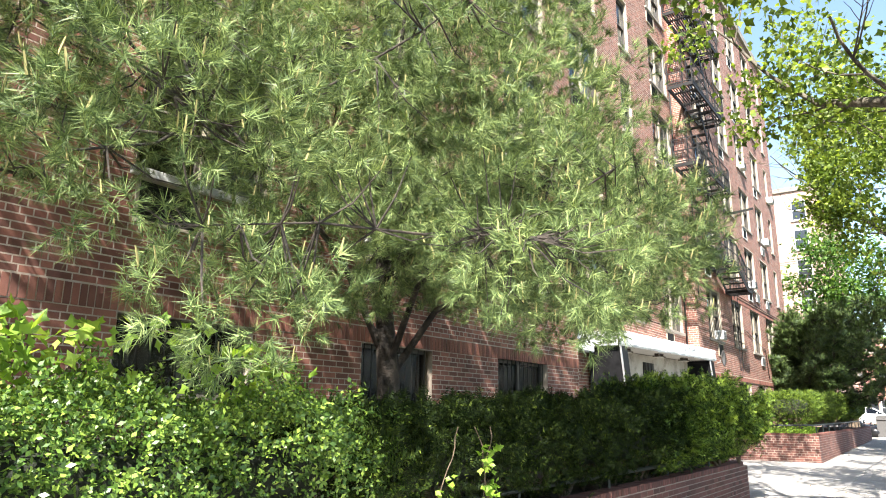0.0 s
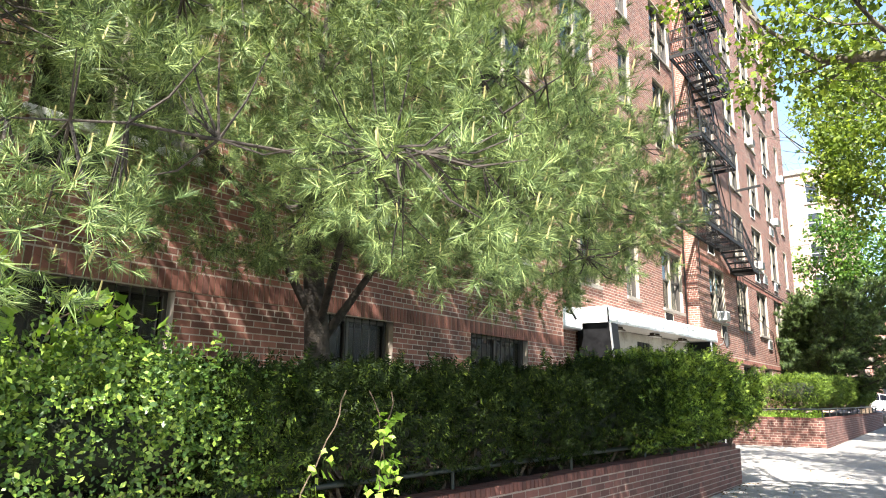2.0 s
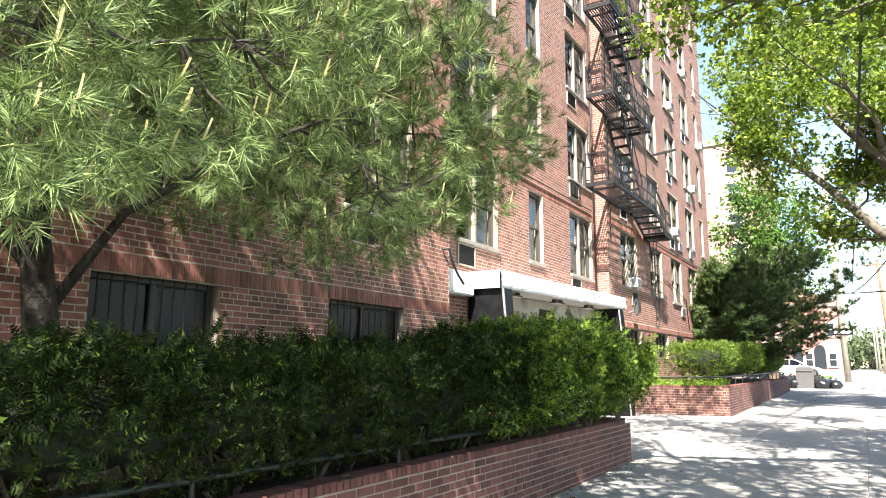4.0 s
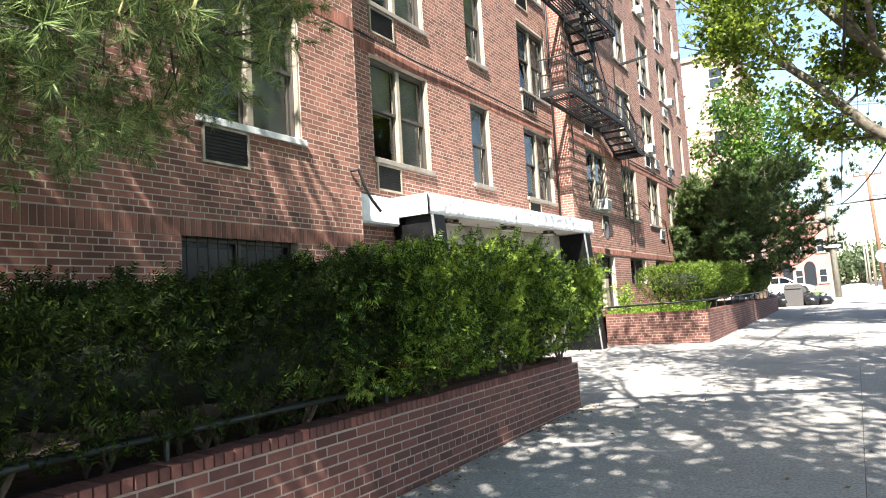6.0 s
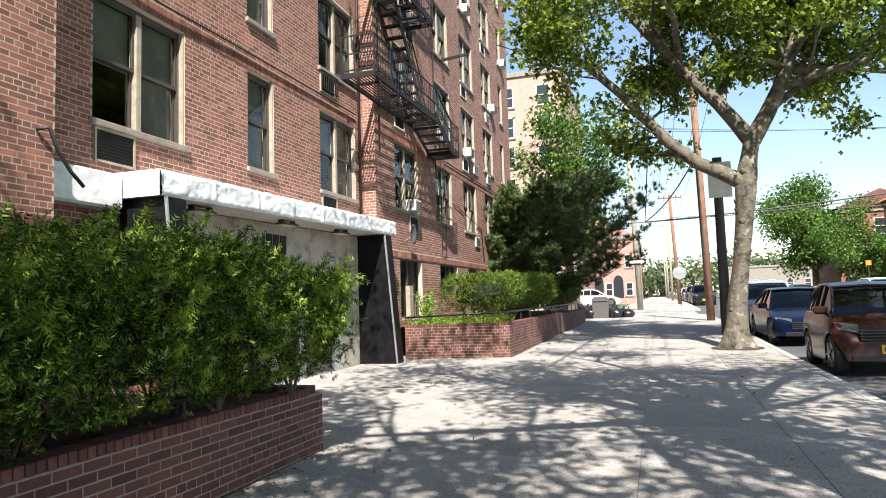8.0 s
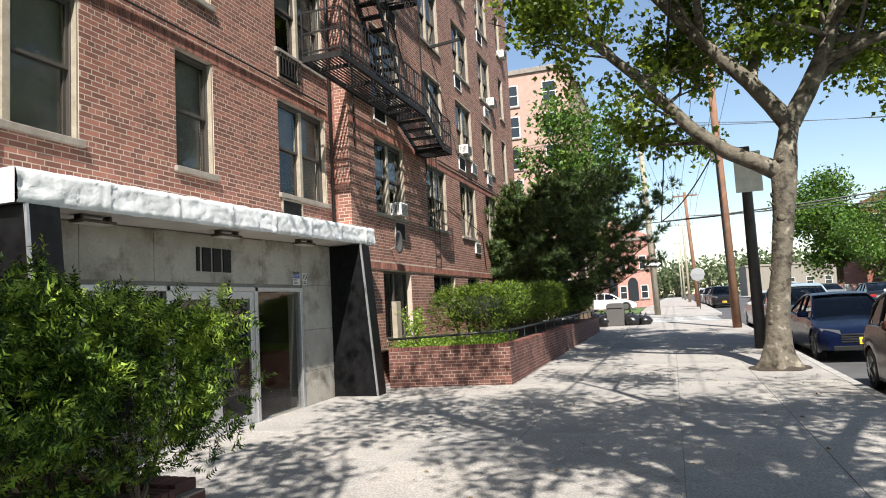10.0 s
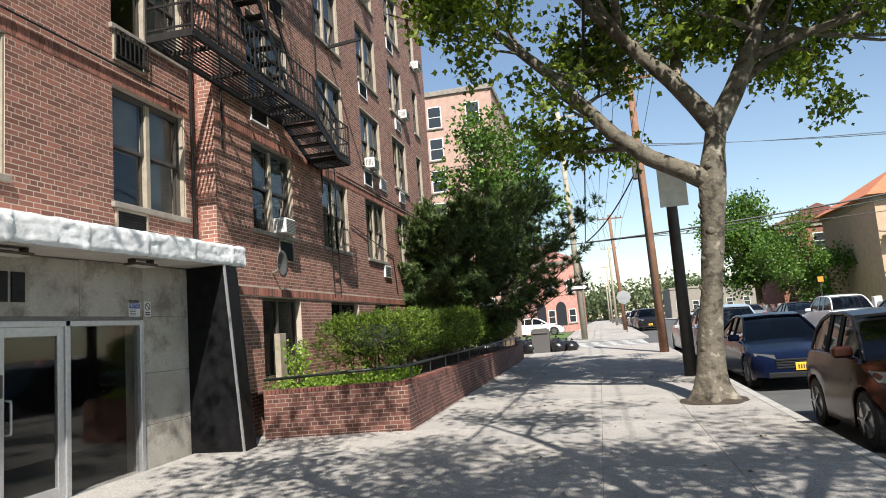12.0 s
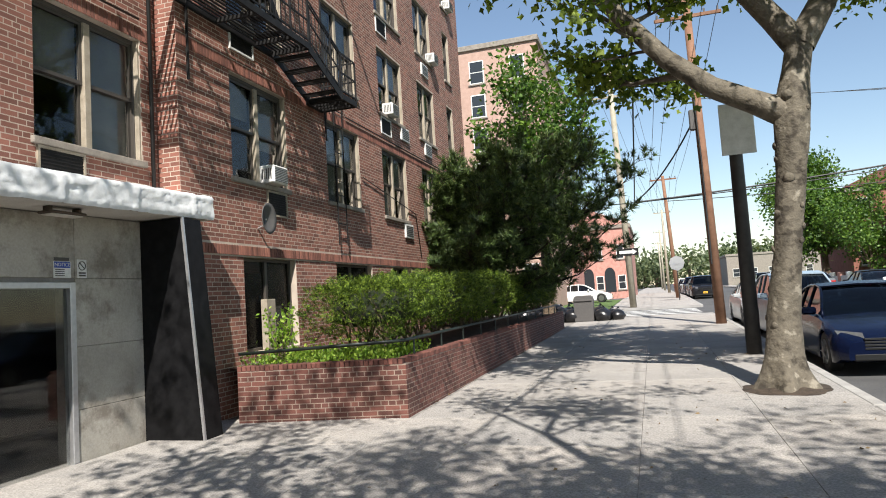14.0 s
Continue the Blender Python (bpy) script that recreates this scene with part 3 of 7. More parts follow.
for y0, nm in ((11.55, "left"), (18.58, "right")):
    s = Shape()
    y1 = y0 + 0.36
    prof = [(ENTRY - 0.05, -0.3), (-4.16, -0.3), (-4.42, 2.88), (ENTRY - 0.05, 2.88)]
    zt = 2.77 if nm == "left" else 2.89
    prof = [(x, min(z, zt)) for x, z in prof]
    vs = [(x, y, z) for y in (y0, y1) for x, z in prof]
    s.add(vs, [(0, 1, 2, 3), (7, 6, 5, 4), (0, 4, 5, 1), (1, 5, 6, 2), (2, 6, 7, 3), (3, 7, 4, 0)])
    pier = thing("entrance_pier", "tapered black speckled granite pier under the canopy", "pier", (0, 0, 0), "granite piers", kind="structure")
    s.ob("pier_slab", GRANITE, pier)
    s = Shape()
    vs = [(x + dx, y, z) for y in (y0 - 0.006, y0 + 0.022) for x, z, dx in ((-4.16, -0.3, 0.004), (-4.16, -0.3, -0.03), (-4.42, zt, -0.03), (-4.42, zt, 0.004))]
    s.add(vs, [(0, 1, 2, 3), (7, 6, 5, 4), (0, 4, 5, 1), (1, 5, 6, 2), (2, 6, 7, 3), (3, 7, 4, 0)])
    s.ob("metal_edge", ALU, pier, "bright metal corner strip")
# stone panels round the doors
DOOR0, DOOR1, DTOP = 12.75, 17.5, 2.08
panels = thing("entrance_wall", "stained beige stone panels round the entrance doors", "wall", (0, 0, 0), kind="structure")
Shape().box(ENTRY - 0.3, ENTRY - 0.02, 11.9, DOOR0, -0.4, 2.93).box(ENTRY - 0.3, ENTRY - 0.02, DOOR1, 18.58, -0.4, 2.93).box(ENTRY - 0.3, ENTRY - 0.02, DOOR0, DOOR1, DTOP, 2.93).ob("backing", JOINT, panels)
grid_y = [11.91, DOOR0, 13.9, 15.1, 16.3, DOOR1, 18.58]
for i in range(len(grid_y) - 1):
    a, b = grid_y[i], grid_y[i + 1]
    tz = 2.775 + (a - 11.45) * 0.0176 - 0.003
    cols = [(2.13, tz)]
    if b <= DOOR0 + 0.01 or a >= DOOR1 - 0.01:
        cols = [(-0.1, 0.6), (0.6, 1.33), (1.33, 2.13), (2.13, tz)]
    for c, d in cols:
        Shape().slab(ENTRY - 0.022, ENTRY, a + 0.003, b - 0.003, c + 0.003, d - 0.003, 0.004).ob("stone_panel", STUCCO, panels)
doors = thing("entrance_door", "closed double glass doors in aluminium frame with sidelights", "door", (ENTRY, 0, 0), kind="structure")
DB = -0.06
for a, b in ((12.75, 12.83), (14.1, 14.17), (16.06, 16.14), (17.42, 17.5)):
    Shape().slab(-0.10, 0.015, a, b, DB, DTOP).ob("frame_post", ALU, doors)
Shape().slab(-0.10, 0.015, 12.83, 17.42, DTOP - 0.07, DTOP).ob("head_rail", ALU, doors)
Shape().slab(-0.12, 0.03, 12.83, 17.42, DB - 0.1, DB + 0.05).ob("threshold", ALU, doors)
for a, b in ((12.83, 14.1), (16.14, 17.42)):
    Shape().box(-0.05, -0.042, a, b, DB + 0.05, DTOP - 0.07).ob("sidelight_pane", PANE, doors).visible_shadow = False
for a, b, hy in ((14.17, 15.11, 15.0), (15.12, 16.06, 15.23)):
    s = Shape()
    s.slab(-0.065, -0.01, a, a + 0.1, DB + 0.05, DTOP - 0.07).slab(-0.065, -0.01, b - 0.1, b, DB + 0.05, DTOP - 0.07)
    s.slab(-0.065, -0.01, a + 0.1, b - 0.1, DTOP - 0.18, DTOP - 0.07).slab(-0.065, -0.01, a + 0.1, b - 0.1, DB + 0.05, DB + 0.2)
    leaf = s.ob("door_leaf", ALU, doors)
    Shape().box(-0.04, -0.034, a + 0.1, b - 0.1, DB + 0.2, DTOP - 0.18).ob("door_pane", PANE, leaf).visible_shadow = False
    Shape().tube([(-0.01, hy, 0.85), (0.06, hy, 0.86), (0.065, hy, 0.9), (0.065, hy, 1.17), (0.06, hy, 1.21), (-0.01, hy, 1.22)], 0.013, 8).ob("door_handle", ALU, leaf, "bright tubular pull handle", smooth=True)
    if hy > 15.1:
        Shape().slab(-0.012, 0.004, 15.13, 15.19, 1.25, 1.5).ob("lock_plate", BROWNFRAME, leaf)
Shape().box(-0.032, -0.03, 14.32, 14.62, 1.35, 1.75).ob("paper_notice", WHITE, doors, "sheet of white paper taped inside")
# plain bars over the doors
digits = thing("house_number", "four black upright metal bars fixed over the doors", "number", (ENTRY, 0, 0))
for i, (a, b) in enumerate(((14.70, 14.76), (14.82, 15.0), (15.05, 15.23), (15.28, 15.46))):
    Shape().slab(0.0, 0.025, a, b, 2.29, 2.63, 0.005).ob("bar", IRON, digits)
RED = plain("sign red", (0.5, 0.03, 0.03), 0.5)
BLUE = plain("sign blue", (0.02, 0.06, 0.32), 0.5)


def lettered(text, size, mat, parent, at, turn, name="lettering"):
    c = bpy.data.curves.new(name, "FONT")
    c.body, c.size, c.extrude, c.align_x, c.align_y = text, size, 0.001, "CENTER", "CENTER"
    o = new(name, c)
    o.data.materials.append(mat)
    o.parent = parent
    o.matrix_basis = pose(*at, *turn)
    return o


for y0 in (17.20, 12.3):
    sign = thing("notice_sign", "small white wall sign with blue heading and dark strip above", "sign", (ENTRY, y0, 2.13))
    Shape().slab(0.001, 0.008, 0, 0.24, 0, 0.19, 0.003).ob("plate", WHITE, sign)
    Shape().box(0.0085, 0.010, 0.01, 0.23, 0.115, 0.185).ob("heading", BLUE, sign, "blue heading panel")
    lettered("NOTICE", 0.058, WHITE, sign, (0.0105, 0.12, 0.15), (90, 0, 90))
    for j in range(4):
        Shape().box(0.0085, 0.0095, 0.02, 0.15, 0.02 + 0.023 * j, 0.03 + 0.023 * j).ob("text_bar", BROWNFRAME, sign)
    Shape().slab(0.001, 0.007, 0.01, 0.22, 0.197, 0.235, 0.002).ob("top_strip", BROWNFRAME, sign, "dark strip with worn writing")
sign = thing("no_smoking_sign", "small white sign with a struck-out ring", "sign", (ENTRY, 17.53, 2.13))
Shape().slab(0.001, 0.007, 0, 0.14, 0, 0.22, 0.003).ob("plate", WHITE, sign)
ring = [(0.009, 0.07 + 0.05 * math.cos(a), 0.145 + 0.05 * math.sin(a)) for a in (2 * math.pi * i / 24 for i in range(25))]
Shape().tube(ring, 0.006, 6).ob("ring", BROWNFRAME, sign)
Shape().tube([(0.009, 0.035, 0.18), (0.009, 0.105, 0.11)], 0.006, 6).ob("stroke", BROWNFRAME, sign)
for j in range(2):
    Shape().box(0.0075, 0.009, 0.02, 0.12, 0.02 + 0.03 * j, 0.04 + 0.03 * j).ob("text_bar", BROWNFRAME, sign)

# ---- planters ----
P1_Y1, P1_TOP, P1_X = 10.8, 0.57, -1.92
P2_TOP, P2_Y1 = 0.83, 37.0


def core(s, pts, z0, z1, mi=0):
    n = len(pts)
    vs = [(x, y, z0) for x, y in pts] + [(x, y, z1) for x, y in pts]
    s.add(vs, [tuple(range(n))[::-1], tuple(range(n, 2 * n))] + [(i, (i + 1) % n, n + (i + 1) % n, n + i) for i in range(n)], mi)


planter_near = thing("planter_near", "long dark red brick planter wall along the pavement", "planter", (0, 0, 0), kind="structure")
planter_far = thing("planter_far", "red brick planter wall with sloping corner beyond the entrance", "planter", (0, 0, 0), kind="structure")
s = Shape()
core(s, [(P1_X - 0.22, -14), (P1_X - 0.002, -14), (P1_X - 0.002, P1_Y1 - 0.002), (P1_X - 0.22, P1_Y1 - 0.22)], -0.5, P1_TOP - 0.072)
core(s, [(P1_X - 0.22, P1_Y1 - 0.22), (P1_X - 0.002, P1_Y1 - 0.002), (FRONT + 0.35, P1_Y1 - 0.002), (FRONT + 0.35, P1_Y1 - 0.22)], -0.5, P1_TOP - 0.072)
s.ob("mortar_core", MORTAR_DARK, planter_near)
P2A, P2B = (-4.40, 19.62), (-1.98, 20.0)
s = Shape()
core(s, [(-4.40, 19.6225), (-1.9805, 20.0025), (-2.22, 20.24), (-4.40, 19.88)], -0.4, P2_TOP - 0.072)
core(s, [(-1.982, 20.003), (-1.982, P2_Y1), (-2.22, P2_Y1), (-2.22, 20.24)], -0.4, P2_TOP - 0.072)
core(s, [(-2.0, P2_Y1 - 0.2), (-2.0, P2_Y1), (-4.8, P2_Y1), (-4.8, P2_Y1 - 0.2)], -0.4, P2_TOP - 0.072)
s.ob("mortar_core", MORTAR_DARK, planter_far)


def soil_bed(name, x0, x1, y0, y1, z, label):
    s = Shape()
    nx, ny = 8, int((y1 - y0) / 0.3)
    for j in range(ny + 1):
        for i in range(nx + 1):
            x, y = x0 + (x1 - x0) * i / nx, y0 + (y1 - y0) * j / ny
            s.v.append((x, y, z + 0.05 * noise.noise(Vector((x * 1.5, y * 1.5, 0))) + 0.02 * noise.noise(Vector((x * 6, y * 6, 4)))))
    s.f = [(j * (nx + 1) + i, j * (nx + 1) + i + 1, (j + 1) * (nx + 1) + i + 1, (j + 1) * (nx + 1) + i) for j in range(ny) for i in range(nx)]
    s.m = [0] * len(s.f)
    return tagged(s.ob(name, SOIL, smooth=True), label, "ground", kind="structure")


soil_bed("soil_near", FRONT + 0.01, P1_X - 0.2, -13.9, P1_Y1 - 0.2, P1_TOP - 0.1, "dark soil bed with litter")
soil_bed("soil_far", FRONT + 0.01, -2.2, 19.95, P2_Y1 - 0.2, P2_TOP - 0.06, "dark soil bed behind the far planter wall")
for nm, pts, feet in (("near", [(-2.06, -13.5, 0.74), (-2.06, 10.3, 0.70), (-2.3, 10.58, 0.70), (-4.3, 10.6, 0.70)], P1_TOP - 0.12),
                      ("far", [(-4.45, 19.75, 1.0), (-2.3, 20.15, 1.06), (-2.12, 20.35, 1.06), (-2.12, 36.6, 1.10)], P2_TOP - 0.12)):
    rail = thing("pipe_rail", "low dark green pipe rail on the planter wall", "rail", (0, 0, 0), "planter rails")
    Shape().tube(pts, 0.024, 10).ob("pipe", GREENPIPE, rail, smooth=True)
    a, b = (Vector(pts[0]), Vector(pts[1])) if nm == "near" else (Vector(pts[2]), Vector(pts[3]))
    for i in range(12):
        q = a.lerp(b, (i + 0.3) / 12)
        Shape().tube([(q.x, q.y, feet), tuple(q)], 0.016, 8).ob("post", GREENPIPE, rail)


# ---- plants ----
def needle_fan(count, length, width, open_low, open_high, rng, stem=0.0):
    """Thin needles that spread from a short shoot along z."""
    v, f = [], []
    for i in range(count):
        a, b = rng.uniform(0, 2 * math.pi), rng.uniform(open_low, open_high)
        dirn = np.array([math.cos(a) * math.sin(b), math.sin(a) * math.sin(b), math.cos(b)])
        base = np.array([0, 0, rng.uniform(-stem, stem * 0.3)])
        side = np.cross(dirn, [0.3, 0.5, 0.8])
        side /= np.linalg.norm(side)
        ln = length * rng.uniform(0.75, 1.1)
        droop = np.array([0, 0, -0.10 * ln])
        n = len(v)
        v += [base - side * width / 2, base + side * width / 2, base + dirn * ln + droop]
        f.append((n, n + 1, n + 2))
    return np.array(v), np.array(f)


def yew_sprig(rng, length=0.085, pairs=5, needle=0.037, width=0.013):
    v, f = [], []
    for i in range(pairs):
        z = length * (i + 0.3) / pairs
        for side in (-1, 1):
            tilt = rng.uniform(-0.5, 0.5)
            dirn = np.array([side * math.cos(tilt), math.sin(tilt), 0.45])
            dirn /= np.linalg.norm(dirn)
            w = np.array([0.0, 0.35, 0.9])
            ln = needle * (1.0 - 0.35 * i / pairs)
            b = np.array([0, 0, z])
            n = len(v)
            v += [b - w * width / 2, b + w * width / 2, b + dirn * ln]
            f.append((n, n + 1, n + 2))
    return np.array(v), np.array(f)


def hedge(name, label, y0, y1, xf, xb, zb, top, count, seed, mat, sprig, bulge=0.11, end_over=0.5, sprays=0, tall=0.3, under=0.42):
    """A clipped hedge: twigs, an added shade-dark core, and sprigs on its uneven face, crown and ends."""
    r = np.random.RandomState(seed)
    e = thing(name, label, "hedge", (0, (y0 + y1) / 2, zb))
    oy = (y0 + y1) / 2

    def lump(y, q):
        return bulge * (noise.noise(Vector((y * 1.6, q * 1.7, seed))) + 0.6 * noise.noise(Vector((y * 3.7, q * 3.9, seed + 9))))

    pts, nrm = [], []
    per = []
    while len(pts) < count:
        y = r.uniform(y0, y1)
        t = top(y)
        hgt, dep = t - zb, xf - xb
        s = r.uniform(0, hgt + dep * 1.15 + 0.45 * hgt)
        if s < hgt:
            q = s / hgt
            x, z, n = xf - under * max(0, 0.35 - q) / 0.35, zb + s, (1, 0, 0.35)
        elif s < hgt + dep * 1.15:
            q = (s - hgt) / (dep * 1.15)
            x, z, n = xf - q * dep, t, (0.25 - 0.5 * q, 0, 1)
        else:
            q = (s - hgt - dep * 1.15) / (0.45 * hgt)
            x, z, n = xb, t - q * hgt * 0.5, (-1, 0, 0.4)
        # rounded shoulders and end
        sh = max(0, (z - (t - 0.22)) / 0.22)
        if s < hgt:
            x -= 0.13 * sh * sh
        elif s < hgt + dep * 1.15:
            z -= 0.16 * max(0, 1 - (xf - x) / 0.3) ** 2
        ny = 0.0
        for yend, sg in ((y1, 1), (y0, -1)):
            dist = abs(yend - y)
            if dist < 0.5:
                ny = sg * (1 - dist / 0.5)
        k = lump(y, z + x)
        n = np.array([n[0], ny * 1.5, n[2]]) + r.normal(0, 0.35, 3)
        shoot = n + r.normal(0, 0.55, 3)
        n /= np.linalg.norm(n)
        gap = noise.noise(Vector((y * 4.3, (z + x) * 4.3, seed + 21)))
        inset = -r.exponential(0.045) - 0.20 * max(0.0, gap - 0.05)
        p = np.array([x, y, z]) + n * (k + inset)
        pts.append(p)
        nrm.append(shoot + [0.2, -0.1, 0.15])
    # closed end faces
    for ye, sg in ((y1, 1), (y0, -1)):
        for i in range(int(count * 0.07)):
            x, t = r.uniform(xb, xf), top(ye)
            z = r.uniform(zb, t)
            n = np.array([r.normal(0, 0.5), sg, r.normal(0.3, 0.5)])
            pts.append(np.array([x, ye + sg * (end_over * math.sin(math.pi * min(1, max(0, (z - zb) / (t - zb)))) * 0.35 + lump(x, z) - r.exponential(0.07)), z]))
            nrm.append(n)
    # loose sprays that stand out of the crown and of the face
    for i in range(sprays):
        y = r.uniform(y0 + 0.3, y1)
        if i % 3:
            z = r.uniform(zb + 0.36, top(y))
            p = np.array([xf - 0.10 + lump(y, z + xf), y, z])
            d = np.array([0.9, r.normal(0, 0.5), r.normal(0.55, 0.35)])
            ln = r.uniform(0.10, 0.26)
        else:
            p = np.array([r.uniform(xb + 0.2, xf - 0.05), y, top(y) - 0.05])
            d = np.array([r.normal(0.05, 0.35), r.normal(0, 0.35), 1.0])
            ln = r.uniform(0.10, tall)
        for k in range(int(ln / 0.015)):
            q = k / (ln / 0.015)
            pts.append(p + d * ln * q + r.normal(0, 0.035 * (1.2 - q), 3))
            nrm.append(d * 0.7 + r.normal(0, 0.45, 3))
    pts, nrm = np.array(pts) - [0, oy, zb], np.array(nrm)
    v, f = scatter(*sprig, pts, nrm, r.uniform(0.7, 1.35, len(pts)), r)
    big_mesh("foliage", v, f, mat, e)
    # twigs within
    s = Shape()
    rr = random.Random(seed)
    n = int((y1 - y0) / 0.16)
    for i in range(n):
        y = y0 + 0.2 + (y1 - y0 - 0.3) * i / n + rr.uniform(-0.08, 0.08)
        t = top(y)
        x = rr.uniform(xb + 0.3, xf - 0.3)
        p = Vector((x, y - oy, -0.12))
        for j in range(3):
            tip = Vector((x + rr.uniform(-0.5, 0.4), y - oy + rr.uniform(-0.4, 0.4), (t - zb) * rr.uniform(0.6, 0.9)))
            m = p.lerp(tip, 0.5) + Vector((rr.uniform(-0.1, 0.1), rr.uniform(-0.1, 0.1), 0))
            s.tube([p, m, tip], [0.018, 0.011, 0.004], 5, False)
    s.ob("branchwork", TWIG, e)["kind"] = "stuff"
    # near-black core added for the shade inside; nothing shows through it
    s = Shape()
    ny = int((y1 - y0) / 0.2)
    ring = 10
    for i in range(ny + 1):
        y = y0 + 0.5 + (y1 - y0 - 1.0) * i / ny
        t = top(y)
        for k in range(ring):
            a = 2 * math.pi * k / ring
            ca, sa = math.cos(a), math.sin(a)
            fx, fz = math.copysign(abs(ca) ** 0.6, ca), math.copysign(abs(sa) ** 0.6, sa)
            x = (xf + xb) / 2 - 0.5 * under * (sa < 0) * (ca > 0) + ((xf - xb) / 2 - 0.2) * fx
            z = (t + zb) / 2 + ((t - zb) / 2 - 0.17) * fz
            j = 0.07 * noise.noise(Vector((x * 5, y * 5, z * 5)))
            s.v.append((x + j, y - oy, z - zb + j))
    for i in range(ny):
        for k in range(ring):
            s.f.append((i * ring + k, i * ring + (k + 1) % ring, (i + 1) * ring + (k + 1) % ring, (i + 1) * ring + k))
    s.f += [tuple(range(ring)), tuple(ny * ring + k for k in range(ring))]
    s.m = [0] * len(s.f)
    s.ob("dark_core", INNER, e, smooth=True)
    return e


P2B_X = -1.98
# core colour holds the hedge's inner shade
INNER = surface("hedge core with shade in its colour", (0.006, 0.010, 0.004), (0.016, 0.022, 0.009), 14, 0.95, 0.9, 40)
grow = np.random.RandomState(3)
SPRIG = yew_sprig(grow)


def steps(pairs):
    ys, zs = [p[0] for p in pairs], [p[1] for p in pairs]
    return lambda y: float(np.interp(y, ys, zs))


def leaf_sprig(rng, count=8, size=0.036):
    """A short shoot set with small oval leaves."""
    v, f = [], []
    for i in range(count):
        a, z = i * 2.4, 0.075 * i / count
        d = np.array([math.cos(a) * 0.85, math.sin(a) * 0.85, 0.55])
        w = np.array([-math.sin(a), math.cos(a), 0.0]) * size * 0.3
        b, ln = np.array([0, 0, z]), size * rng.uniform(0.8, 1.2)
        n = len(v)
        v += [b, b + d * ln * 0.5 + w, b + d * ln, b + d * ln * 0.5 - w]
        f += [(n, n + 1, n + 2), (n, n + 2, n + 3)]
    return np.array(v), np.array(f)


# ends at the edge of the shade; its bright leaf colour stands for sun
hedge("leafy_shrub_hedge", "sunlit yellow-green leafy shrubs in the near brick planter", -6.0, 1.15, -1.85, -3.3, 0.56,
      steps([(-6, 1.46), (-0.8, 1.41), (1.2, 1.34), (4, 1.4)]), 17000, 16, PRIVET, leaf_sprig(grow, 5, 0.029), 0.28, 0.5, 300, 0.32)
# spans the stretch where the hedge lies in shade, so its leaves are darkened
hedge("yew_hedge", "dark yew hedge in the near brick planter, shade in its colour", 0.85, 7.3, -1.80, -3.3, 0.60,
      steps([(1.2, 1.34), (4, 1.38), (5.5, 1.48), (7.0, 1.60), (7.5, 1.60)]), 13000, 13, YEW_SHADED, SPRIG, 0.22, 0.4, 240, 0.25)
hedge("yew_hedge", "tall untrimmed yew hedge with young growth and sunlit tips in its colour", 6.5, 10.55, -1.60, -3.3, 0.66,
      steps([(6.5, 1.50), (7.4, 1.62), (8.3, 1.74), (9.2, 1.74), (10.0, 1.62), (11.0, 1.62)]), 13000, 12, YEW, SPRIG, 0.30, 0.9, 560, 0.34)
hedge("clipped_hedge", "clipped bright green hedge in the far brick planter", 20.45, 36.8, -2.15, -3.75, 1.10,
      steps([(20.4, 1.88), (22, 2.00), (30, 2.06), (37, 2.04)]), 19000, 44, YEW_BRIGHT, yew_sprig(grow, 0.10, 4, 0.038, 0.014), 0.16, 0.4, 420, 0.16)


def lobed_leaf(fold=0.18):
    """A broad lobed leaf, its stalk at the origin, lying along z."""
    out = [(0.0, 0.0), (0.50, 0.42), (0.22, 0.58), (0.0, 1.0), (-0.22, 0.58), (-0.50, 0.42)]
    v = [(x, fold * abs(x), z) for x, z in out]
    f = [(0, 1, 2), (0, 2, 3), (0, 3, 4), (0, 4, 5)]
    return np.array(v), np.array(f)


def oval_leaf():
    v = [(0, 0, 0), (0.3, 0.06, 0.45), (0, 0, 1.0), (-0.3, 0.06, 0.45)]
    return np.array(v, float), np.array([(0, 1, 2), (0, 2, 3)])


def bough(s, start, direction, length, radius, depth, rng, tips, spread=0.6, lift=0.08, sides=5):
    """A limb that bends and forks, down to twigs; tips gathers where leaves grow."""
    d = Vector(direction).normalized()
    pts, radii = [Vector(start)], [radius]
    n = 5
    for i in range(n):
        d = (d + Vector((rng.uniform(-1, 1), rng.uniform(-1, 1), rng.uniform(-0.8, 1) + lift)) * 0.16).normalized()
        pts.append(pts[-1] + d * length / n)
        radii.append(radius * (1 - 0.55 * (i + 1) / n))
        if depth <= 1 and i > 0:
            tips.append((pts[-1].copy(), d.copy()))
    s.tube(pts, radii, sides if depth > 1 else 4, False)
    if depth == 0:
        return
    for k in range(3 if depth > 1 else 4):
        i = rng.randint(2, n)
        side = Vector((rng.uniform(-1, 1), rng.uniform(-1, 1), rng.uniform(-0.4, 0.7)))
        bough(s, pts[i], d * (1 - spread) + side * spread, length * rng.uniform(0.5, 0.75), radii[i] * 0.62, depth - 1, rng, tips, spread, lift, sides)


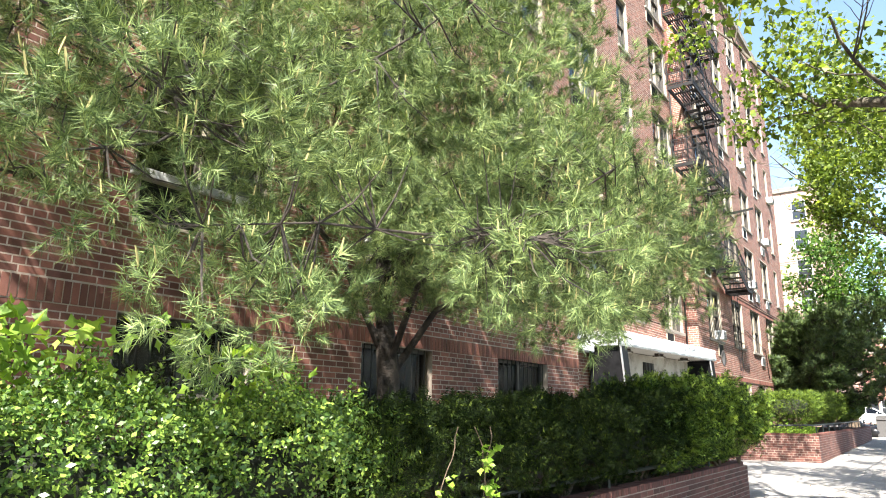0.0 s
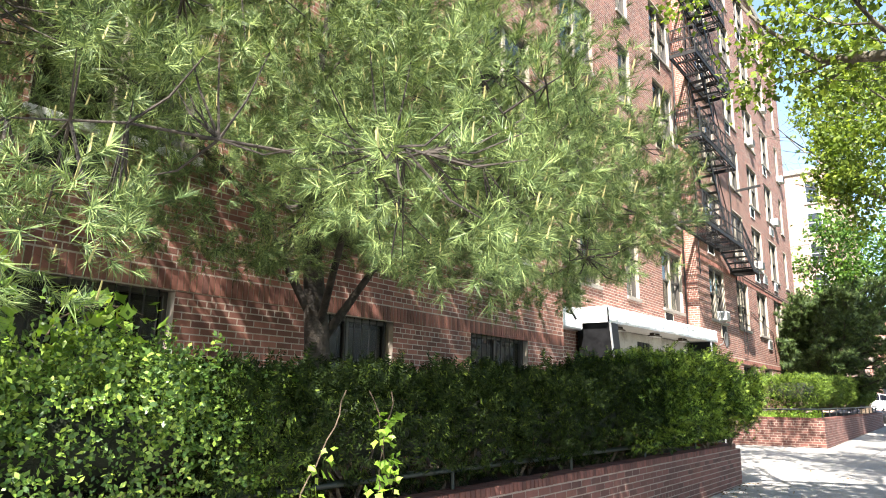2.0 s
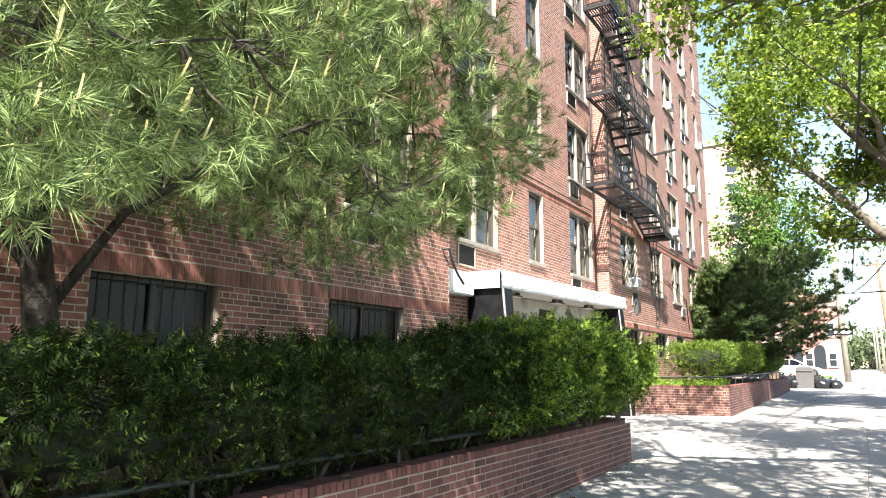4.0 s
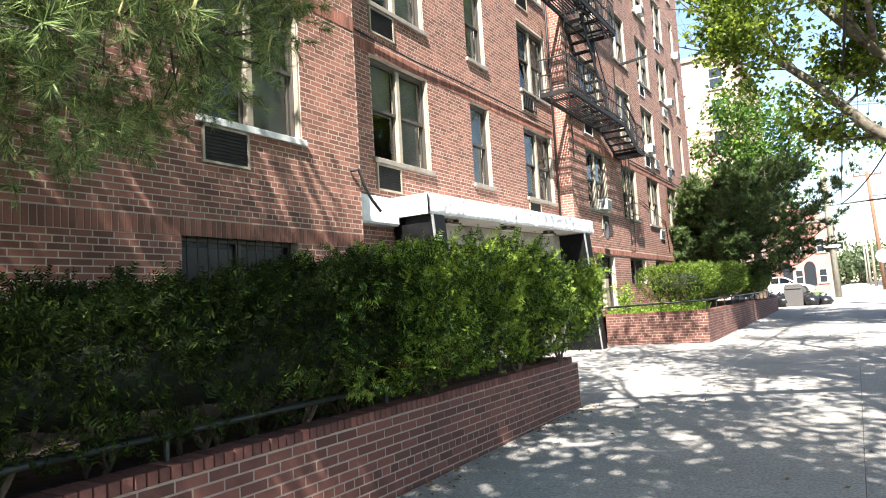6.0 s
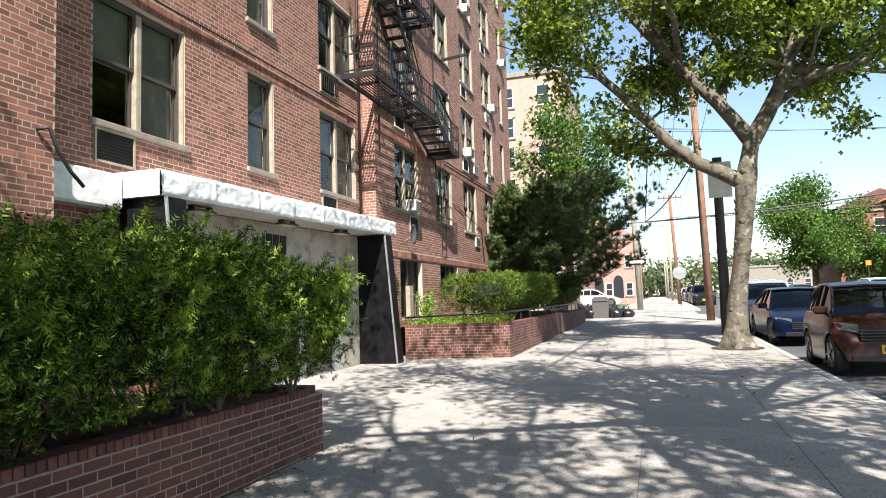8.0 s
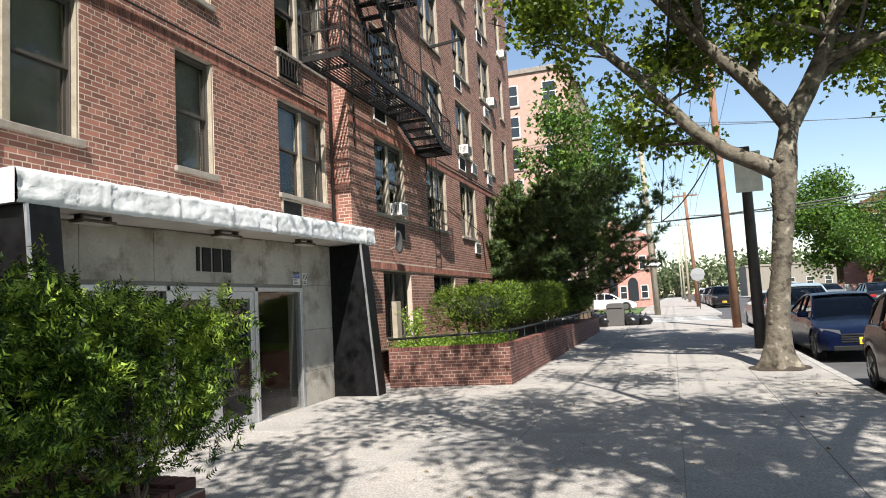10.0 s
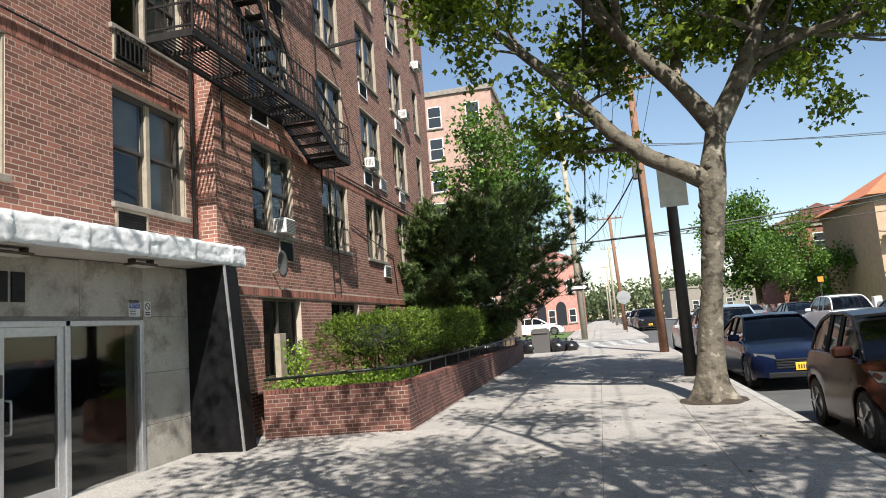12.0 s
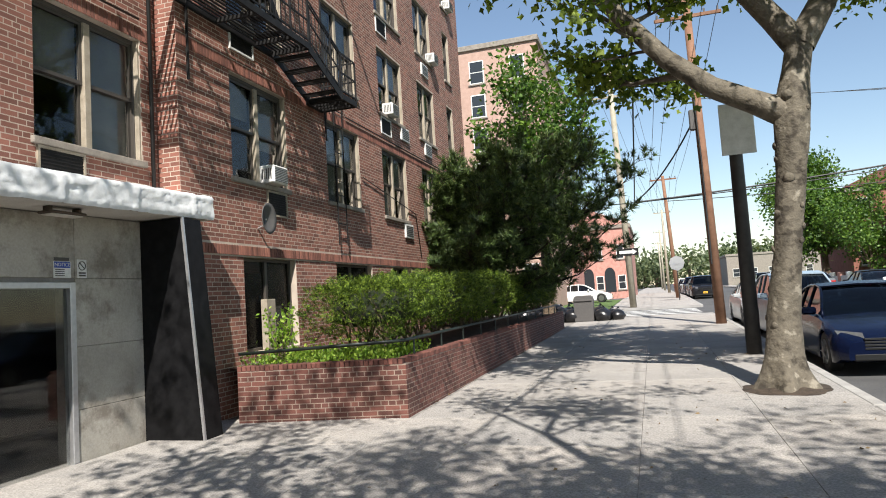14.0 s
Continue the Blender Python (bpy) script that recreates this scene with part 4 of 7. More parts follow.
def broad_tree(name, label, base, trunk, limbs, leaf_count, leaf_size, seed, mat, bark, crown_spread=0.32, depth=3, keep=None):
    """trunk: points with radii; limbs: lists of points with radii, each forking at its end."""
    rng, r = random.Random(seed), np.random.RandomState(seed)
    e = thing(name, label, "tree", base)
    s = Shape()
    pts = [Vector(p[:3]) for p in trunk]
    # a fluted, flaring bole
    n = 28
    rows = []
    m = 44
    for i in range(m + 1):
        t = i / m * (len(pts) - 1)
        k = min(int(t), len(pts) - 2)
        p = pts[k].lerp(pts[k + 1], t - k)
        rad = trunk[k][3] + (trunk[k + 1][3] - trunk[k][3]) * (t - k)
        ring = []
        for j in range(n):
            a = 2 * math.pi * j / n
            flare = max(0, 1 - p.z / 0.8) ** 2
            w = rad * (1 + 0.10 * noise.noise(Vector((math.cos(a) * 1.5, math.sin(a) * 1.5, p.z * 1.1 + seed))) + 0.06 * noise.noise(Vector((math.cos(a) * 2.5, math.sin(a) * 2.5, p.z * 4.5 + seed))) + flare * (0.25 + 0.30 * math.cos(5 * a + seed)))
            ring.append((p.x + w * math.cos(a), p.y + w * math.sin(a), p.z))
        rows += ring
    s.add(rows, [(i * n + j, i * n + (j + 1) % n, (i + 1) * n + (j + 1) % n, (i + 1) * n + j) for i in range(m) for j in range(n)])
    s.ob("trunk", bark, e, smooth=True)
    for i in range(40 if bark is PLANEBARK else 0):
        z = 0.5 + 3.9 * i / 40
        k = max(q for q in range(len(trunk) - 1) if trunk[q][2] <= z)
        u = (z - trunk[k][2]) / (trunk[k + 1][2] - trunk[k][2])
        a, rad = rng.uniform(0, 6.28), trunk[k][3] + (trunk[k + 1][3] - trunk[k][3]) * u
        p = pts[k].lerp(pts[k + 1], u) + Vector((math.cos(a), math.sin(a), 0)) * rad * 0.95
        o_ = Vector((math.cos(a), math.sin(a), -0.25))
        bs = rng.uniform(0.35, 0.85)
        Shape().tube([p, p + o_ * 0.03 * bs, p + o_ * 0.045 * bs], [0.10 * bs, 0.07 * bs, 0.03 * bs], 10).ob("burl", bark, e, smooth=True)
    tips = []
    for limb in limbs:
        s = Shape()
        lp = [Vector(p[:3]) for p in limb]
        s.tube(lp, [p[3] for p in limb], 12, False)
        d = (lp[-1] - lp[-2]).normalized()
        for k in range(2):
            bough(s, lp[-1], d + Vector((rng.uniform(-0.5, 0.5), rng.uniform(-0.5, 0.5), rng.uniform(-0.1, 0.5))), rng.uniform(1.7, 2.7), limb[-1][3] * 0.8, depth - 1, rng, tips)
        for i in range(1, len(lp)):
            for k in range(2):
                q = lp[i - 1].lerp(lp[i], rng.uniform(0.2, 1))
                if keep is not None and not keep(q):
                    continue
                bough(s, q, (rng.uniform(-1, 1), rng.uniform(-1, 1), rng.uniform(-0.1, 0.9)), rng.uniform(1.3, 2.4), limb[i][3] * 0.45, depth - 1, rng, tips)
        s.ob("limb", bark, e, smooth=True)
    tips = [q for q in tips if keep is None or keep(q[0])]
    idx = r.randint(0, len(tips), leaf_count)
    c = np.array([tuple(tips[i][0]) for i in idx])
    off = r.normal(0, crown_spread * 0.6, (leaf_count, 3))
    axes = np.array([tuple(tips[i][1]) for i in idx]) * 0.4 + r.normal(0, 0.6, (leaf_count, 3)) + [0, 0, -0.35]
    tpl = lobed_leaf() if leaf_size < 0.2 else oval_leaf()
    v, f = scatter(*tpl, c + off, axes, leaf_size * r.uniform(0.6, 1.25, leaf_count), r)
    big_mesh("crown", v, f, mat, e)
    return e


g = gz(21.8)
broad_tree("plane_tree", "street plane tree with mottled grey-brown bark and green leaves", (3.0, 21.8, g),
           [(0.0, 0, -0.15, 0.35), (0.0, 0, 0.3, 0.26), (0.06, 0, 1.0, 0.215), (0.20, 0, 1.9, 0.19), (0.34, 0, 3.0, 0.20), (0.42, 0, 3.8, 0.245), (0.52, 0, 4.4, 0.20), (0.64, 0, 5.0, 0.19)],
           [[(0.42, 0, 3.85, 0.21), (-0.05, 0, 4.12, 0.17), (-0.6, 0, 4.42, 0.155), (-1.2, 0, 4.95, 0.14), (-2.3, -0.1, 6.3, 0.11), (-3.4, -0.2, 7.4, 0.07), (-4.2, -0.4, 8.1, 0.04)],
            [(0.60, 0, 4.85, 0.20), (0.30, 0, 5.30, 0.17), (-0.05, 0, 5.80, 0.155), (-0.85, 0, 6.75, 0.125), (-1.9, 0.1, 8.2, 0.09), (-2.6, 0.3, 9.6, 0.05)],
            [(0.62, 0, 4.85, 0.21), (0.98, 0, 5.45, 0.185), (1.28, 0, 6.05, 0.165), (1.60, 0, 6.9, 0.14), (2.0, 0.1, 8.4, 0.09), (2.4, 0.2, 9.8, 0.05)],
            [(1.7, 0, 7.1, 0.09), (2.5, -0.2, 7.4, 0.075), (3.4, -0.2, 7.8, 0.05)],
            [(1.4, 0, 6.4, 0.09), (2.2, 0.5, 6.6, 0.075), (3.2, 0.9, 6.5, 0.05)],
            [(1.25, 0, 6.0, 0.10), (1.9, -0.3, 6.15, 0.085), (2.9, -0.5, 6.3, 0.06), (4.0, -0.6, 6.6, 0.04)],
            [(0.95, 0, 5.45, 0.11), (1.35, 0.5, 5.85, 0.10), (2.3, 0.9, 6.5, 0.08), (3.5, 1.3, 7.2, 0.05)],
            [(0.0, 0, 5.8, 0.11), (0.3, 1.2, 7.2, 0.10), (0.0, 2.4, 8.8, 0.08), (-0.5, 3.4, 10.4, 0.05)],
            [(1.5, 0, 6.7, 0.10), (2.2, -1.0, 7.6, 0.08), (3.0, -1.8, 8.6, 0.05)],
            [(-1.2, 0, 7.3, 0.09), (-1.6, 1.4, 8.8, 0.07), (-2.4, 2.6, 10.2, 0.05)],
            [(-0.9, 0, 6.8, 0.09), (-1.0, -1.2, 7.6, 0.07), (-1.6, -2.4, 8.2, 0.05)],
            [(1.7, 0, 7.2, 0.10), (1.2, 1.2, 9.0, 0.07), (0.8, 2.2, 10.8, 0.05)],
            [(-2.6, -0.1, 6.6, 0.08), (-3.0, 1.2, 7.6, 0.06), (-3.4, 2.2, 8.8, 0.04)]],
           72000, 0.14, 8, PLANELEAF, PLANEBARK, 0.27, 
           keep=lambda p: p.z > 4.5 + 0.12 * max(0.0, p.x) and p.x > -4.9 and not (-0.4 < p.x < 1.7 and p.z < 6.5 and p.y < 1.0))
g = gz(8.6)
broad_tree("plane_tree", "street plane tree with wide leafy crown over the pavement", (3.25, 8.6, g),
           [(0.0, 0, -0.15, 0.46), (0.0, 0, 0.4, 0.32), (0.0, 0, 2.0, 0.27), (-0.1, 0, 3.6, 0.26), (-0.15, 0, 4.9, 0.22)],
           [[(-0.1, 0, 4.6, 0.17), (-1.0, 0.6, 5.6, 0.14), (-2.2, 1.4, 6.4, 0.10), (-3.4, 2.2, 7.0, 0.06)],
            [(-0.1, 0, 4.8, 0.16), (-0.5, -1.0, 5.9, 0.13), (-1.6, -2.4, 6.8, 0.09), (-2.8, -3.4, 7.4, 0.06)],
            [(-0.1, 0, 4.8, 0.16), (0.2, 1.4, 6.0, 0.13), (-0.3, 3.0, 7.0, 0.09), (-1.0, 4.2, 7.4, 0.06)],
            [(-0.1, 0, 4.8, 0.15), (0.8, -0.5, 6.2, 0.12), (1.8, -0.8, 7.4, 0.08), (2.8, -0.6, 8.4, 0.05)],
            [(-0.15, 0, 4.9, 0.15), (-0.4, 0.3, 6.6, 0.11), (-0.9, 0.2, 8.4, 0.07)],
            [(-0.1, 0, 4.8, 0.15), (1.0, 0.9, 5.9, 0.12), (1.9, 2.2, 6.8, 0.08)], [(-0.1, 0, 4.8, 0.14), (1.2, -1.2, 5.8, 0.11), (2.2, -2.6, 6.8, 0.07)], [(0.6, 0.2, 6.0, 0.10), (1.2, 0.9, 7.6, 0.07)]],
           22000, 0.135, 19, PLANELEAF, PLANEBARK, 0.36, keep=lambda p: p.z > 4.7 and (p.x > -1.9 or p.y > 0.6))

# added tree, mostly out of view: its crown shades hedge and pavement
broad_tree("plane_tree", "added plane tree, mostly out of view, to shade the walk's start", (3.25, 0.6, gz(0.6)),
           [(0.0, 0, -0.15, 0.46), (0.0, 0, 0.4, 0.32), (0.0, 0, 2.0, 0.27), (0.05, 0, 3.6, 0.26), (0.1, 0, 4.9, 0.22)],
           [[(0, 0, 4.6, 0.17), (-1.2, 0.7, 5.7, 0.14), (-2.6, 1.5, 6.3, 0.10), (-3.7, 2.4, 6.8, 0.06)],
            [(0, 0, 4.8, 0.16), (-0.5, 1.6, 6.0, 0.13), (-1.5, 3.4, 6.8, 0.09), (-2.4, 4.6, 7.2, 0.06)],
            [(0, 0, 4.8, 0.16), (0.3, -1.2, 6.0, 0.13), (0.2, -2.6, 7.0, 0.08)],
            [(-0.8, 0.4, 5.4, 0.1), (-2.2, 0.5, 6.6, 0.09), (-3.4, 1.0, 7.4, 0.06)],
            [(-1.2, 0.7, 5.7, 0.1), (-2.6, 0.9, 6.4, 0.08), (-3.8, 0.8, 7.0, 0.05)],
            [(0, 0, 4.8, 0.15), (0.8, 1.5, 6.2, 0.12), (0.6, 3.2, 7.4, 0.08), (0.2, 4.6, 8.0, 0.05)]],
           21000, 0.165, 83, PLANELEAF, PLANEBARK, 0.45, keep=lambda p: p.z > 5.0 and (p.x > -2.7 or (p.y > -0.4 and p.z > 5.8)))


def pine(name, label, base, height, branches, tufts_per, needles, nlen, nwid, seed, reach, low, stem_r, twig=0.4, mat=None):
    """A soft-needled pine: whorled limbs, twigs, and a fan of needles round each shoot."""
    rng, r = random.Random(seed), np.random.RandomState(seed)
    e = thing(name, label, "tree", base)
    s = Shape()
    lean = Vector((0.25, 0.1, 0))
    tr = [Vector((0, 0, -0.2)) + lean * (z / height) * 0.8 + Vector((0, 0, z + 0.2 * (z > 0))) for z in (0, height * 0.2, height * 0.45, height * 0.7, height * 0.98)]
    s.tube(tr, [stem_r * 1.3, stem_r, stem_r * 0.8, stem_r * 0.5, stem_r * 0.15], 12, False)
    s.ob("trunk", PINEBARK, e, smooth=True)
    shoots, dirs = [], []
    for i in range(branches):
        s = Shape()
        h = low + (height - low) * ((i + 0.5) / branches) ** 1.05
        q = (h - low) / (height - low)
        p0 = Vector((lean.x * h / height, lean.y * h / height, h - 0.35 * (1 - q)))
        a = i * 2.399 + rng.uniform(-0.4, 0.4)
        ln = reach(a, q) * rng.uniform(0.75, 1.08)
        out = Vector((math.cos(a), math.sin(a), 0))
        rise = 0.05 + 0.5 * q
        pts = []
        for t in (0, 0.25, 0.5, 0.75, 1.0):
            w = out * ln * t + Vector((0, 0, ln * (rise * t - 0.10 * math.sin(math.pi * t) + 0.12 * t * t)))
            w += Vector((rng.uniform(-1, 1), rng.uniform(-1, 1), rng.uniform(-1, 1))) * 0.06 * ln * t
            pts.append(p0 + w)
        s.tube(pts, [0.045, 0.036, 0.026, 0.016, 0.006], 6, False)
        for k in range(tufts_per):
            t = rng.uniform(0.12, 1.0) ** 0.75
            f = t * 4
            j = min(int(f), 3)
            b = pts[j].lerp(pts[j + 1], f - j)
            d = (pts[j + 1] - pts[j]).normalized()
            sd = Vector((rng.uniform(-1, 1), rng.uniform(-1, 1), rng.uniform(-0.35, 0.8)))
            dd = (d * 0.7 + sd * 0.8).normalized()
            tip = b + dd * twig * rng.uniform(0.5, 1.2)
            s.tube([b, b.lerp(tip, 0.5) + Vector((0, 0, -0.02)), tip], [0.008, 0.006, 0.003], 4, False)
            shoots.append(tip)
            dirs.append(dd + Vector((0.1, -0.1, 0.5)))
            for z in range(3):
                u = rng.uniform(0.35, 0.95)
                side = (dd * 0.6 + Vector((rng.uniform(-1, 1), rng.uniform(-1, 1), rng.uniform(-0.3, 1)))).normalized()
                shoots.append(b.lerp(tip, u) + side * 0.14)
                dirs.append(side + Vector((0, 0, 0.45)))
        s.ob("limb", PINEBARK, e)
    P, D = np.array([tuple(q) for q in shoots]), np.array([tuple(q) for q in dirs])
    size = r.uniform(0.75, 1.2, len(P))
    half = len(P) // 2
    vs, fs, n0 = [], [], 0
    for part_ in (slice(0, half), slice(half, None)):
        tv, tf = needle_fan(needles, nlen, nwid, 0.15, 1.35, r, 0.06)
        v, f = scatter(tv, tf, P[part_], D[part_], size[part_], r)
        vs.append(v), fs.append(f + n0)
        n0 += len(v)
    big_mesh("needles", np.concatenate(vs), np.concatenate(fs), mat or PINE, e)
    # pale upright new shoots
    pick = r.rand(len(P)) < 0.22
    cv = np.array([(0.006, 0, 0), (-0.003, 0.005, 0), (-0.003, -0.005, 0), (0.004, 0, 0.075), (-0.002, 0.003, 0.075), (-0.002, -0.003, 0.075)])
    cf = np.array([(0, 1, 4), (0, 4, 3), (1, 2, 5), (1, 5, 4), (2, 0, 3), (2, 3, 5), (3, 4, 5)])
    v, f = scatter(cv, cf, P[pick], D[pick] * 0.3 + [0, 0, 1.0], size[pick], r)
    big_mesh("young_growth", v, f, CANDLE, e)["kind"] = "stuff"
    return e


def lobed_pine(name, label, base, stems, lobes, count, needles, nlen, nwid, seed, mat, limbs=46):
    """A wide pine whose foliage gathers in rounded lobes: centre and radii of each, from the base."""
    rng, r = random.Random(seed), np.random.RandomState(seed)
    e = thing(name, label, "tree", base)
    tops = []
    for st in stems:
        Shape().tube([p[:3] for p in st], [p[3] for p in st], 10, False).ob("stem", PINEBARK, e, smooth=True)
        for a_, b_ in zip(st[1:], st[2:]):
            tops += [Vector(a_[:3]).lerp(Vector(b_[:3]), k / 6) for k in range(1, 7)]
    C, R = np.array([l[0] for l in lobes]), np.array([l[1] for l in lobes])
    area = (R[:, 0] * R[:, 1] + R[:, 1] * R[:, 2] + R[:, 0] * R[:, 2]) * np.where(C[:, 0] < 0.5, 1.9, np.where(C[:, 2] > 4.0, 0.5, 1.0))
    groups = count // 5
    pick = r.choice(len(lobes), groups * 3, p=area / area.sum())
    u = r.normal(0, 1, (groups * 3, 3))
    u /= np.linalg.norm(u, axis=1, keepdims=True)
    G = C[pick] + u * R[pick] * r.uniform(0.35, 1.0, (groups * 3, 1)) ** 0.5
    deep = np.zeros(len(G), bool)
    for c_, q_ in zip(C, R):
        deep |= (((G - c_) / q_) ** 2).sum(1) < 0.08
    G, u = G[~deep][:groups], (u / R[pick])[~deep][:groups]
    u /= np.linalg.norm(u, axis=1, keepdims=True)
    # each twig end carries five tufts that point away from its own heart
    G, u = np.repeat(G, 5, 0), np.repeat(u, 5, 0)
    off = r.normal(0, 1, G.shape)
    off /= np.linalg.norm(off, axis=1, keepdims=True)
    off = off + 0.7 * u + [0.05, -0.05, 0.25]
    P = G + off * r.uniform(0.04, 0.12, (len(G), 1))
    D = off * 0.9 + u * 0.3 + r.normal(0, 0.2, P.shape) + [0, 0, 0.25]
    # limbs reach from the stems to the lobes, and twigs from the limbs to the shoots
    ends = P[r.choice(len(P), limbs, replace=False)]
    mids = []
    for q in ends:
        q = Vector(q)
        t = rng.choice(sorted(tops, key=lambda w: (w - q).length + 1.5 * max(0, w.z - q.z))[:7])
        m1 = t.lerp(q, 0.4) + Vector((rng.uniform(-0.15, 0.15), rng.uniform(-0.15, 0.15), -0.05))
        m2 = t.lerp(q, 0.75) + Vector((rng.uniform(-0.12, 0.12), rng.uniform(-0.12, 0.12), 0.0))
        s = Shape()
        s.tube([t, m1, m2, q], [0.011, 0.010, 0.007, 0.003], 6, False)
        s.ob("limb", PINEBARK, e, smooth=True)
        mids += [m1.lerp(m2, 0.5), m2, m2.lerp(q, 0.35), m2.lerp(q, 0.7), q]
    M = np.array([tuple(q) for q in mids])
    s = Shape()
    for p in P[:: 9]:
        k = np.argmin(((M - p) ** 2).sum(1))
        a_, b_ = Vector(M[k]), Vector(p)
        if (a_ - b_).length < 0.55:
            s.tube([a_, a_.lerp(b_, 0.55) + Vector((0, 0, -0.05)), b_], [0.007, 0.005, 0.003], 4, False)
    s.ob("twigwork", PINEBARK, e)["kind"] = "stuff"
    size = r.uniform(0.75, 1.2, len(P))
    vs, fs, n0 = [], [], 0
    for k in range(4):
        sl = slice(k, None, 4)
        tv, tf = needle_fan(needles, nlen, nwid, 0.15, 1.35, r, 0.05)
        v, f = scatter(tv, tf, P[sl], D[sl], size[sl], r)
        vs.append(v), fs.append(f + n0)
        n0 += len(v)
    big_mesh("needles", np.concatenate(vs), np.concatenate(fs), mat, e)
    pk = r.rand(len(P)) < 0.09
    cv = np.array([(0.006, 0, 0), (-0.003, 0.005, 0), (-0.003, -0.005, 0), (0.004, 0, 0.08), (-0.002, 0.003, 0.08), (-0.002, -0.003, 0.08)])
    cf = np.array([(0, 1, 4), (0, 4, 3), (1, 2, 5), (1, 5, 4), (2, 0, 3), (2, 3, 5), (3, 4, 5)])
    v, f = scatter(cv, cf, P[pk], u[pk] * 0.3 + [0, 0, 1.0], size[pk], r)
    big_mesh("young_growth", v, f, CANDLE, e)["kind"] = "stuff"
    return e


lobed_pine("pine_tree", "broad soft-needled pine tree behind the hedge", (-3.45, 2.75, P1_TOP - 0.1),
           [[(0, 0, -0.1, 0.15), (0.05, 0.02, 1.0, 0.12), (0.1, -0.2, 2.2, 0.075), (0.3, -0.4, 3.4, 0.04), (0.5, -0.4, 5.2, 0.010)],
            [(0.02, 0.03, 1.2, 0.045), (0.4, 0.3, 1.9, 0.03), (1.2, 0.6, 2.3, 0.02), (2.0, 0.8, 2.5, 0.010)],
            [(0.02, -0.03, 1.4, 0.04), (0.1, -0.8, 2.3, 0.028), (0.5, -2.0, 2.7, 0.018), (1.2, -3.2, 2.6, 0.008)],
            [(0.03, 0.0, 1.3, 0.04), (0.7, -0.4, 2.0, 0.026), (1.6, -1.0, 2.2, 0.016), (2.4, -1.3, 2.15, 0.008)]],
           [((2.30, -1.00, 2.20), (1.05, 1.25, 0.70)), ((2.25, 0.55, 2.38), (0.98, 1.35, 0.82)), ((2.65, -1.65, 1.68), (0.58, 0.62, 0.36)),
            ((1.50, -3.30, 2.28), (0.85, 1.0, 0.72)), ((1.85, -3.20, 1.40), (0.45, 0.50, 0.36)), ((1.70, -1.85, 2.98), (1.2, 1.8, 0.9)),
            ((1.55, -0.15, 3.43), (1.35, 2.0, 1.1)), ((1.25, -1.55, 4.43), (1.5, 2.6, 1.2)), ((0.95, -0.55, 5.63), (1.3, 2.2, 1.2)),
            ((1.15, -4.35, 2.83), (1.0, 1.1, 0.9)), ((0.45, 0.85, 2.63), (0.9, 1.4, 0.7)), ((1.25, 1.6, 2.23), (0.9, 0.9, 0.7)), ((1.9, 1.95, 2.75), (0.85, 1.0, 0.75)),
            ((-0.35, -2.6, 4.0), (0.9, 2.6, 1.3)), ((-0.35, 0.3, 4.1), (0.9, 2.2, 1.3)), ((0.4, -4.4, 4.4), (1.2, 1.8, 1.3)),             ((1.25, 2.1, 2.63), (0.95, 0.9, 0.8)), ((0.75, 1.95, 3.43), (1.0, 1.1, 0.9)), ((-0.45, 1.85, 4.4), (0.8, 1.5, 1.1)), ((0.3, -1.0, 2.2), (0.7, 1.2, 0.5))],
           33000, 31, 0.100, 0.0042, 31, PINE, 46)
pine("pine_tree", "dense dark pine tree at the end of the planter", (-3.8, 31.0, P2_TOP - 0.08), 3.9, 76, 44, 15, 0.22, 0.028, 57,
     lambda a, q: (2.9 + 1.95 * math.cos(a)) * (1.0 - 0.5 * max(0, q - 0.45) / 0.55), 1.5, 0.17, 0.55, PINE_DARK)

broad_tree("maple_tree", "green broad-leaved tree behind the dark pine", (-2.9, 39.6, gz(39.6)),
           [(0, 0, -0.2, 0.3), (0, 0, 1.5, 0.2), (0, 0, 3.5, 0.17), (0, 0, 4.4, 0.14)],
           [[(0, 0, 3.6, 0.12), (-1.0, -0.6, 5.0, 0.09), (-1.6, -1.0, 6.6, 0.05)], [(0, 0, 4.0, 0.12), (0.9, -0.6, 5.4, 0.09), (1.5, -0.8, 6.8, 0.05)],
            [(0, 0, 4.2, 0.12), (0.1, 0.6, 6.0, 0.09), (0, 0.4, 7.8, 0.05)], [(0, 0, 4.2, 0.1), (-0.3, -0.9, 5.8, 0.08), (-0.2, -1.2, 7.4, 0.04)]],
           9000, 0.24, 23, FARLEAF, TWIG, 0.5)


def round_tree(at, size, count, leaf, seed, label="green broad-leaved street tree across the road"):
    k = size
    return broad_tree("street_tree", label, at,
                      [(0, 0, -0.2, 0.08 * k), (0, 0, 0.25 * k, 0.05 * k), (0, 0, 0.6 * k, 0.04 * k)],
                      [[(0, 0, 0.45 * k, 0.03 * k), (a * 0.3 * k, b * 0.3 * k, 0.75 * k, 0.02 * k), (a * 0.5 * k, b * 0.5 * k, (0.9 + 0.25 * c) * k, 0.012 * k)]
                       for a, b, c in ((1, 0, 0), (-0.6, 0.8, 1), (-0.6, -0.8, 0.3), (0.1, 0.1, 1.9))],
                      count, leaf, seed, FARLEAF, TWIG, 0.16 * k)


round_tree((16.4, 80.0, gz(70)), 6.2, 16000, 0.36, 61)
round_tree((17.6, 71.0, gz(70)), 3.4, 9000, 0.26, 62, "dark green tree beside the brick house across the road")
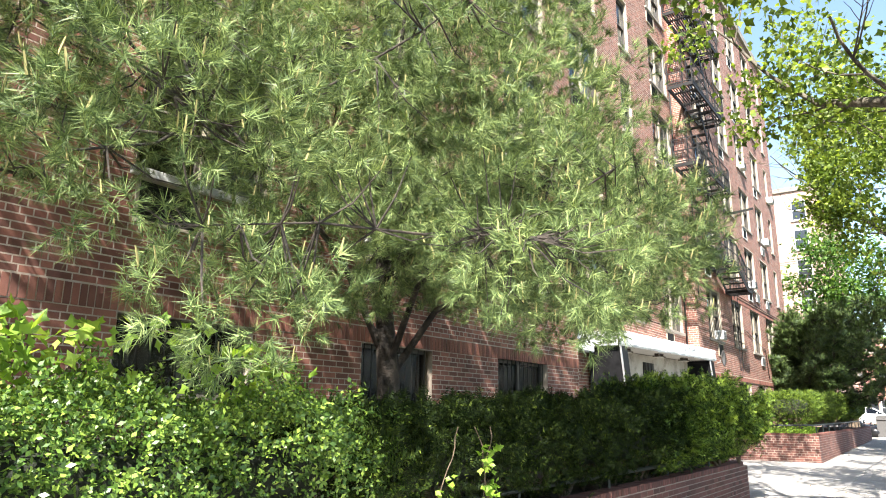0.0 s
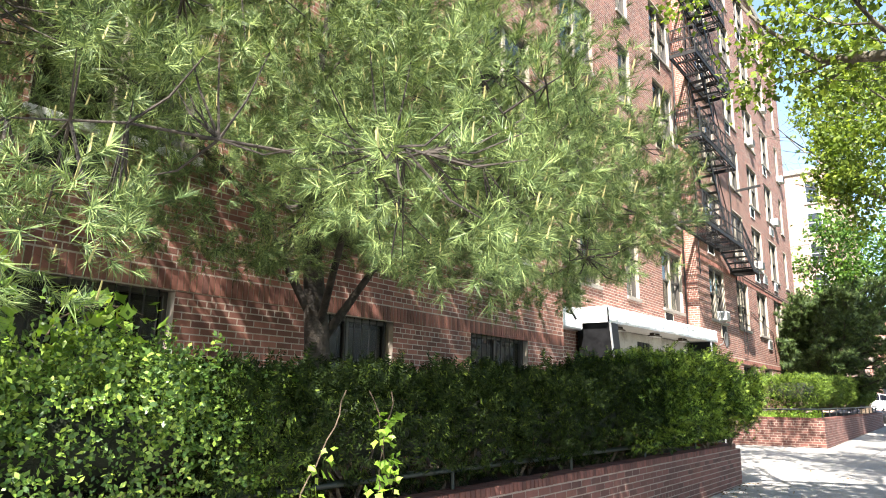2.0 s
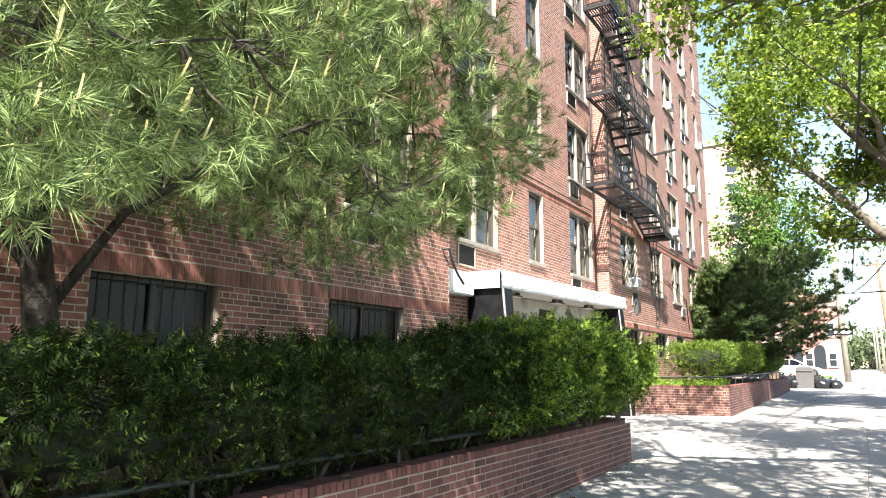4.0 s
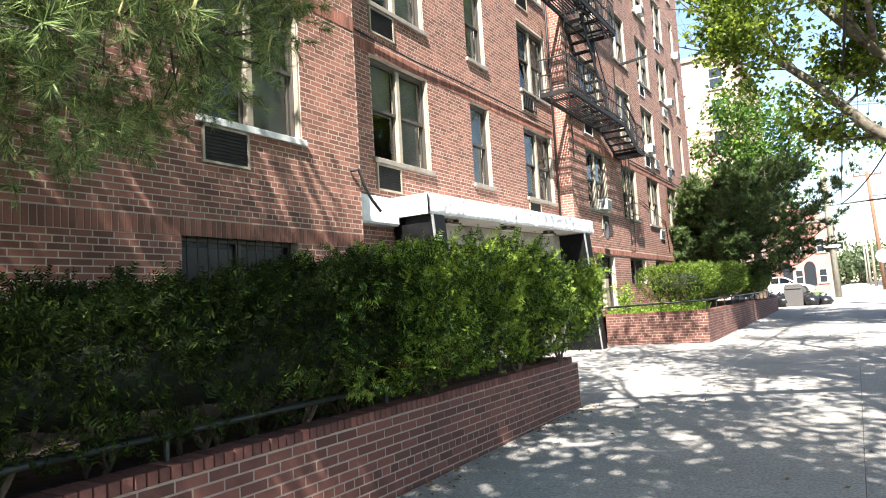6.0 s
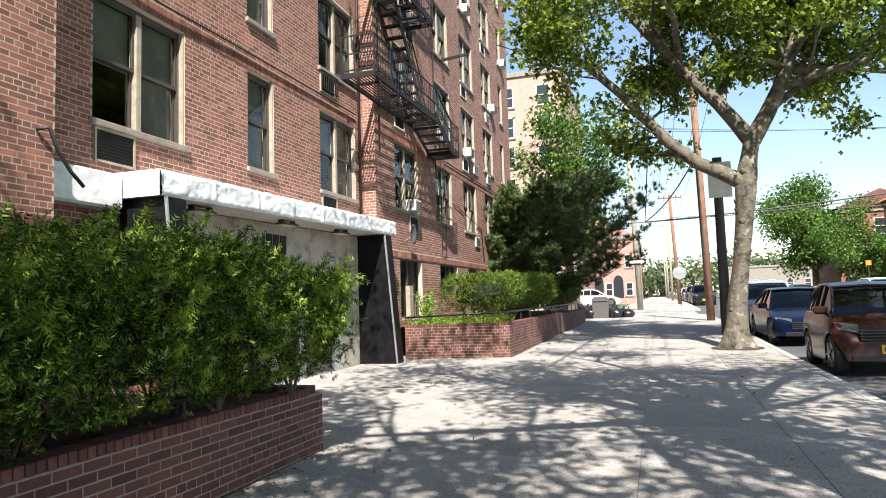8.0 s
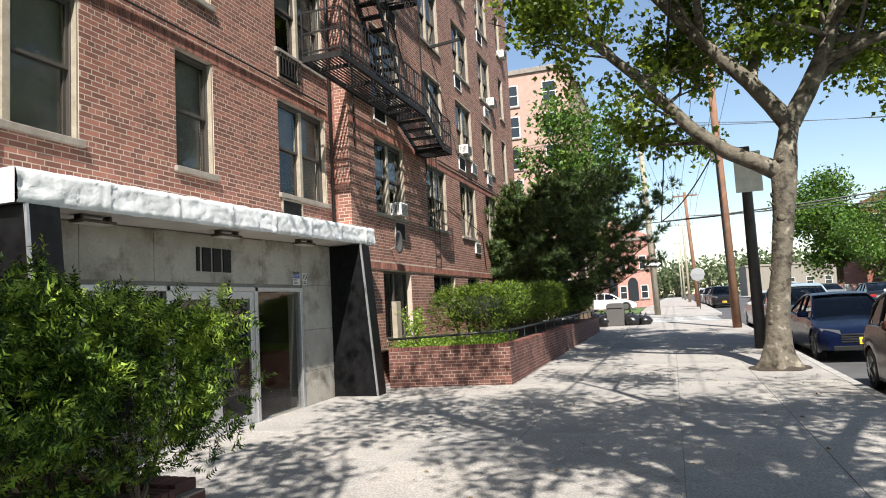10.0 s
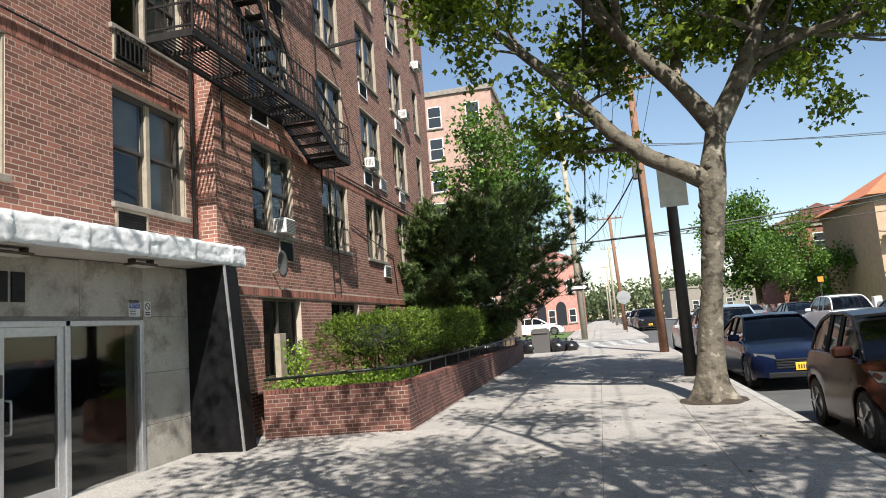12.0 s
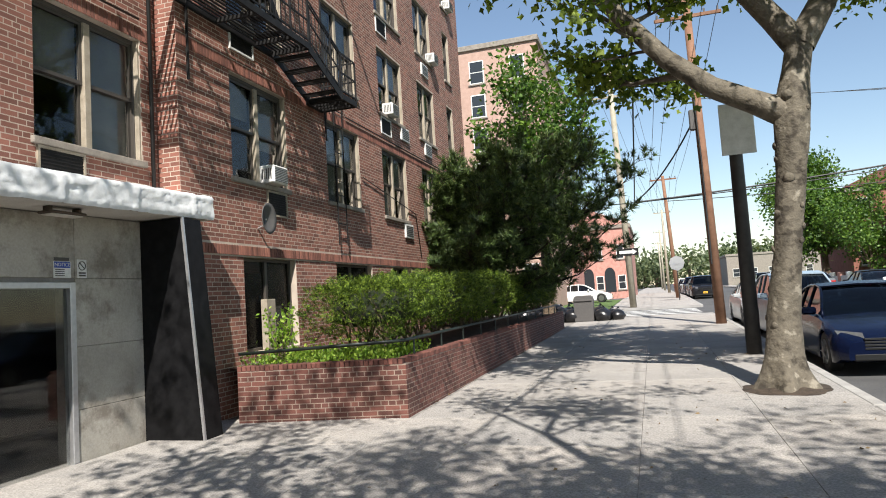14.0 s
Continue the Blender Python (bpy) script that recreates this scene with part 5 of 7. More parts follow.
# far woods at the end of the street
r = np.random.RandomState(91)
cx = r.uniform(-60, 130, 420)
cy = 235 + r.uniform(0, 45, 420)
cz = 4 + r.uniform(0, 5, 420) + 1.5 * np.sin(cx * 0.06)
P = np.repeat(np.stack([cx, cy, cz], 1), 60, 0) + r.normal(0, 2.4, (420 * 60, 3))
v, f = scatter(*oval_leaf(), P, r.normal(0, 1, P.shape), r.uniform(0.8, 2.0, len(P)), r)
tagged(big_mesh("far_woods", v, f, FARWOOD), "green trees at the end of the street, haze in their colour", "trees", kind="stuff")
trunks = Shape()
for i in range(0, 420, 6):
    trunks.tube([(cx[i], cy[i], 0), (cx[i], cy[i], cz[i])], 0.5, 5, False)
tagged(trunks.ob("far_trunks", TWIG), "trunks of the far trees", "trees", kind="stuff")

# low bright ground cover at the planter's corner, and a vine on the near hedge
r = np.random.RandomState(14)
cover = thing("ground_cover", "lime-green low leafy plants in the far planter", "plant", (-3.3, 20.8, P2_TOP - 0.05))
P = np.stack([r.uniform(-1.2, 1.1, 2600), r.uniform(-0.8, 0.9, 2600), np.abs(r.normal(0.0, 0.10, 2600))], 1)
P[:, 1] += 0.16 * P[:, 0]
v, f = scatter(*oval_leaf(), P, r.normal(0, 0.6, P.shape) + [0.2, -0.2, 0.7], r.uniform(0.04, 0.085, len(P)), r)
big_mesh("leaves", v, f, GROUNDLEAF, cover)
shrub = thing("young_shrub", "small bright shrub beside the basement window", "plant", (-4.1, 20.35, P2_TOP - 0.05))
st = Shape()
P = []
rr = random.Random(8)
for i in range(9):
    a, h = rr.uniform(0, 6.28), rr.uniform(0.5, 0.85)
    tip = Vector((0.22 * math.cos(a), 0.22 * math.sin(a), h))
    st.tube([(0, 0, 0), tuple(tip * 0.5 + Vector((0, 0, 0.06))), tuple(tip)], [0.01, 0.007, 0.003], 5, False)
    for k in range(40):
        P.append(tuple(tip * rr.uniform(0.35, 1.05) + Vector((rr.gauss(0, 0.05), rr.gauss(0, 0.05), rr.gauss(0, 0.03)))))
st.ob("stem", TWIG, shrub)
P = np.array(P)
v, f = scatter(*oval_leaf(), P, r.normal(0, 0.7, P.shape) + [0, 0, 0.4], r.uniform(0.05, 0.09, len(P)), r)
big_mesh("leaves", v, f, GROUNDLEAF, shrub)
vine = thing("climbing_vine", "bright green vine leaves trailing over the yew hedge", "plant", (-2.35, -1.1, 1.42))
P = []
for i in range(16):
    p = Vector((rr.uniform(-0.5, 0.3), rr.uniform(-1.6, 1.3), rr.uniform(0.0, 0.15)))
    d = Vector((rr.uniform(-0.5, 0.5), rr.uniform(-0.7, 0.7), rr.uniform(0.4, 1.0)))
    q = [p]
    for k in range(5):
        q.append(q[-1] + d.normalized() * 0.11)
        d += Vector((rr.uniform(-0.4, 0.4), rr.uniform(-0.4, 0.4), -0.25))
    Shape().tube(q, [0.005] * 5 + [0.002], 5, False).ob("stem", TWIG, vine)
    for w in q:
        for k in range(7):
            P.append(tuple(w + Vector((rr.gauss(0, 0.05), rr.gauss(0, 0.06), rr.gauss(0, 0.04)))))
P = np.array(P)
v, f = scatter(*lobed_leaf(0.1), P, r.normal(0, 0.6, P.shape) + [0.4, -0.2, 0.2], r.uniform(0.05, 0.10, len(P)), r)
big_mesh("leaves", v, f, GROUNDLEAF, vine)
trail = thing("trailing_vine", "thin pale vine hanging down the hedge face with few leaves", "plant", (-1.52, 1.25, 1.28))
P = []
for i in range(3):
    q = [Vector((0.02 * i, 0.16 * i, 0.0))]
    for k in range(9):
        q.append(q[-1] + Vector((0.012 * math.sin(k + i), (-0.035, 0.02, -0.012)[i] + 0.02 * math.sin(k * 1.7 + i), -0.062)))
    Shape().tube(q, [0.0035] * 9 + [0.0015], 5, False).ob("stem", TWIG, trail)
    for w in q[(5 if i == 0 else 2):]:
        for k in range(4):
            P.append(tuple(w + Vector((rr.uniform(0.0, 0.05), rr.gauss(0, 0.05), rr.gauss(0, 0.03)))))
P = np.array(P)
v, f = scatter(*lobed_leaf(0.1), P, r.normal(0, 0.5, P.shape) + [0.5, -0.2, -0.3], r.uniform(0.04, 0.075, len(P)), r)
big_mesh("leaves", v, f, GROUNDLEAF, trail)

# dry leaves blown along the planter wall and kerb
r = np.random.RandomState(5)
n = 520
side = r.rand(n) < 0.6
px = np.where(side, P1_X + np.abs(r.normal(0.03, 0.22, n)), r.uniform(-1.5, 3.5, n))
py = np.where(side, r.uniform(2.0, 10.9, n), r.uniform(4.0, 36.0, n))
px = np.where(side & (r.rand(n) < 0.5), P2B_X + np.abs(r.normal(0.03, 0.2, n)), px)
py = np.where(px < P1_X, r.uniform(20.2, 34.0, n), py)
P = np.stack([px, py, 0.010 * (py - 16.0) + 0.006], 1)
v, f = scatter(*oval_leaf(), P, r.normal(0, 1, (n, 3)) * [1, 1, 0.12], r.uniform(0.03, 0.07, n), r)
v[:, 2] = np.maximum(v[:, 2], 0.010 * (v[:, 1] - 16.0) + 0.003)
DRY = surface("dry brown leaf", (0.12, 0.075, 0.035), (0.26, 0.18, 0.09), 8, 0.85, 0.1)
tagged(big_mesh("leaf_litter", v, f, DRY), "dry brown leaves blown on the pavement", "litter", kind="stuff")


# ---- fire escape ----
def beam(s, a, b, w=0.05, h=None):
    """A flat bar from a to b, w wide and h deep."""
    a, b = Vector(a), Vector(b)
    h = h or w
    d = (b - a).normalized()
    side = d.cross(Vector((0, 0, 1)))
    side = Vector((1, 0, 0)) if side.length < 1e-4 else side.normalized()
    up = side.cross(d)
    vs = [p + side * (w / 2 * i) + up * (h / 2 * j) for p in (a, b) for i, j in ((-1, -1), (1, -1), (1, 1), (-1, 1))]
    s.add(vs, [(0, 1, 2, 3), (7, 6, 5, 4), (0, 4, 5, 1), (1, 5, 6, 2), (2, 6, 7, 3), (3, 7, 4, 0)])
    return s


XI, XO = FRONT + 0.03, -4.05
escape = thing("fire_escape", "black iron fire escape with slatted platforms, stairs and railings", "fire escape", (0, 0, 0))


def railing(parent, pts, height=0.86, posts=True):
    for a, b in zip(pts, pts[1:]):
        for h in (height, height * 0.55, 0.12):
            beam(Shape(), Vector(a) + Vector((0, 0, h)), Vector(b) + Vector((0, 0, h)), 0.018, 0.03).ob("rail", IRON, parent)
        n = max(1, int((Vector(b) - Vector(a)).length / 0.15))
        for i in range(n + 1):
            q = Vector(a).lerp(Vector(b), i / n)
            beam(Shape(), q, q + Vector((0, 0, height)), 0.013 if i % 6 else 0.03).ob("baluster" if i % 6 else "post", IRON, parent)


def platform(y0, y1, z, gap=None):
    for x in (XI, XO):
        beam(Shape(), (x, y0, z), (x, y1, z), 0.035, 0.11).ob("edge_bar", IRON, escape)
    for y in (y0, y1):
        beam(Shape(), (XI, y, z), (XO, y, z), 0.035, 0.11).ob("edge_bar", IRON, escape)
    n = 10
    for i in range(n):
        x = XI + 0.05 + (XO - XI - 0.1) * i / (n - 1)
        end = gap if gap and x < XI + 0.5 else y1
        beam(Shape(), (x, y0, z + 0.02), (x, end, z + 0.02), 0.03, 0.012).ob("slat", IRON, escape)
    for i in range(4):
        y = y0 + (y1 - y0) * (i + 0.5) / 4
        s = beam(Shape(), (XI, y, z - 0.02), (XO, y, z - 0.02), 0.045, 0.06)
        s.ob("bracket", IRON, escape)


def stair(y0, z0, y1, z1, x0, x1, n):
    for x in (x0, x1):
        beam(Shape(), (x, y0, z0), (x, y1, z1), 0.02, 0.15).ob("stringer", IRON, escape)
    for i in range(n):
        t = (i + 0.5) / n
        y, z = y0 + (y1 - y0) * t, z0 + (z1 - z0) * t
        s = Shape()
        for k in range(3):
            s.box(x0, x1, y - 0.10 + 0.075 * k, y - 0.045 + 0.075 * k, z - 0.012, z + 0.012)
        s.ob("tread", IRON, escape)
    s = Shape()
    beam(s, (x1, y0, z0 + 0.8), (x1, y1, z1 + 0.8), 0.025)
    for t in (0.05, 0.5, 0.95):
        y, z = y0 + (y1 - y0) * t, z0 + (z1 - z0) * t
        beam(s, (x1, y, z), (x1, y, z + 0.8), 0.02)
    s.ob("handrail", IRON, escape)


Z1 = 6.15
platform(17.35, 21.6, Z1)
railing(escape, [(XI, 17.35, Z1), (XO, 17.35, Z1), (XO, 21.6, Z1)])
stair(21.6, Z1 - 0.02, 22.85, 5.6, XI + 0.06, XO, 4)
platform(22.85, 23.5, 5.6)
railing(escape, [(XO, 21.6, Z1), (XO, 22.85, 5.6), (XO, 23.5, 5.6), (XI, 23.5, 5.6)])
for k in range(1, 5):
    z = Z1 + RISE * k
    platform(17.6, 21.4, z, gap=19.3)
    railing(escape, [(XI, 17.6, z), (XO, 17.6, z), (XO, 21.4, z), (XI, 21.4, z)])
    stair(19.3, z - 0.03, 21.3, z - RISE + 0.05, XI + 0.03, XI + 0.47, 11)
tagged(Shape().tube([(FRONT + 0.02, 10.05, 3.30), (FRONT + 0.09, 10.15, 3.33), (FRONT + 0.10, 10.25, 3.1), (FRONT + 0.12, 10.4, 2.9), (FRONT + 0.15, 10.55, 2.75)], 0.022, 7).ob("facade_cable", CABLE, smooth=True), "thick black cable hanging from the brick corner", "cable")
# the drop ladder and its arm
for x in (23.85, 24.25):
    Shape().tube([(FRONT + 0.10, x, 2.85), (FRONT + 0.10, x, 6.4)], 0.014, 6).ob("ladder_rail", IRON, escape)
for i in range(11):
    Shape().tube([(FRONT + 0.10, 23.85, 3.0 + 0.3 * i), (FRONT + 0.10, 24.25, 3.0 + 0.3 * i)], 0.010, 6).ob("rung", IRON, escape)
beam(Shape(), (FRONT - 0.02, 24.4, 8.9), (-3.92, 24.4, 8.98), 0.05, 0.08).ob("arm", IRON, escape)
for y in (19.3, 23.6):
    beam(Shape(), (FRONT + 0.04, y, 5.0), (FRONT + 0.04, y, 17.2), 0.03).ob("wall_post", IRON, escape)

# ---- pipes, cables and boxes on the facade ----
for pts, r, lab in (([(RECESS + 0.05, 18.95, 3.3), (RECESS + 0.05, 18.95, 12.0)], 0.03, "thin dark pipe running up the facade"),
                    ([(RECESS + 0.05, 18.75, 5.75), (RECESS + 0.05, 14.0, 5.72), (RECESS + 0.06, 12.4, 5.68), (RECESS + 0.05, 10.35, 5.73)], 0.016, "black cable along the brick belt course"),
                    ([(FRONT + 0.03, 24.6, 5.72), (FRONT + 0.03, 30.0, 5.70), (FRONT + 0.03, 34.6, 5.72)], 0.016, "black cable along the brick belt course"),
                    ([(FRONT + 0.03, 29.2, 2.8), (FRONT + 0.03, 28.9, 4.0), (FRONT + 0.03, 25.4, 4.5)], 0.012, "thin cable hanging on the facade")):
    tagged(Shape().tube(pts, r, 7).ob("facade_pipe" if r > 0.02 else "facade_cable", CABLE, smooth=True), lab, "pipe" if r > 0.02 else "cable")


def ac_unit(at, turn, big=True):
    e = thing("air_conditioner", "white window air conditioner with dark grille", "air conditioner", at, "window air conditioners", turn)
    Shape().slab(0.0, 0.30, -0.23, 0.23, 0.0, 0.31, 0.02).ob("case", WHITE, e)
    s = Shape()
    for i in range(9):
        s.box(0.298, 0.308, -0.20, 0.20, 0.03 + 0.029 * i, 0.043 + 0.029 * i)
    s.ob("grille", PLASTICGREY, e)
    s = Shape()
    for i in range(5):
        s.box(0.06 + 0.042 * i, 0.08 + 0.042 * i, -0.234, -0.228, 0.07, 0.25)
    s.ob("side_vent", PLASTICGREY, e)
    return e


unit = ac_unit((FRONT - 0.08, 21.45, SILL + 0.01), 0)
for y, k in ((27.0, 1), (30.9, 2), (27.1, 3), (30.2, 4), (33.1, 3)):
    copy_thing(unit, pose(FRONT - 0.08, y + 0.3, SILL + RISE * k + 0.01))
for y, z in ((28.0, 3.28), (28.1, 5.95), (30.1, 5.9), (30.2, 8.4)):
    b = thing("wall_vent", "small white wall vent grille below a window", "vent", (FRONT, y, z), "wall vents")
    Shape().slab(-0.02, 0.05, 0, 0.6, 0, 0.38, 0.01).ob("case", WHITE, b)
    s = Shape()
    for i in range(6):
        s.box(0.05, 0.058, 0.05, 0.55, 0.05 + 0.05 * i, 0.075 + 0.05 * i)
    s.ob("grille", PLASTICGREY, b)
dish = thing("satellite_dish", "small grey satellite dish fixed to the brick wall", "dish", (FRONT, 21.0, 3.12))
s = Shape()
for i in range(5):
    q = i / 4
    for k in range(16):
        a = 2 * math.pi * k / 16
        s.v.append((0.16 + 0.07 * q * q, 0.22 * q * math.cos(a), 0.26 * q * math.sin(a)))
s.f = [(i * 16 + k, i * 16 + (k + 1) % 16, (i + 1) * 16 + (k + 1) % 16, (i + 1) * 16 + k) for i in range(4) for k in range(16)]
s.m = [0] * len(s.f)
o = s.ob("reflector", PLASTICGREY, dish, smooth=True)
sol = o.modifiers.new("thick", "SOLIDIFY")
sol.thickness = 0.01
Shape().tube([(0, 0, -0.15), (0.1, 0, -0.12), (0.16, 0, 0)], 0.018, 7).ob("arm", ALU, dish)
for y0 in (17.12,):
    guard = thing("window_guard", "low iron window guard with upright bars", "guard", (RECESS + 0.04, y0, SILL + RISE), "window guards")
    s = Shape()
    s.box(0, 0.02, 0, 0.75, -0.46, -0.44).box(0, 0.02, 0, 0.75, -0.08, -0.06)
    for i in range(8):
        s.box(0, 0.015, 0.02 + 0.1 * i, 0.035 + 0.1 * i, -0.45, -0.07)
    s.ob("bars_frame", IRON, guard)

# ---- cars ----
TYRE = plain("black tyre rubber", (0.015, 0.015, 0.015), 0.8)
RIM = plain("alloy rim", (0.35, 0.35, 0.36), 0.3, 0.9)
LAMP = plain("clear headlight", (0.22, 0.23, 0.25), 0.12, 0.6)
GRILLE = plain("black grille", (0.01, 0.01, 0.01), 0.4)
PLATE = plain("amber number plate", (0.75, 0.42, 0.03), 0.5)


def paint(name, c):
    return plain(name, c, 0.22, 0.0, 0.2, 0.1)


PAINTS = dict(navy=paint("navy blue car paint", (0.003, 0.006, 0.022)), brown=paint("brown car paint", (0.04, 0.014, 0.008)), white=paint("white car paint", (0.75, 0.75, 0.75)),
              silver=paint("silver car paint", (0.38, 0.39, 0.40)), black=paint("black car paint", (0.012, 0.012, 0.014)), pale=paint("pale blue car paint", (0.30, 0.38, 0.46)),
              grey=paint("grey car paint", (0.12, 0.13, 0.14)), red=paint("red car paint", (0.35, 0.02, 0.02)))
FORMS = dict(
    sedan=dict(L=4.85, W=1.83, top=[(0, .52), (.02, .62), (.06, .70), (.18, .84), (.29, .93), (.5, .95), (.75, .98), (.84, 1.03), (.95, 1.0), (.985, .86), (1, .6)],
               roof=[(.27, .92), (.34, 1.14), (.43, 1.40), (.52, 1.46), (.62, 1.45), (.72, 1.36), (.80, 1.18), (.87, 1.03)], H=1.46),
    suv=dict(L=4.6, W=1.86, top=[(0, .6), (.02, .78), (.06, .90), (.2, 1.02), (.27, 1.06), (.5, 1.08), (.8, 1.1), (.95, 1.1), (.985, 1.0), (1, .7)],
             roof=[(.25, 1.05), (.31, 1.3), (.40, 1.62), (.5, 1.69), (.7, 1.68), (.85, 1.62), (.93, 1.38), (.97, 1.1)], H=1.69),
    small=dict(L=2.7, W=1.66, top=[(0, .52), (.03, .68), (.1, .88), (.2, 1.0), (.28, 1.04), (.5, 1.06), (.8, 1.08), (.95, 1.06), (.985, .9), (1, .6)],
               roof=[(.20, 1.0), (.29, 1.25), (.42, 1.50), (.55, 1.56), (.75, 1.55), (.88, 1.45), (.94, 1.25), (.97, 1.06)], H=1.56))


def car(form, colour, at, label, nose=-1, group="cars parked along the street"):
    """A car with its nose to -y (nose = -1) or +y."""
    F = FORMS[form]
    L, W = F["L"], F["W"]
    e = thing("car", label, "car", at, group, 0 if nose < 0 else 180)
    body, n = Shape(), 9
    st = []
    ys = np.linspace(0, 1, 41)
    tops = np.interp(ys, [p[0] for p in F["top"]], [p[1] for p in F["top"]])
    tops = np.convolve(np.pad(tops, 1, mode="edge"), [0.2, 0.6, 0.2], "valid")
    axle = (0.82 / L if form != "small" else 0.42 / L, 1 - (0.95 / L if form != "small" else 0.45 / L))
    R = 0.335 if form != "suv" else 0.36
    for q, zt in zip(ys, tops):
        nose_in = 1 - 0.20 * max(0, 1 - q / 0.07) ** 2 - 0.16 * max(0, 1 - (1 - q) / 0.06) ** 2
        w = W / 2 * nose_in
        zb = 0.20 + 0.06 * (q < 0.04)
        arch = 0.0
        for a in axle:
            dd = (q - a) * L
            if abs(dd) < R + 0.05:
                arch = max(arch, math.sqrt((R + 0.05) ** 2 - dd * dd) + R)
        zs = max(zb, min(arch, zt - 0.12))
        st.append([(0, zb), (w * 0.80, zb), (w * 0.81, zs), (w * 0.985, zs), (w, max(zs + 0.02, 0.55 * zt)), (w * 0.985, max(zs + 0.04, zt * 0.80)), (w * 0.93, zt - 0.035), (w * 0.84, zt), (0, zt + 0.035)])
    rows = []
    for q, sec in zip(ys, st):
        y = (q - 0.5) * L
        ring = [(x, y, z) for x, z in sec] + [(-x, y, z) for x, z in sec[-2:0:-1]]
        rows.append(ring)
    k = len(rows[0])
    vs = [p for r_ in rows for p in r_]
    fs = [(i * k + j, i * k + (j + 1) % k, (i + 1) * k + (j + 1) % k, (i + 1) * k + j) for i in range(len(rows) - 1) for j in range(k)]
    fs += [tuple(range(k)), tuple((len(rows) - 1) * k + j for j in range(k))]
    body.add(vs, fs)
    b = body.ob("body", PAINTS[colour], e, smooth=True)
    b.data.set_sharp_from_angle(angle=radians(40))
    # cabin: tinted glass all round, painted roof and pillars
    roof = F["roof"]
    qs = np.linspace(roof[0][0], roof[-1][0], 15)
    zr = np.interp(qs, [p[0] for p in roof], [p[1] for p in roof])
    belt = np.interp(qs, [p[0] for p in F["top"]], [p[1] for p in F["top"]])
    g, top_s = Shape(), Shape()
    rows = []
    for q, z, bz in zip(qs, zr, belt):
        y = (q - 0.5) * L
        hi = W / 2 * (0.86 - 0.23 * (z - bz) / (F["H"] - 0.95))
        rows.append(((W / 2 * 0.86, y, bz - 0.03), (hi, y, z), y, z, hi))
    for a in rows:
        g.v += [(-a[0][0], a[0][1], a[0][2]), (-a[4], a[2], a[3] - 0.012), (0, a[2], a[3] + 0.012), (a[4], a[2], a[3] - 0.012), a[0]]
    for i in range(len(rows) - 1):
        for k in range(4):
            g.f.append((5 * i + k, 5 * i + k + 1, 5 * i + k + 6, 5 * i + k + 5))
            g.m.append(0)
        a, c = rows[i], rows[i + 1]
        if a[3] > F["H"] * 0.955 and c[3] > F["H"] * 0.955:
            top_s.add([(-a[4], a[2], a[3]), (0, a[2], a[3] + 0.02), (a[4], a[2], a[3]), (-c[4], c[2], c[3]), (0, c[2], c[3] + 0.02), (c[4], c[2], c[3])], [(0, 1, 4, 3), (1, 2, 5, 4)])
    gl = g.ob("cabin_glass", CARGLASS, e, "dark tinted windows", smooth=True)
    gl.data.set_sharp_from_angle(angle=radians(35))
    upper = PAINTS["black" if form == "small" else colour]
    ro = top_s.ob("roof_panel", upper, e)
    so = ro.modifiers.new("thick", "SOLIDIFY")
    so.thickness, so.offset = 0.03, 1
    for s_ in (1, -1):
        line = [(s_ * r_[4], r_[2], r_[3]) for r_ in rows]
        Shape().tube(line, 0.028, 6).ob("pillar", upper, e, smooth=True)
        for i in (6, 9):
            r_ = rows[i]
            Shape().tube([(s_ * (r_[0][0] + 0.004), r_[2], r_[0][2]), (s_ * r_[4], r_[2], r_[3])], 0.03, 6).ob("pillar", upper, e)
        Shape().slab(s_ * W / 2 * 0.86 if s_ > 0 else s_ * (W / 2 + 0.12), s_ * (W / 2 + 0.12) if s_ > 0 else s_ * W / 2 * 0.86, (roof[1][0] - 0.5) * L + 0.05, (roof[1][0] - 0.5) * L + 0.17, belt[1] + 0.0, belt[1] + 0.14, 0.03).ob("mirror", PAINTS[colour], e)
        yl = -0.5 * L
        hz = F["top"][2][1]
        lamp = Shape()
        lamp.add([(s_ * W / 2 * 0.50, yl + 0.055, hz - 0.17), (s_ * W / 2 * 0.86, yl + 0.20, hz - 0.11), (s_ * W / 2 * 0.90, yl + 0.36, hz + 0.01), (s_ * W / 2 * 0.52, yl + 0.14, hz - 0.03)], [(0, 1, 2, 3)])
        l_ = lamp.ob("headlight", LAMP, e, "clear headlight")
        so = l_.modifiers.new("thick", "SOLIDIFY")
        so.thickness, so.offset = 0.05, 0
        Shape().slab(min(s_ * W / 2 * 0.6, s_ * W / 2 * 0.9), max(s_ * W / 2 * 0.6, s_ * W / 2 * 0.9), 0.5 * L - 0.10, 0.5 * L - 0.015, 0.72, 0.86, 0.02).ob("tail_light", PAINTS["red"], e, "red tail light")
        for a in axle:
            y = (a - 0.5) * L
            x0, x1 = s_ * (W / 2 - 0.23), s_ * (W / 2 - 0.02)
            wheel = Shape().tube([(x0, y, R), (x0 + 0.02 * s_, y, R), (x1 - 0.02 * s_, y, R), (x1, y, R)], [R * 0.93, R, R, R * 0.93], 24).ob("tyre", TYRE, e)
            s2 = Shape().tube([(x1 - 0.01 * s_, y, R), (x1 + 0.006 * s_, y, R)], [R * 0.66, R * 0.62], 20)
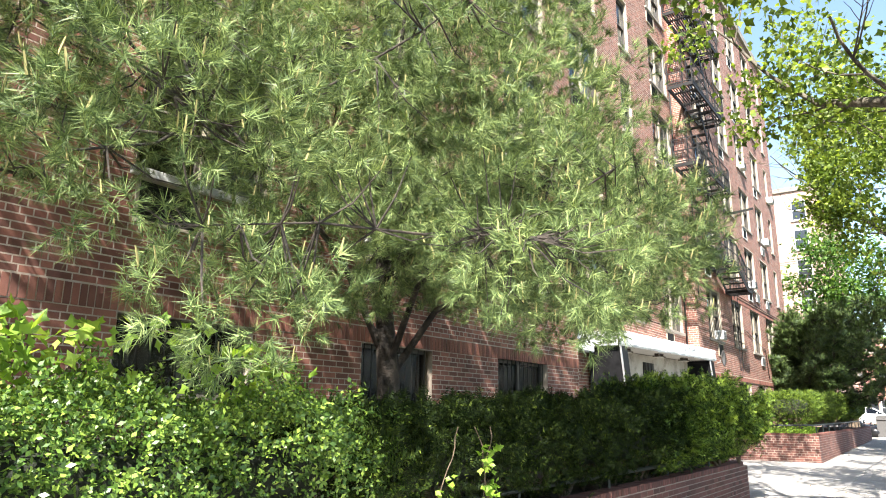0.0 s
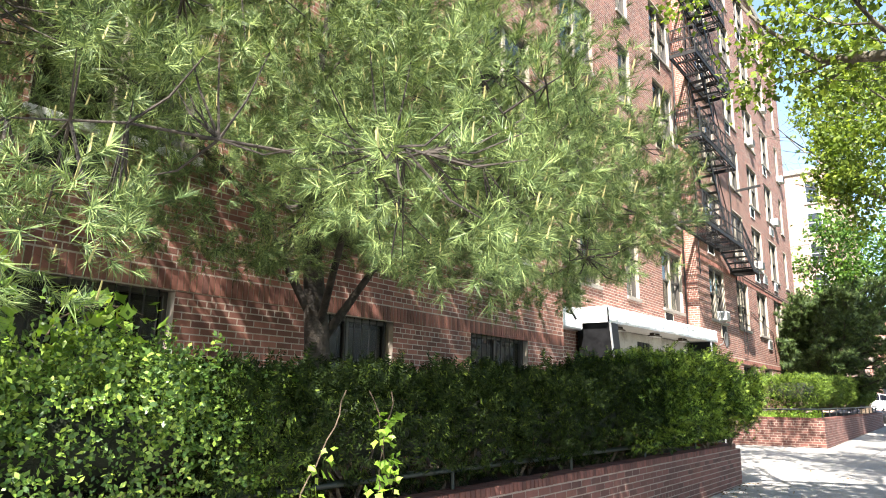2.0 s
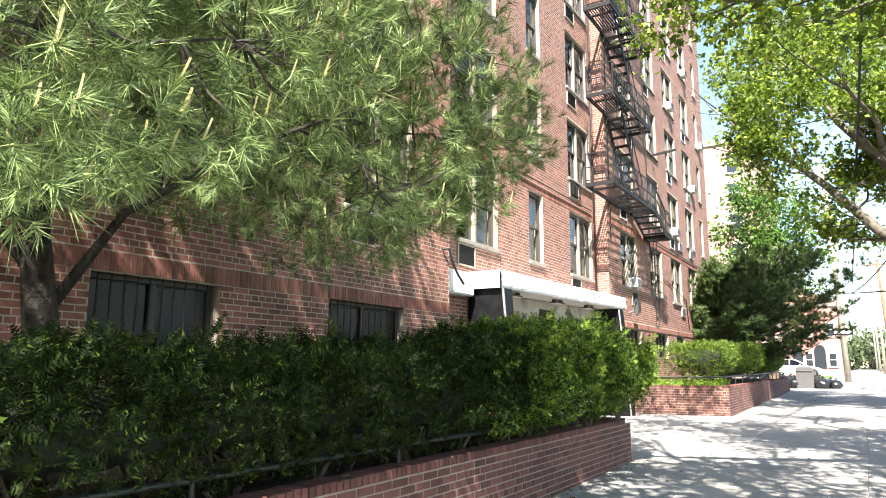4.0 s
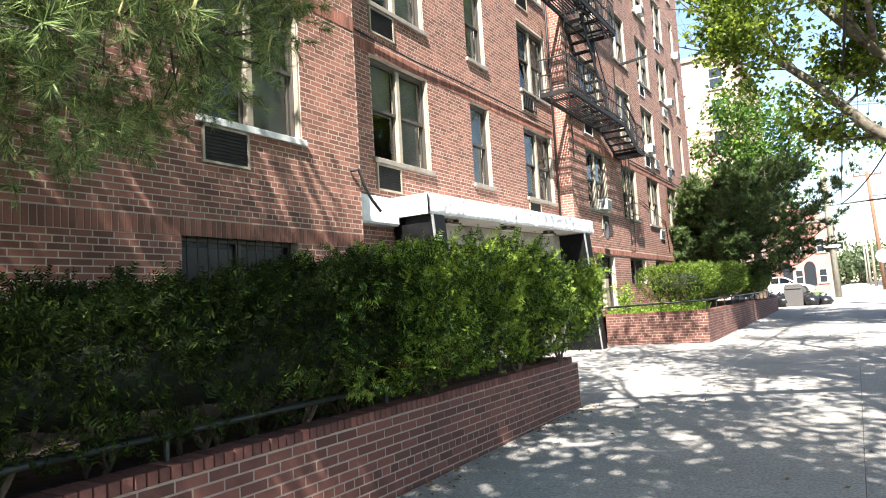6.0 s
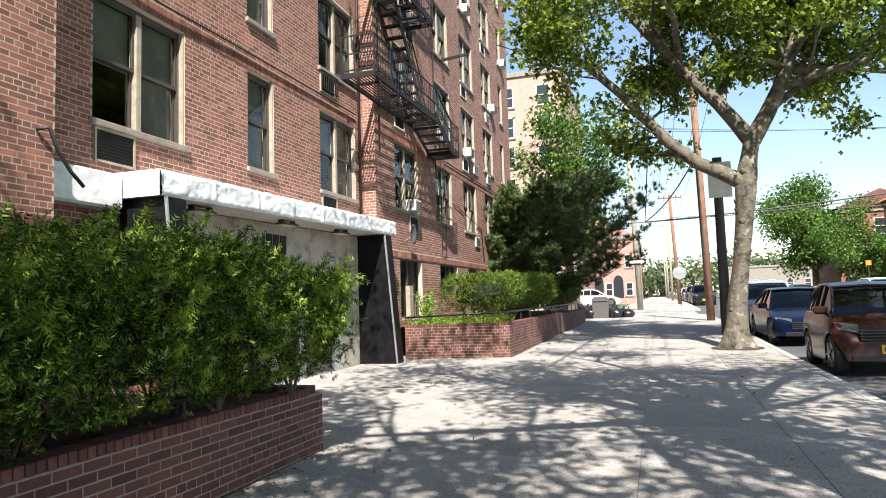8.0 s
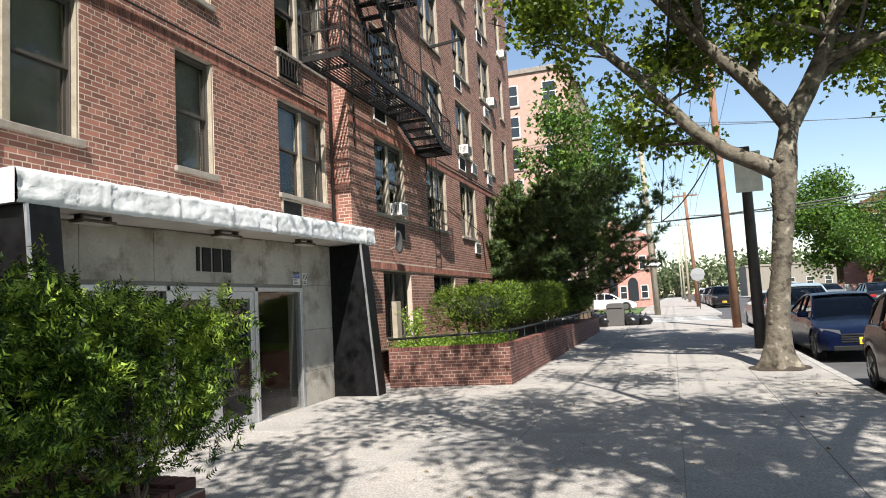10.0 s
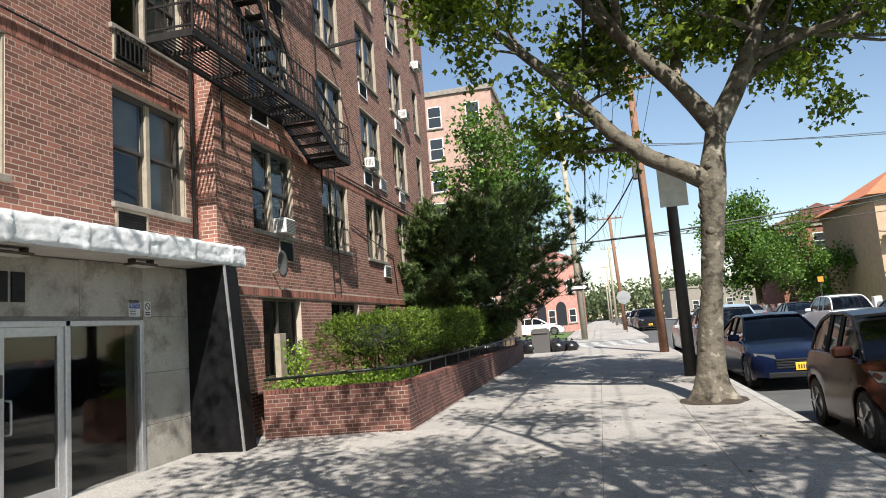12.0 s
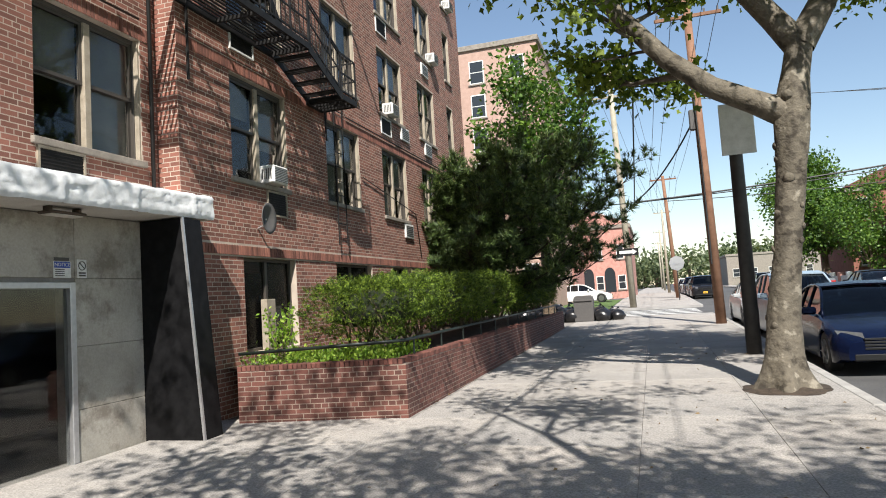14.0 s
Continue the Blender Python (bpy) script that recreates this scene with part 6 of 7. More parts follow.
            for i in range(5):
                an = 2 * math.pi * i / 5
                beam(s2, (x1 + 0.01 * s_, y, R), (x1 + 0.01 * s_, y + R * 0.62 * math.cos(an), R + R * 0.62 * math.sin(an)), 0.05, 0.02)
            s2.ob("rim", RIM, wheel)
    yl = -0.5 * L
    hz = F["top"][2][1]
    s2 = Shape()
    for i in range(4):
        s2.slab(-W * 0.27, W * 0.27, yl - 0.012, yl + 0.06, hz - 0.28 + 0.05 * i, hz - 0.245 + 0.05 * i, 0.006)
    s2.ob("grille", GRILLE, e)
    Shape().slab(-W * 0.36, W * 0.36, yl - 0.01, yl + 0.1, 0.24, 0.36, 0.02).ob("bumper_intake", GRILLE, e)
    pl = Shape().slab(-0.155, 0.155, yl - 0.03, yl - 0.012, 0.38, 0.53, 0.004).ob("number_plate", PLATE, e, "amber number plate")
    for i in range(5):
        Shape().box(-0.11 + 0.045 * i, -0.085 + 0.045 * i, yl - 0.034, yl - 0.029, 0.41, 0.49).ob("bar", BROWNFRAME, pl)
    return e


def road(x, y):
    return (x, y, gz(y) - 0.14)


car("small", "brown", road(4.93, 18.9), "small brown two-seat car with black roof parked at the kerb")
car("sedan", "navy", road(4.98, 26.0), "dark blue sedan parked at the kerb beside the tree")
car("suv", "pale", road(5.0, 31.6), "pale blue car parked behind the sedan")
car("sedan", "silver", road(4.95, 37.0), "silver car parked near the corner")
car("suv", "black", road(4.95, 66.5), "black off-road car parked beyond the side street")
for i, (c, f) in enumerate((("grey", "sedan"), ("navy", "suv"), ("silver", "sedan"), ("black", "sedan"), ("white", "suv"), ("grey", "suv"), ("red", "sedan"))):
    car(f, c, road(4.95, 72.3 + 5.9 * i), "%s car in the far row of parked cars" % c)
for i, (c, f, y) in enumerate((("navy", "sedan", 35.5), ("white", "suv", 43.0), ("black", "sedan", 49.5), ("grey", "sedan", 62.0), ("white", "sedan", 69.0), ("silver", "suv", 76.0), ("black", "suv", 84.0))):
    car(f, c, road(11.6, y), "%s car parked across the street" % c, 1)
wc = car("sedan", "white", (-3.6, 57.0, gz(57)), "white car parked beyond the corner lawn")
wc.matrix_basis = pose(-4.2, 66.0, gz(66), 0, 0, 90)

# ---- poles, wires, signs ----
def pole(name, label, base, top, r0, r1, mat, arms=()):
    e = thing(name, label, "pole", base)
    b, t = Vector(base), Vector(top)
    d = t - b
    Shape().tube([(0, 0, -0.2), tuple(d * 0.5), tuple(d)], [r0, (r0 + r1) / 2, r1], 14).ob("shaft", mat, e, smooth=True)
    for h, half in arms:
        q = d * (h / d.z)
        beam(Shape(), q + Vector((-half, 0, 0)), q + Vector((half, 0, 0)), 0.09, 0.11).ob("cross_arm", mat, e)
        for i in (-0.9, -0.5, 0.5, 0.9):
            Shape().tube([tuple(q + Vector((half * i, 0, 0.05))), tuple(q + Vector((half * i, 0, 0.2)))], 0.035, 7).ob("insulator", PLASTICGREY, e)
    return e


brown = pole("utility_pole", "brown wooden utility pole at the kerb", (3.42, 35.6, gz(35.6)), (3.2, 35.6, 11.5), 0.17, 0.13, POLEWOOD, ((10.6, 1.1),))
Shape().slab(-0.45, -0.27, -0.15, 0.1, 6.6, 7.3, 0.03).ob("cable_box", PLASTICGREY, brown, "grey cable box")
Shape().tube([(-0.15, -0.17, 2.0), (-0.18, -0.17, 5.5), (-0.26, -0.18, 8.0)], 0.03, 7).ob("conduit", CABLE, brown)
pole("utility_pole", "weathered grey utility pole beyond the side street", (0.15, 52.2, gz(52)), (-0.2, 52.2, 15.0), 0.20, 0.15, POLEGREY, ((14.3, 1.2), (12.6, 1.2)))
pole("utility_pole", "dark wooden utility pole down the street", (3.1, 66.0, gz(66)), (2.7, 66.0, 10.0), 0.17, 0.12, POLEWOOD, ((9.2, 1.0),))
for y in (96, 128, 160):
    pole("utility_pole", "distant utility pole along the street", (3.1, y, gz(70)), (3.0, y, 10.5), 0.17, 0.12, POLEGREY, ((9.6, 1.0),))
post = thing("sign_post", "dark steel post with large blank white sign seen from behind", "sign", (3.2, 26.3, gz(26.3)))
Shape().tube([(0, 0, -0.1), (0, 0, 4.0), (0, 0, 5.1)], [0.15, 0.13, 0.12], 14).ob("post", STEELPAINT, post, smooth=True)
Shape().slab(-0.28, 0.38, -0.17, -0.14, 4.08, 5.15, 0.01).ob("sign_plate", WHITE, post, "blank white sign plate")
Shape().slab(-0.12, 0.14, -0.14, 0.05, 5.0, 5.3, 0.02).ob("clamp", STEELPAINT, post)
stop = thing("stop_sign", "pale back of an octagonal stop sign on a post", "sign", (3.0, 60.5, gz(60.5)))
Shape().tube([(0, 0, 0), (0, 0, 2.9)], 0.035, 8).ob("post", STEELPAINT, stop)
s = Shape().tube([(0, -0.05, 2.55), (0, -0.02, 2.55)], [0.52, 0.52], 8)
s.ob("sign_plate", ALU, stop, "octagonal bare metal plate")
oneway = thing("direction_sign", "black and white arrow street sign on the pole", "sign", (0.1, 52.1, 3.4))
Shape().slab(-0.62, 0.58, -0.12, -0.09, 0, 0.42, 0.01).ob("plate", GRILLE, oneway)
s = Shape().box(-0.5, 0.25, -0.126, -0.121, 0.12, 0.30)
s.add([(0.25, -0.125, 0.05), (0.5, -0.125, 0.21), (0.25, -0.125, 0.37)], [(0, 1, 2)])
s.ob("arrow", WHITE, oneway, "white arrow")
warn = thing("warning_sign", "small orange diamond sign across the street", "sign", (13.2, 50.0, gz(50)))
Shape().tube([(0, 0, 0), (0, 0, 2.6)], 0.03, 7).ob("post", STEELPAINT, warn)
ORANGE = plain("sign orange", (0.8, 0.22, 0.02), 0.5)
Shape().tube([(0, -0.05, 2.5), (0, -0.03, 2.5)], [0.2, 0.2], 4).ob("plate", ORANGE, warn)


def wire(a, b, sag, r=0.012, n=14):
    a, b = Vector(a), Vector(b)
    pts = [a.lerp(b, i / n) - Vector((0, 0, 4 * sag * (i / n) * (1 - i / n))) for i in range(n + 1)]
    return tagged(Shape().tube(pts, r, 5).ob("overhead_wire", CABLE), "black overhead wire between the poles", "wire", "overhead wires")


for dx in (-1.0, -0.5, 0.5, 1.0):
    wire((3.2 + dx, 35.6, 11.0), (2.7 + dx, 66.0, 9.5), 0.5)
    wire((3.2 + dx, 35.6, 11.0), (3.6 + dx, -6.0, 10.2), 0.7)
    wire((2.7 + dx, 66.0, 9.5), (3.0 + dx, 96, 10.2), 0.5)
for dx in (-1.1, -0.6, 0.6, 1.1):
    wire((-0.2 + dx, 52.2, 14.5), (2.9 + dx * 0.6, 96.0, 10.2), 0.9)
    wire((-0.2 + dx, 52.2, 12.8), (-30, 53.5 + dx, 12.5), 0.6)
    wire((-0.2 + dx, 52.2, 12.8), (45, 55 + dx, 12.0), 1.2)
wire((3.2, 35.5, 7.3), (0.9, 38.8, 4.9), 0.35, 0.03)
wire((0.9, 38.8, 4.9), (1.35, 24.0, 6.6), 0.15, 0.022)
wire((1.35, 24.0, 6.6), (1.9, 9.0, 9.3), 0.3, 0.03)
wire((0.9, 38.8, 4.9), (30.0, 41.0, 8.4), 0.6, 0.035)
wire((0.9, 38.8, 4.89), (30.0, 42.0, 8.0), 0.6, 0.02)
wire((0.9, 38.8, 4.9), (-4.8, 34.9, 5.3), 0.25, 0.02)
wire((2.7, 66.0, 8.0), (40.0, 60.0, 9.0), 0.8, 0.03)

# ---- rubbish by the corner ----
binr = thing("rubbish_bin", "upright grey plastic bin panel among rubbish bags", "bin", (-1.55, 40.6, gz(40.6)))
s = Shape()
pr = [(-0.40, 0), (0.40, 0), (0.42, 0.9), (0.38, 1.05), (0.28, 1.1), (-0.28, 1.1), (-0.38, 1.05), (-0.42, 0.9)]
s.add([(x, y, z) for y in (-0.25, 0.25) for x, z in pr], [tuple(range(8)), tuple(range(15, 7, -1))] + [(i, (i + 1) % 8, 8 + (i + 1) % 8, 8 + i) for i in range(8)])
s.ob("bin_body", PLASTICGREY, binr, bevel=0.02)
Shape().slab(-0.36, 0.36, -0.30, -0.25, 0.86, 0.92, 0.01).ob("handle", PLASTICGREY, binr)
rb = random.Random(4)
for x, y, q in ((-2.6, 40.9, 0.5), (-3.0, 41.4, 0.62), (-2.3, 41.3, 0.48), (-2.75, 40.5, 0.4), (-0.8, 40.6, 0.4), (-0.45, 41.0, 0.36), (-0.95, 41.2, 0.45), (-3.4, 40.9, 0.5), (-3.8, 41.3, 0.6), (-2.1, 40.7, 0.42), (-3.1, 40.5, 0.45), (-4.2, 41.0, 0.5), (-0.2, 40.8, 0.34)):
    bag = thing("rubbish_bag", "tied shiny black rubbish bag on the pavement", "bag", (x, y, gz(y)), "rubbish bags")
    s = Shape()
    n, m = 14, 9
    sd = rb.uniform(0, 50)
    for i in range(m + 1):
        t = i / m
        rr_ = q * (math.sin(math.pi * min(1, t * 0.86 + 0.14)) ** 0.6) * (0.25 if i == m else 1)
        for k in range(n):
            a = 2 * math.pi * k / n
            w = rr_ * (1 + 0.22 * noise.noise(Vector((math.cos(a) * 2, math.sin(a) * 2, t * 3 + sd))))
            s.v.append((w * math.cos(a), w * math.sin(a), t * q * 1.35))
    s.f = [(i * n + k, i * n + (k + 1) % n, (i + 1) * n + (k + 1) % n, (i + 1) * n + k) for i in range(m) for k in range(n)] + [tuple(range(n))[::-1]]
    s.m = [0] * len(s.f)
    s.ob("sack", BAGBLACK, bag, smooth=True)
    Shape().tube([(0, 0, q * 1.3), (0.02, 0, q * 1.42), (0.06, 0.02, q * 1.5)], [0.05, 0.03, 0.07], 7).ob("knot", BAGBLACK, bag)

# bare soil round the street tree
s = Shape()
for k in range(28):
    a_ = 2 * math.pi * k / 28
    q = 0.62 + 0.16 * noise.noise(Vector((math.cos(a_) * 1.6, math.sin(a_) * 1.6, 3.3)))
    s.v += [(3.0 + q * math.cos(a_), 21.8 + q * 0.95 * math.sin(a_), gz(21.8 + q * math.sin(a_)) + 0.004), (3.0 + 0.5 * q * math.cos(a_), 21.8 + 0.5 * q * math.sin(a_), gz(21.8) + 0.05)]
s.f = [(2 * k, (2 * k + 2) % 56, (2 * k + 3) % 56, 2 * k + 1) for k in range(28)] + [tuple(2 * k + 1 for k in range(28))]
s.m = [0] * len(s.f)
tagged(s.ob("tree_pit", SOIL, smooth=True), "bare soil mound round the street tree", "ground", kind="structure")

# ---- houses beyond ----
def house(name, label, x0, x1, y0, y1, h, mat, cols, floors, z_first=1.2, wh=1.6, ww=1.2, side=None, roof_mat=None):
    e = thing(name, label, "building", (x0, y0, gz(y0)))
    w, d = x1 - x0, y1 - y0
    Shape().box(0, w, 0, d, -0.5, h).ob("wall", mat, e)
    Shape().slab(-0.15, w + 0.15, -0.15, d + 0.15, h + 0.002, h + 0.4, 0.03).ob("roof", roof_mat or LIMESTONE, e)
    rise = (h - z_first) / floors
    for f_ in range(floors):
        for c_ in range(cols):
            x = w * (c_ + 0.5) / cols
            z = z_first + rise * f_
            fr = Shape().slab(x - ww / 2, x + ww / 2, -0.03, 0.02, z, z + wh, 0.01).ob("window", WHITE, e)
            Shape().box(x - ww / 2 + 0.08, x + ww / 2 - 0.08, -0.036, -0.031, z + 0.08, z + wh / 2 - 0.03).ob("pane", DARKPANE, fr)
            Shape().box(x - ww / 2 + 0.08, x + ww / 2 - 0.08, -0.036, -0.031, z + wh / 2 + 0.03, z + wh - 0.08).ob("pane", DARKPANE, fr)
            Shape().slab(x - ww / 2 - 0.1, x + ww / 2 + 0.1, -0.10, 0.0, z - 0.12, z - 0.002, 0.01).ob("sill", LIMESTONE, e)
    return e


DARKPANE = plain("dark far window pane", (0.03, 0.035, 0.04), 0.08)
house("apartment_house", "tall tan brick apartment house beyond the side street", -26, -5.2, 58, 74, 19.0, TANBRICK, 7, 7, 1.5, 1.7, 1.1)
church = house("brick_church", "pink-red brick hall with arched windows", -9.5, -0.6, 84, 100, 7.2, PINKSTONE, 4, 2, 0.8, 1.5, 0.8)
Shape().add([(0, 0, 7.62), (8.9, 0, 7.62), (4.45, 0, 9.6), (0, 16, 7.62), (8.9, 16, 7.62), (4.45, 16, 9.6)], [(0, 1, 2), (5, 4, 3), (0, 2, 5, 3), (2, 1, 4, 5), (0, 3, 4, 1)]).ob("gable_roof", PINKSTONE, church)
for x in (2.2, 4.4, 6.6):
    s = Shape()
    arc = [(x + 0.55 * math.cos(a), 0, 2.4 + 0.75 * math.sin(a)) for a in (math.pi * i / 10 for i in range(11))]
    pts = [(x - 0.55, 0, 0.6)] + arc[::-1] + [(x + 0.55, 0, 0.6)]
    s.add([(p[0], -0.06, p[2]) for p in pts] + [(p[0], -0.02, p[2]) for p in pts], [tuple(range(len(pts)))] + [(i, (i + 1) % len(pts), len(pts) + (i + 1) % len(pts), len(pts) + i) for i in range(len(pts))])
    s.ob("arched_window", DARKPANE, church)
tower = house("shop_house", "small red and white house behind the corner lawn", -8.2, -5.0, 70, 78, 4.2, PINKSTONE, 2, 1, 0.8, 1.8, 1.0)
brick_home = house("brick_house", "red brick row house with white windows across the street", 18.4, 26.0, 79, 91, 8.2, BRICK, 3, 3, 1.6, 1.6, 1.3)
Shape().add([(-0.3, -0.3, 8.62), (7.9, -0.3, 8.62), (3.8, -0.3, 10.4), (-0.3, 12.3, 8.62), (7.9, 12.3, 8.62), (3.8, 12.3, 10.4)], [(0, 1, 2), (5, 4, 3), (0, 2, 5, 3), (2, 1, 4, 5), (0, 3, 4, 1)]).ob("gable_roof", BRICK_LOW, brick_home, "dark brown gable roof")
tan_home = house("tan_house", "tan rendered house with orange tiled roof and white balconies", 21.6, 33.4, 64, 76, 8.2, TANRENDER, 4, 3, 1.3, 1.6, 1.2)
Shape().add([(-0.7, -0.7, 8.61), (12.5, -0.7, 8.61), (12.5, 12.7, 8.61), (-0.7, 12.7, 8.61), (3.6, 5.0, 11.4), (8.2, 5.0, 11.4)], [(0, 1, 5, 4), (1, 2, 5), (2, 3, 4, 5), (3, 0, 4), (3, 2, 1, 0)]).ob("hip_roof", ROOFTILE, tan_home, "orange clay tile roof")
for zb_ in (3.2, 5.6):
    bal = Shape().slab(0.2, 3.2, -1.1, -0.005, zb_ - 0.15, zb_, 0.02).ob("balcony", TANRENDER, tan_home)
    Shape().slab(0.2, 3.2, -1.08, -1.0, zb_ + 0.85, zb_ + 0.93, 0.01).ob("balcony_rail", WHITE, bal)
    for i in range(16):
        Shape().slab(0.25 + 0.19 * i, 0.33 + 0.19 * i, -1.07, -1.01, zb_, zb_ + 0.85, 0.01).ob("baluster", WHITE, bal)
house("brick_house", "low pale houses far down the street", 15.0, 40.0, 150, 165, 5.5, LIMESTONE, 8, 1, 1.5)
house("brick_house", "low brown houses far down the street", -60.0, -6.0, 130, 150, 6.5, PINKSTONE, 10, 2, 1.2)
fence = thing("white_fence", "white panel fence on a brick base across the street", "fence", (16.2, 30.0, gz(30)))
for i in range(22):
    Shape().slab(-0.2, 0.2, 2.6 * i, 2.6 * i + 0.4, -0.2, 1.55, 0.03).ob("post", PINKSTONE if i % 2 else WHITE, fence)
    Shape().slab(-0.06, 0.06, 2.6 * i + 0.4, 2.6 * i + 2.6, 0.0, 1.25, 0.01).ob("panel", WHITE, fence)


# ---- bricks and slabs ----
def courses(u0, u1, z0, z1, holes, seed, start=0):
    """Bricks of a wall in common bond with a header course every sixth: u0, u1, z0, z1 of each."""
    r = random.Random(seed)
    out, c = [], start
    z = z0
    while z < z1 - 0.03:
        header = c % 6 == 5
        step = 0.1065 if header else 0.2130
        u = u0 - (step / 2 if c % 2 else 0.0)
        top = min(z + 0.0575, z1)
        cuts = sorted((h[0], h[1]) for h in holes if h[2] < top - 0.012 and h[3] > z + 0.012)
        while u < u1:
            spans = [(max(u, u0), min(u + step - 0.0105, u1))]
            for a, b in cuts:
                spans = [q for p, t in spans for q in ((p, min(t, a)), (max(p, b), t)) if q[1] - q[0] > 0.02]
            for p, t in spans:
                if t - p > 0.02:
                    out.append((p, t, z + r.uniform(-0.001, 0.001), top))
            u += step
        z += 0.068
        c += 1
    return out


def laid(bricks, origin, along, out, depth=0.007, seed=1):
    """Corner points and faces of all bricks in one array; each a five-sided block proud of the mortar."""
    b = np.array(bricks)
    n = len(b)
    r = np.random.RandomState(seed)
    o, a, nn = np.array(origin, float), np.array(along, float), np.array(out, float)
    jit = r.uniform(-0.0003, 0.0003, (n, 1))
    c = 0.0012
    v = np.zeros((n, 8, 3))
    for i, (ui, zi, d) in enumerate(((0, 2, 0), (1, 2, 0), (1, 3, 0), (0, 3, 0), (0, 2, 1), (1, 2, 1), (1, 3, 1), (0, 3, 1))):
        u = b[:, ui:ui + 1] + (c if ui == 0 else -c) * d
        z = b[:, zi:zi + 1] + (c if zi == 2 else -c) * d
        w = (-depth if d == 0 else 0.0) + jit * d
        v[:, i] = o + u * a + np.concatenate([0 * z, 0 * z, z], 1) + w * nn
    f = np.array([(4, 5, 6, 7), (0, 1, 5, 4), (1, 2, 6, 5), (2, 3, 7, 6), (3, 0, 4, 7)])
    if np.dot(np.cross(a, (0, 0, 1)), nn) < 0:
        f = f[:, ::-1]
    return v.reshape(-1, 3), (f[None] + (np.arange(n) * 8)[:, None, None]).reshape(-1, 4)


def brickwork(parent, bricks, origin, along, out, mat, piece_mat, pick=None, seed=1):
    """Bricks inside the stretch that pick names become parts; the rest are one joined part."""
    near = [q for q in bricks if pick and pick(q)][:300]
    chosen = set(near)
    rest = [q for q in bricks if q not in chosen]
    if rest:
        v, f = laid(rest, origin, along, out, seed=seed)
        high = np.repeat(np.array([q[2] > 8.0 for q in rest]), 5)
        f = f[~high | (np.arange(len(f)) % 5 == 0)]       # high courses keep their outer faces only
        o = big_mesh("brickwork", v, f, mat, parent, quads=True)
        o["kind"] = "stuff"
    shapes = {}
    r = random.Random(seed)
    for u0, u1, z0, z1 in near:
        key = (round(u1 - u0, 3), round(z1 - z0, 3))
        if key not in shapes:
            v, f = laid([(0, key[0], 0, key[1])], (0, 0, 0), along, out)
            shapes[key] = big_mesh("brick", v, f, piece_mat, parent, quads=True)
            p = shapes[key]
        else:
            p = new("brick", shapes[key].data)
            p.parent = parent
        p.location = Vector(origin) + Vector(along) * u0 + Vector((0, 0, z0)) + Vector(out) * r.uniform(-0.0003, 0.0006)


X, Y = (1, 0, 0), (0, 1, 0)
BAND0, BAND1 = 2.50, 2.66
belt = [(-20, 60, BAND0, BAND1), (-20, 60, 5.50, 5.64)]
low_left = [(-20, 60, 2.24, 2.38), (-20, 60, 5.46, 5.60)]
brickwork(wall_left, courses(-14, 10.3, -0.3, TOP, holes_left + low_left, 3), (FRONT, 0, 0), Y, X, BRICK, BRICK_PIECE, None, 3)
brickwork(wall_recess, courses(10.3, 19.1, -0.3, TOP, holes_recess + [(-20, 60, 5.50, 5.64)], 4), (RECESS, 0, 0), Y, X, BRICK, BRICK_PIECE,
          lambda q: 15.4 < q[0] < 17.0 and 3.35 < q[2] < 5.4, 4)
brickwork(wall_right, courses(19.1, 34.8, -0.3, TOP, holes_right + belt, 5), (FRONT, 0, 0), Y, X, BRICK, BRICK_PIECE, None, 5)
brickwork(wall_right, courses(-0.37, -0.003, -0.3, TOP, [], 6, 1), (FRONT, 19.0988, 0), X, (0, -1, 0), BRICK, BRICK_PIECE, None, 6)


def rowlock(parent, y0, y1, z0, z1, x, proud, mat, seed):
    """A belt of upright headers."""
    out, u = [], y0
    while u < y1:
        out.append((u, min(u + 0.0585, y1), z0 + 0.004, z1 - 0.006))
        u += 0.069
    v, f = laid(out, (x + proud, 0, 0), Y, X, depth=0.012 + proud, seed=seed)
    o = big_mesh("belt_course", v, f, mat, parent, quads=True)
    o["kind"] = "stuff"


rowlock(wall_left, -14, 10.3, 2.21, 2.41, FRONT, 0.006, BRICK, 11)
rowlock(wall_left, -14, 10.3, 5.44, 5.63, FRONT, 0.008, BRICK, 12)
rowlock(wall_recess, 10.3, 19.1, 5.47, 5.67, RECESS, 0.008, BRICK, 13)
rowlock(wall_right, 19.1, 34.8, 5.47, 5.67, FRONT, 0.008, BRICK, 14)
rowlock(wall_right, 19.1, 34.8, BAND0, BAND1, FRONT, 0.02, BRICK, 15)

# planter walls, each with a cap of upright headers
brickwork(planter_near, courses(-13, P1_Y1, P1_TOP - 0.075 - 0.068 * 11, P1_TOP - 0.077, [], 21), (P1_X, 0, 0), Y, X, BRICK_LOW, BRICK_LOW_PIECE,
          lambda q: q[0] > 5.6, 21)
brickwork(planter_near, courses(-2.5, 0, P1_TOP - 0.075 - 0.068 * 11, P1_TOP - 0.077, [], 22, 1), (P1_X, P1_Y1, 0), X, Y, BRICK_LOW, BRICK_LOW_PIECE, None, 22)
d = Vector((P2B[0] - P2A[0], P2B[1] - P2A[1], 0))
L = d.length
d.normalize()
nrm = Vector((d.y, -d.x, 0))
brickwork(planter_far, courses(0, L, P2_TOP - 0.075 - 0.068 * 13, P2_TOP - 0.077, [], 23), (*P2A, 0), tuple(d), tuple(nrm), BRICK_LOW, BRICK_LOW_PIECE, lambda q: True, 23)
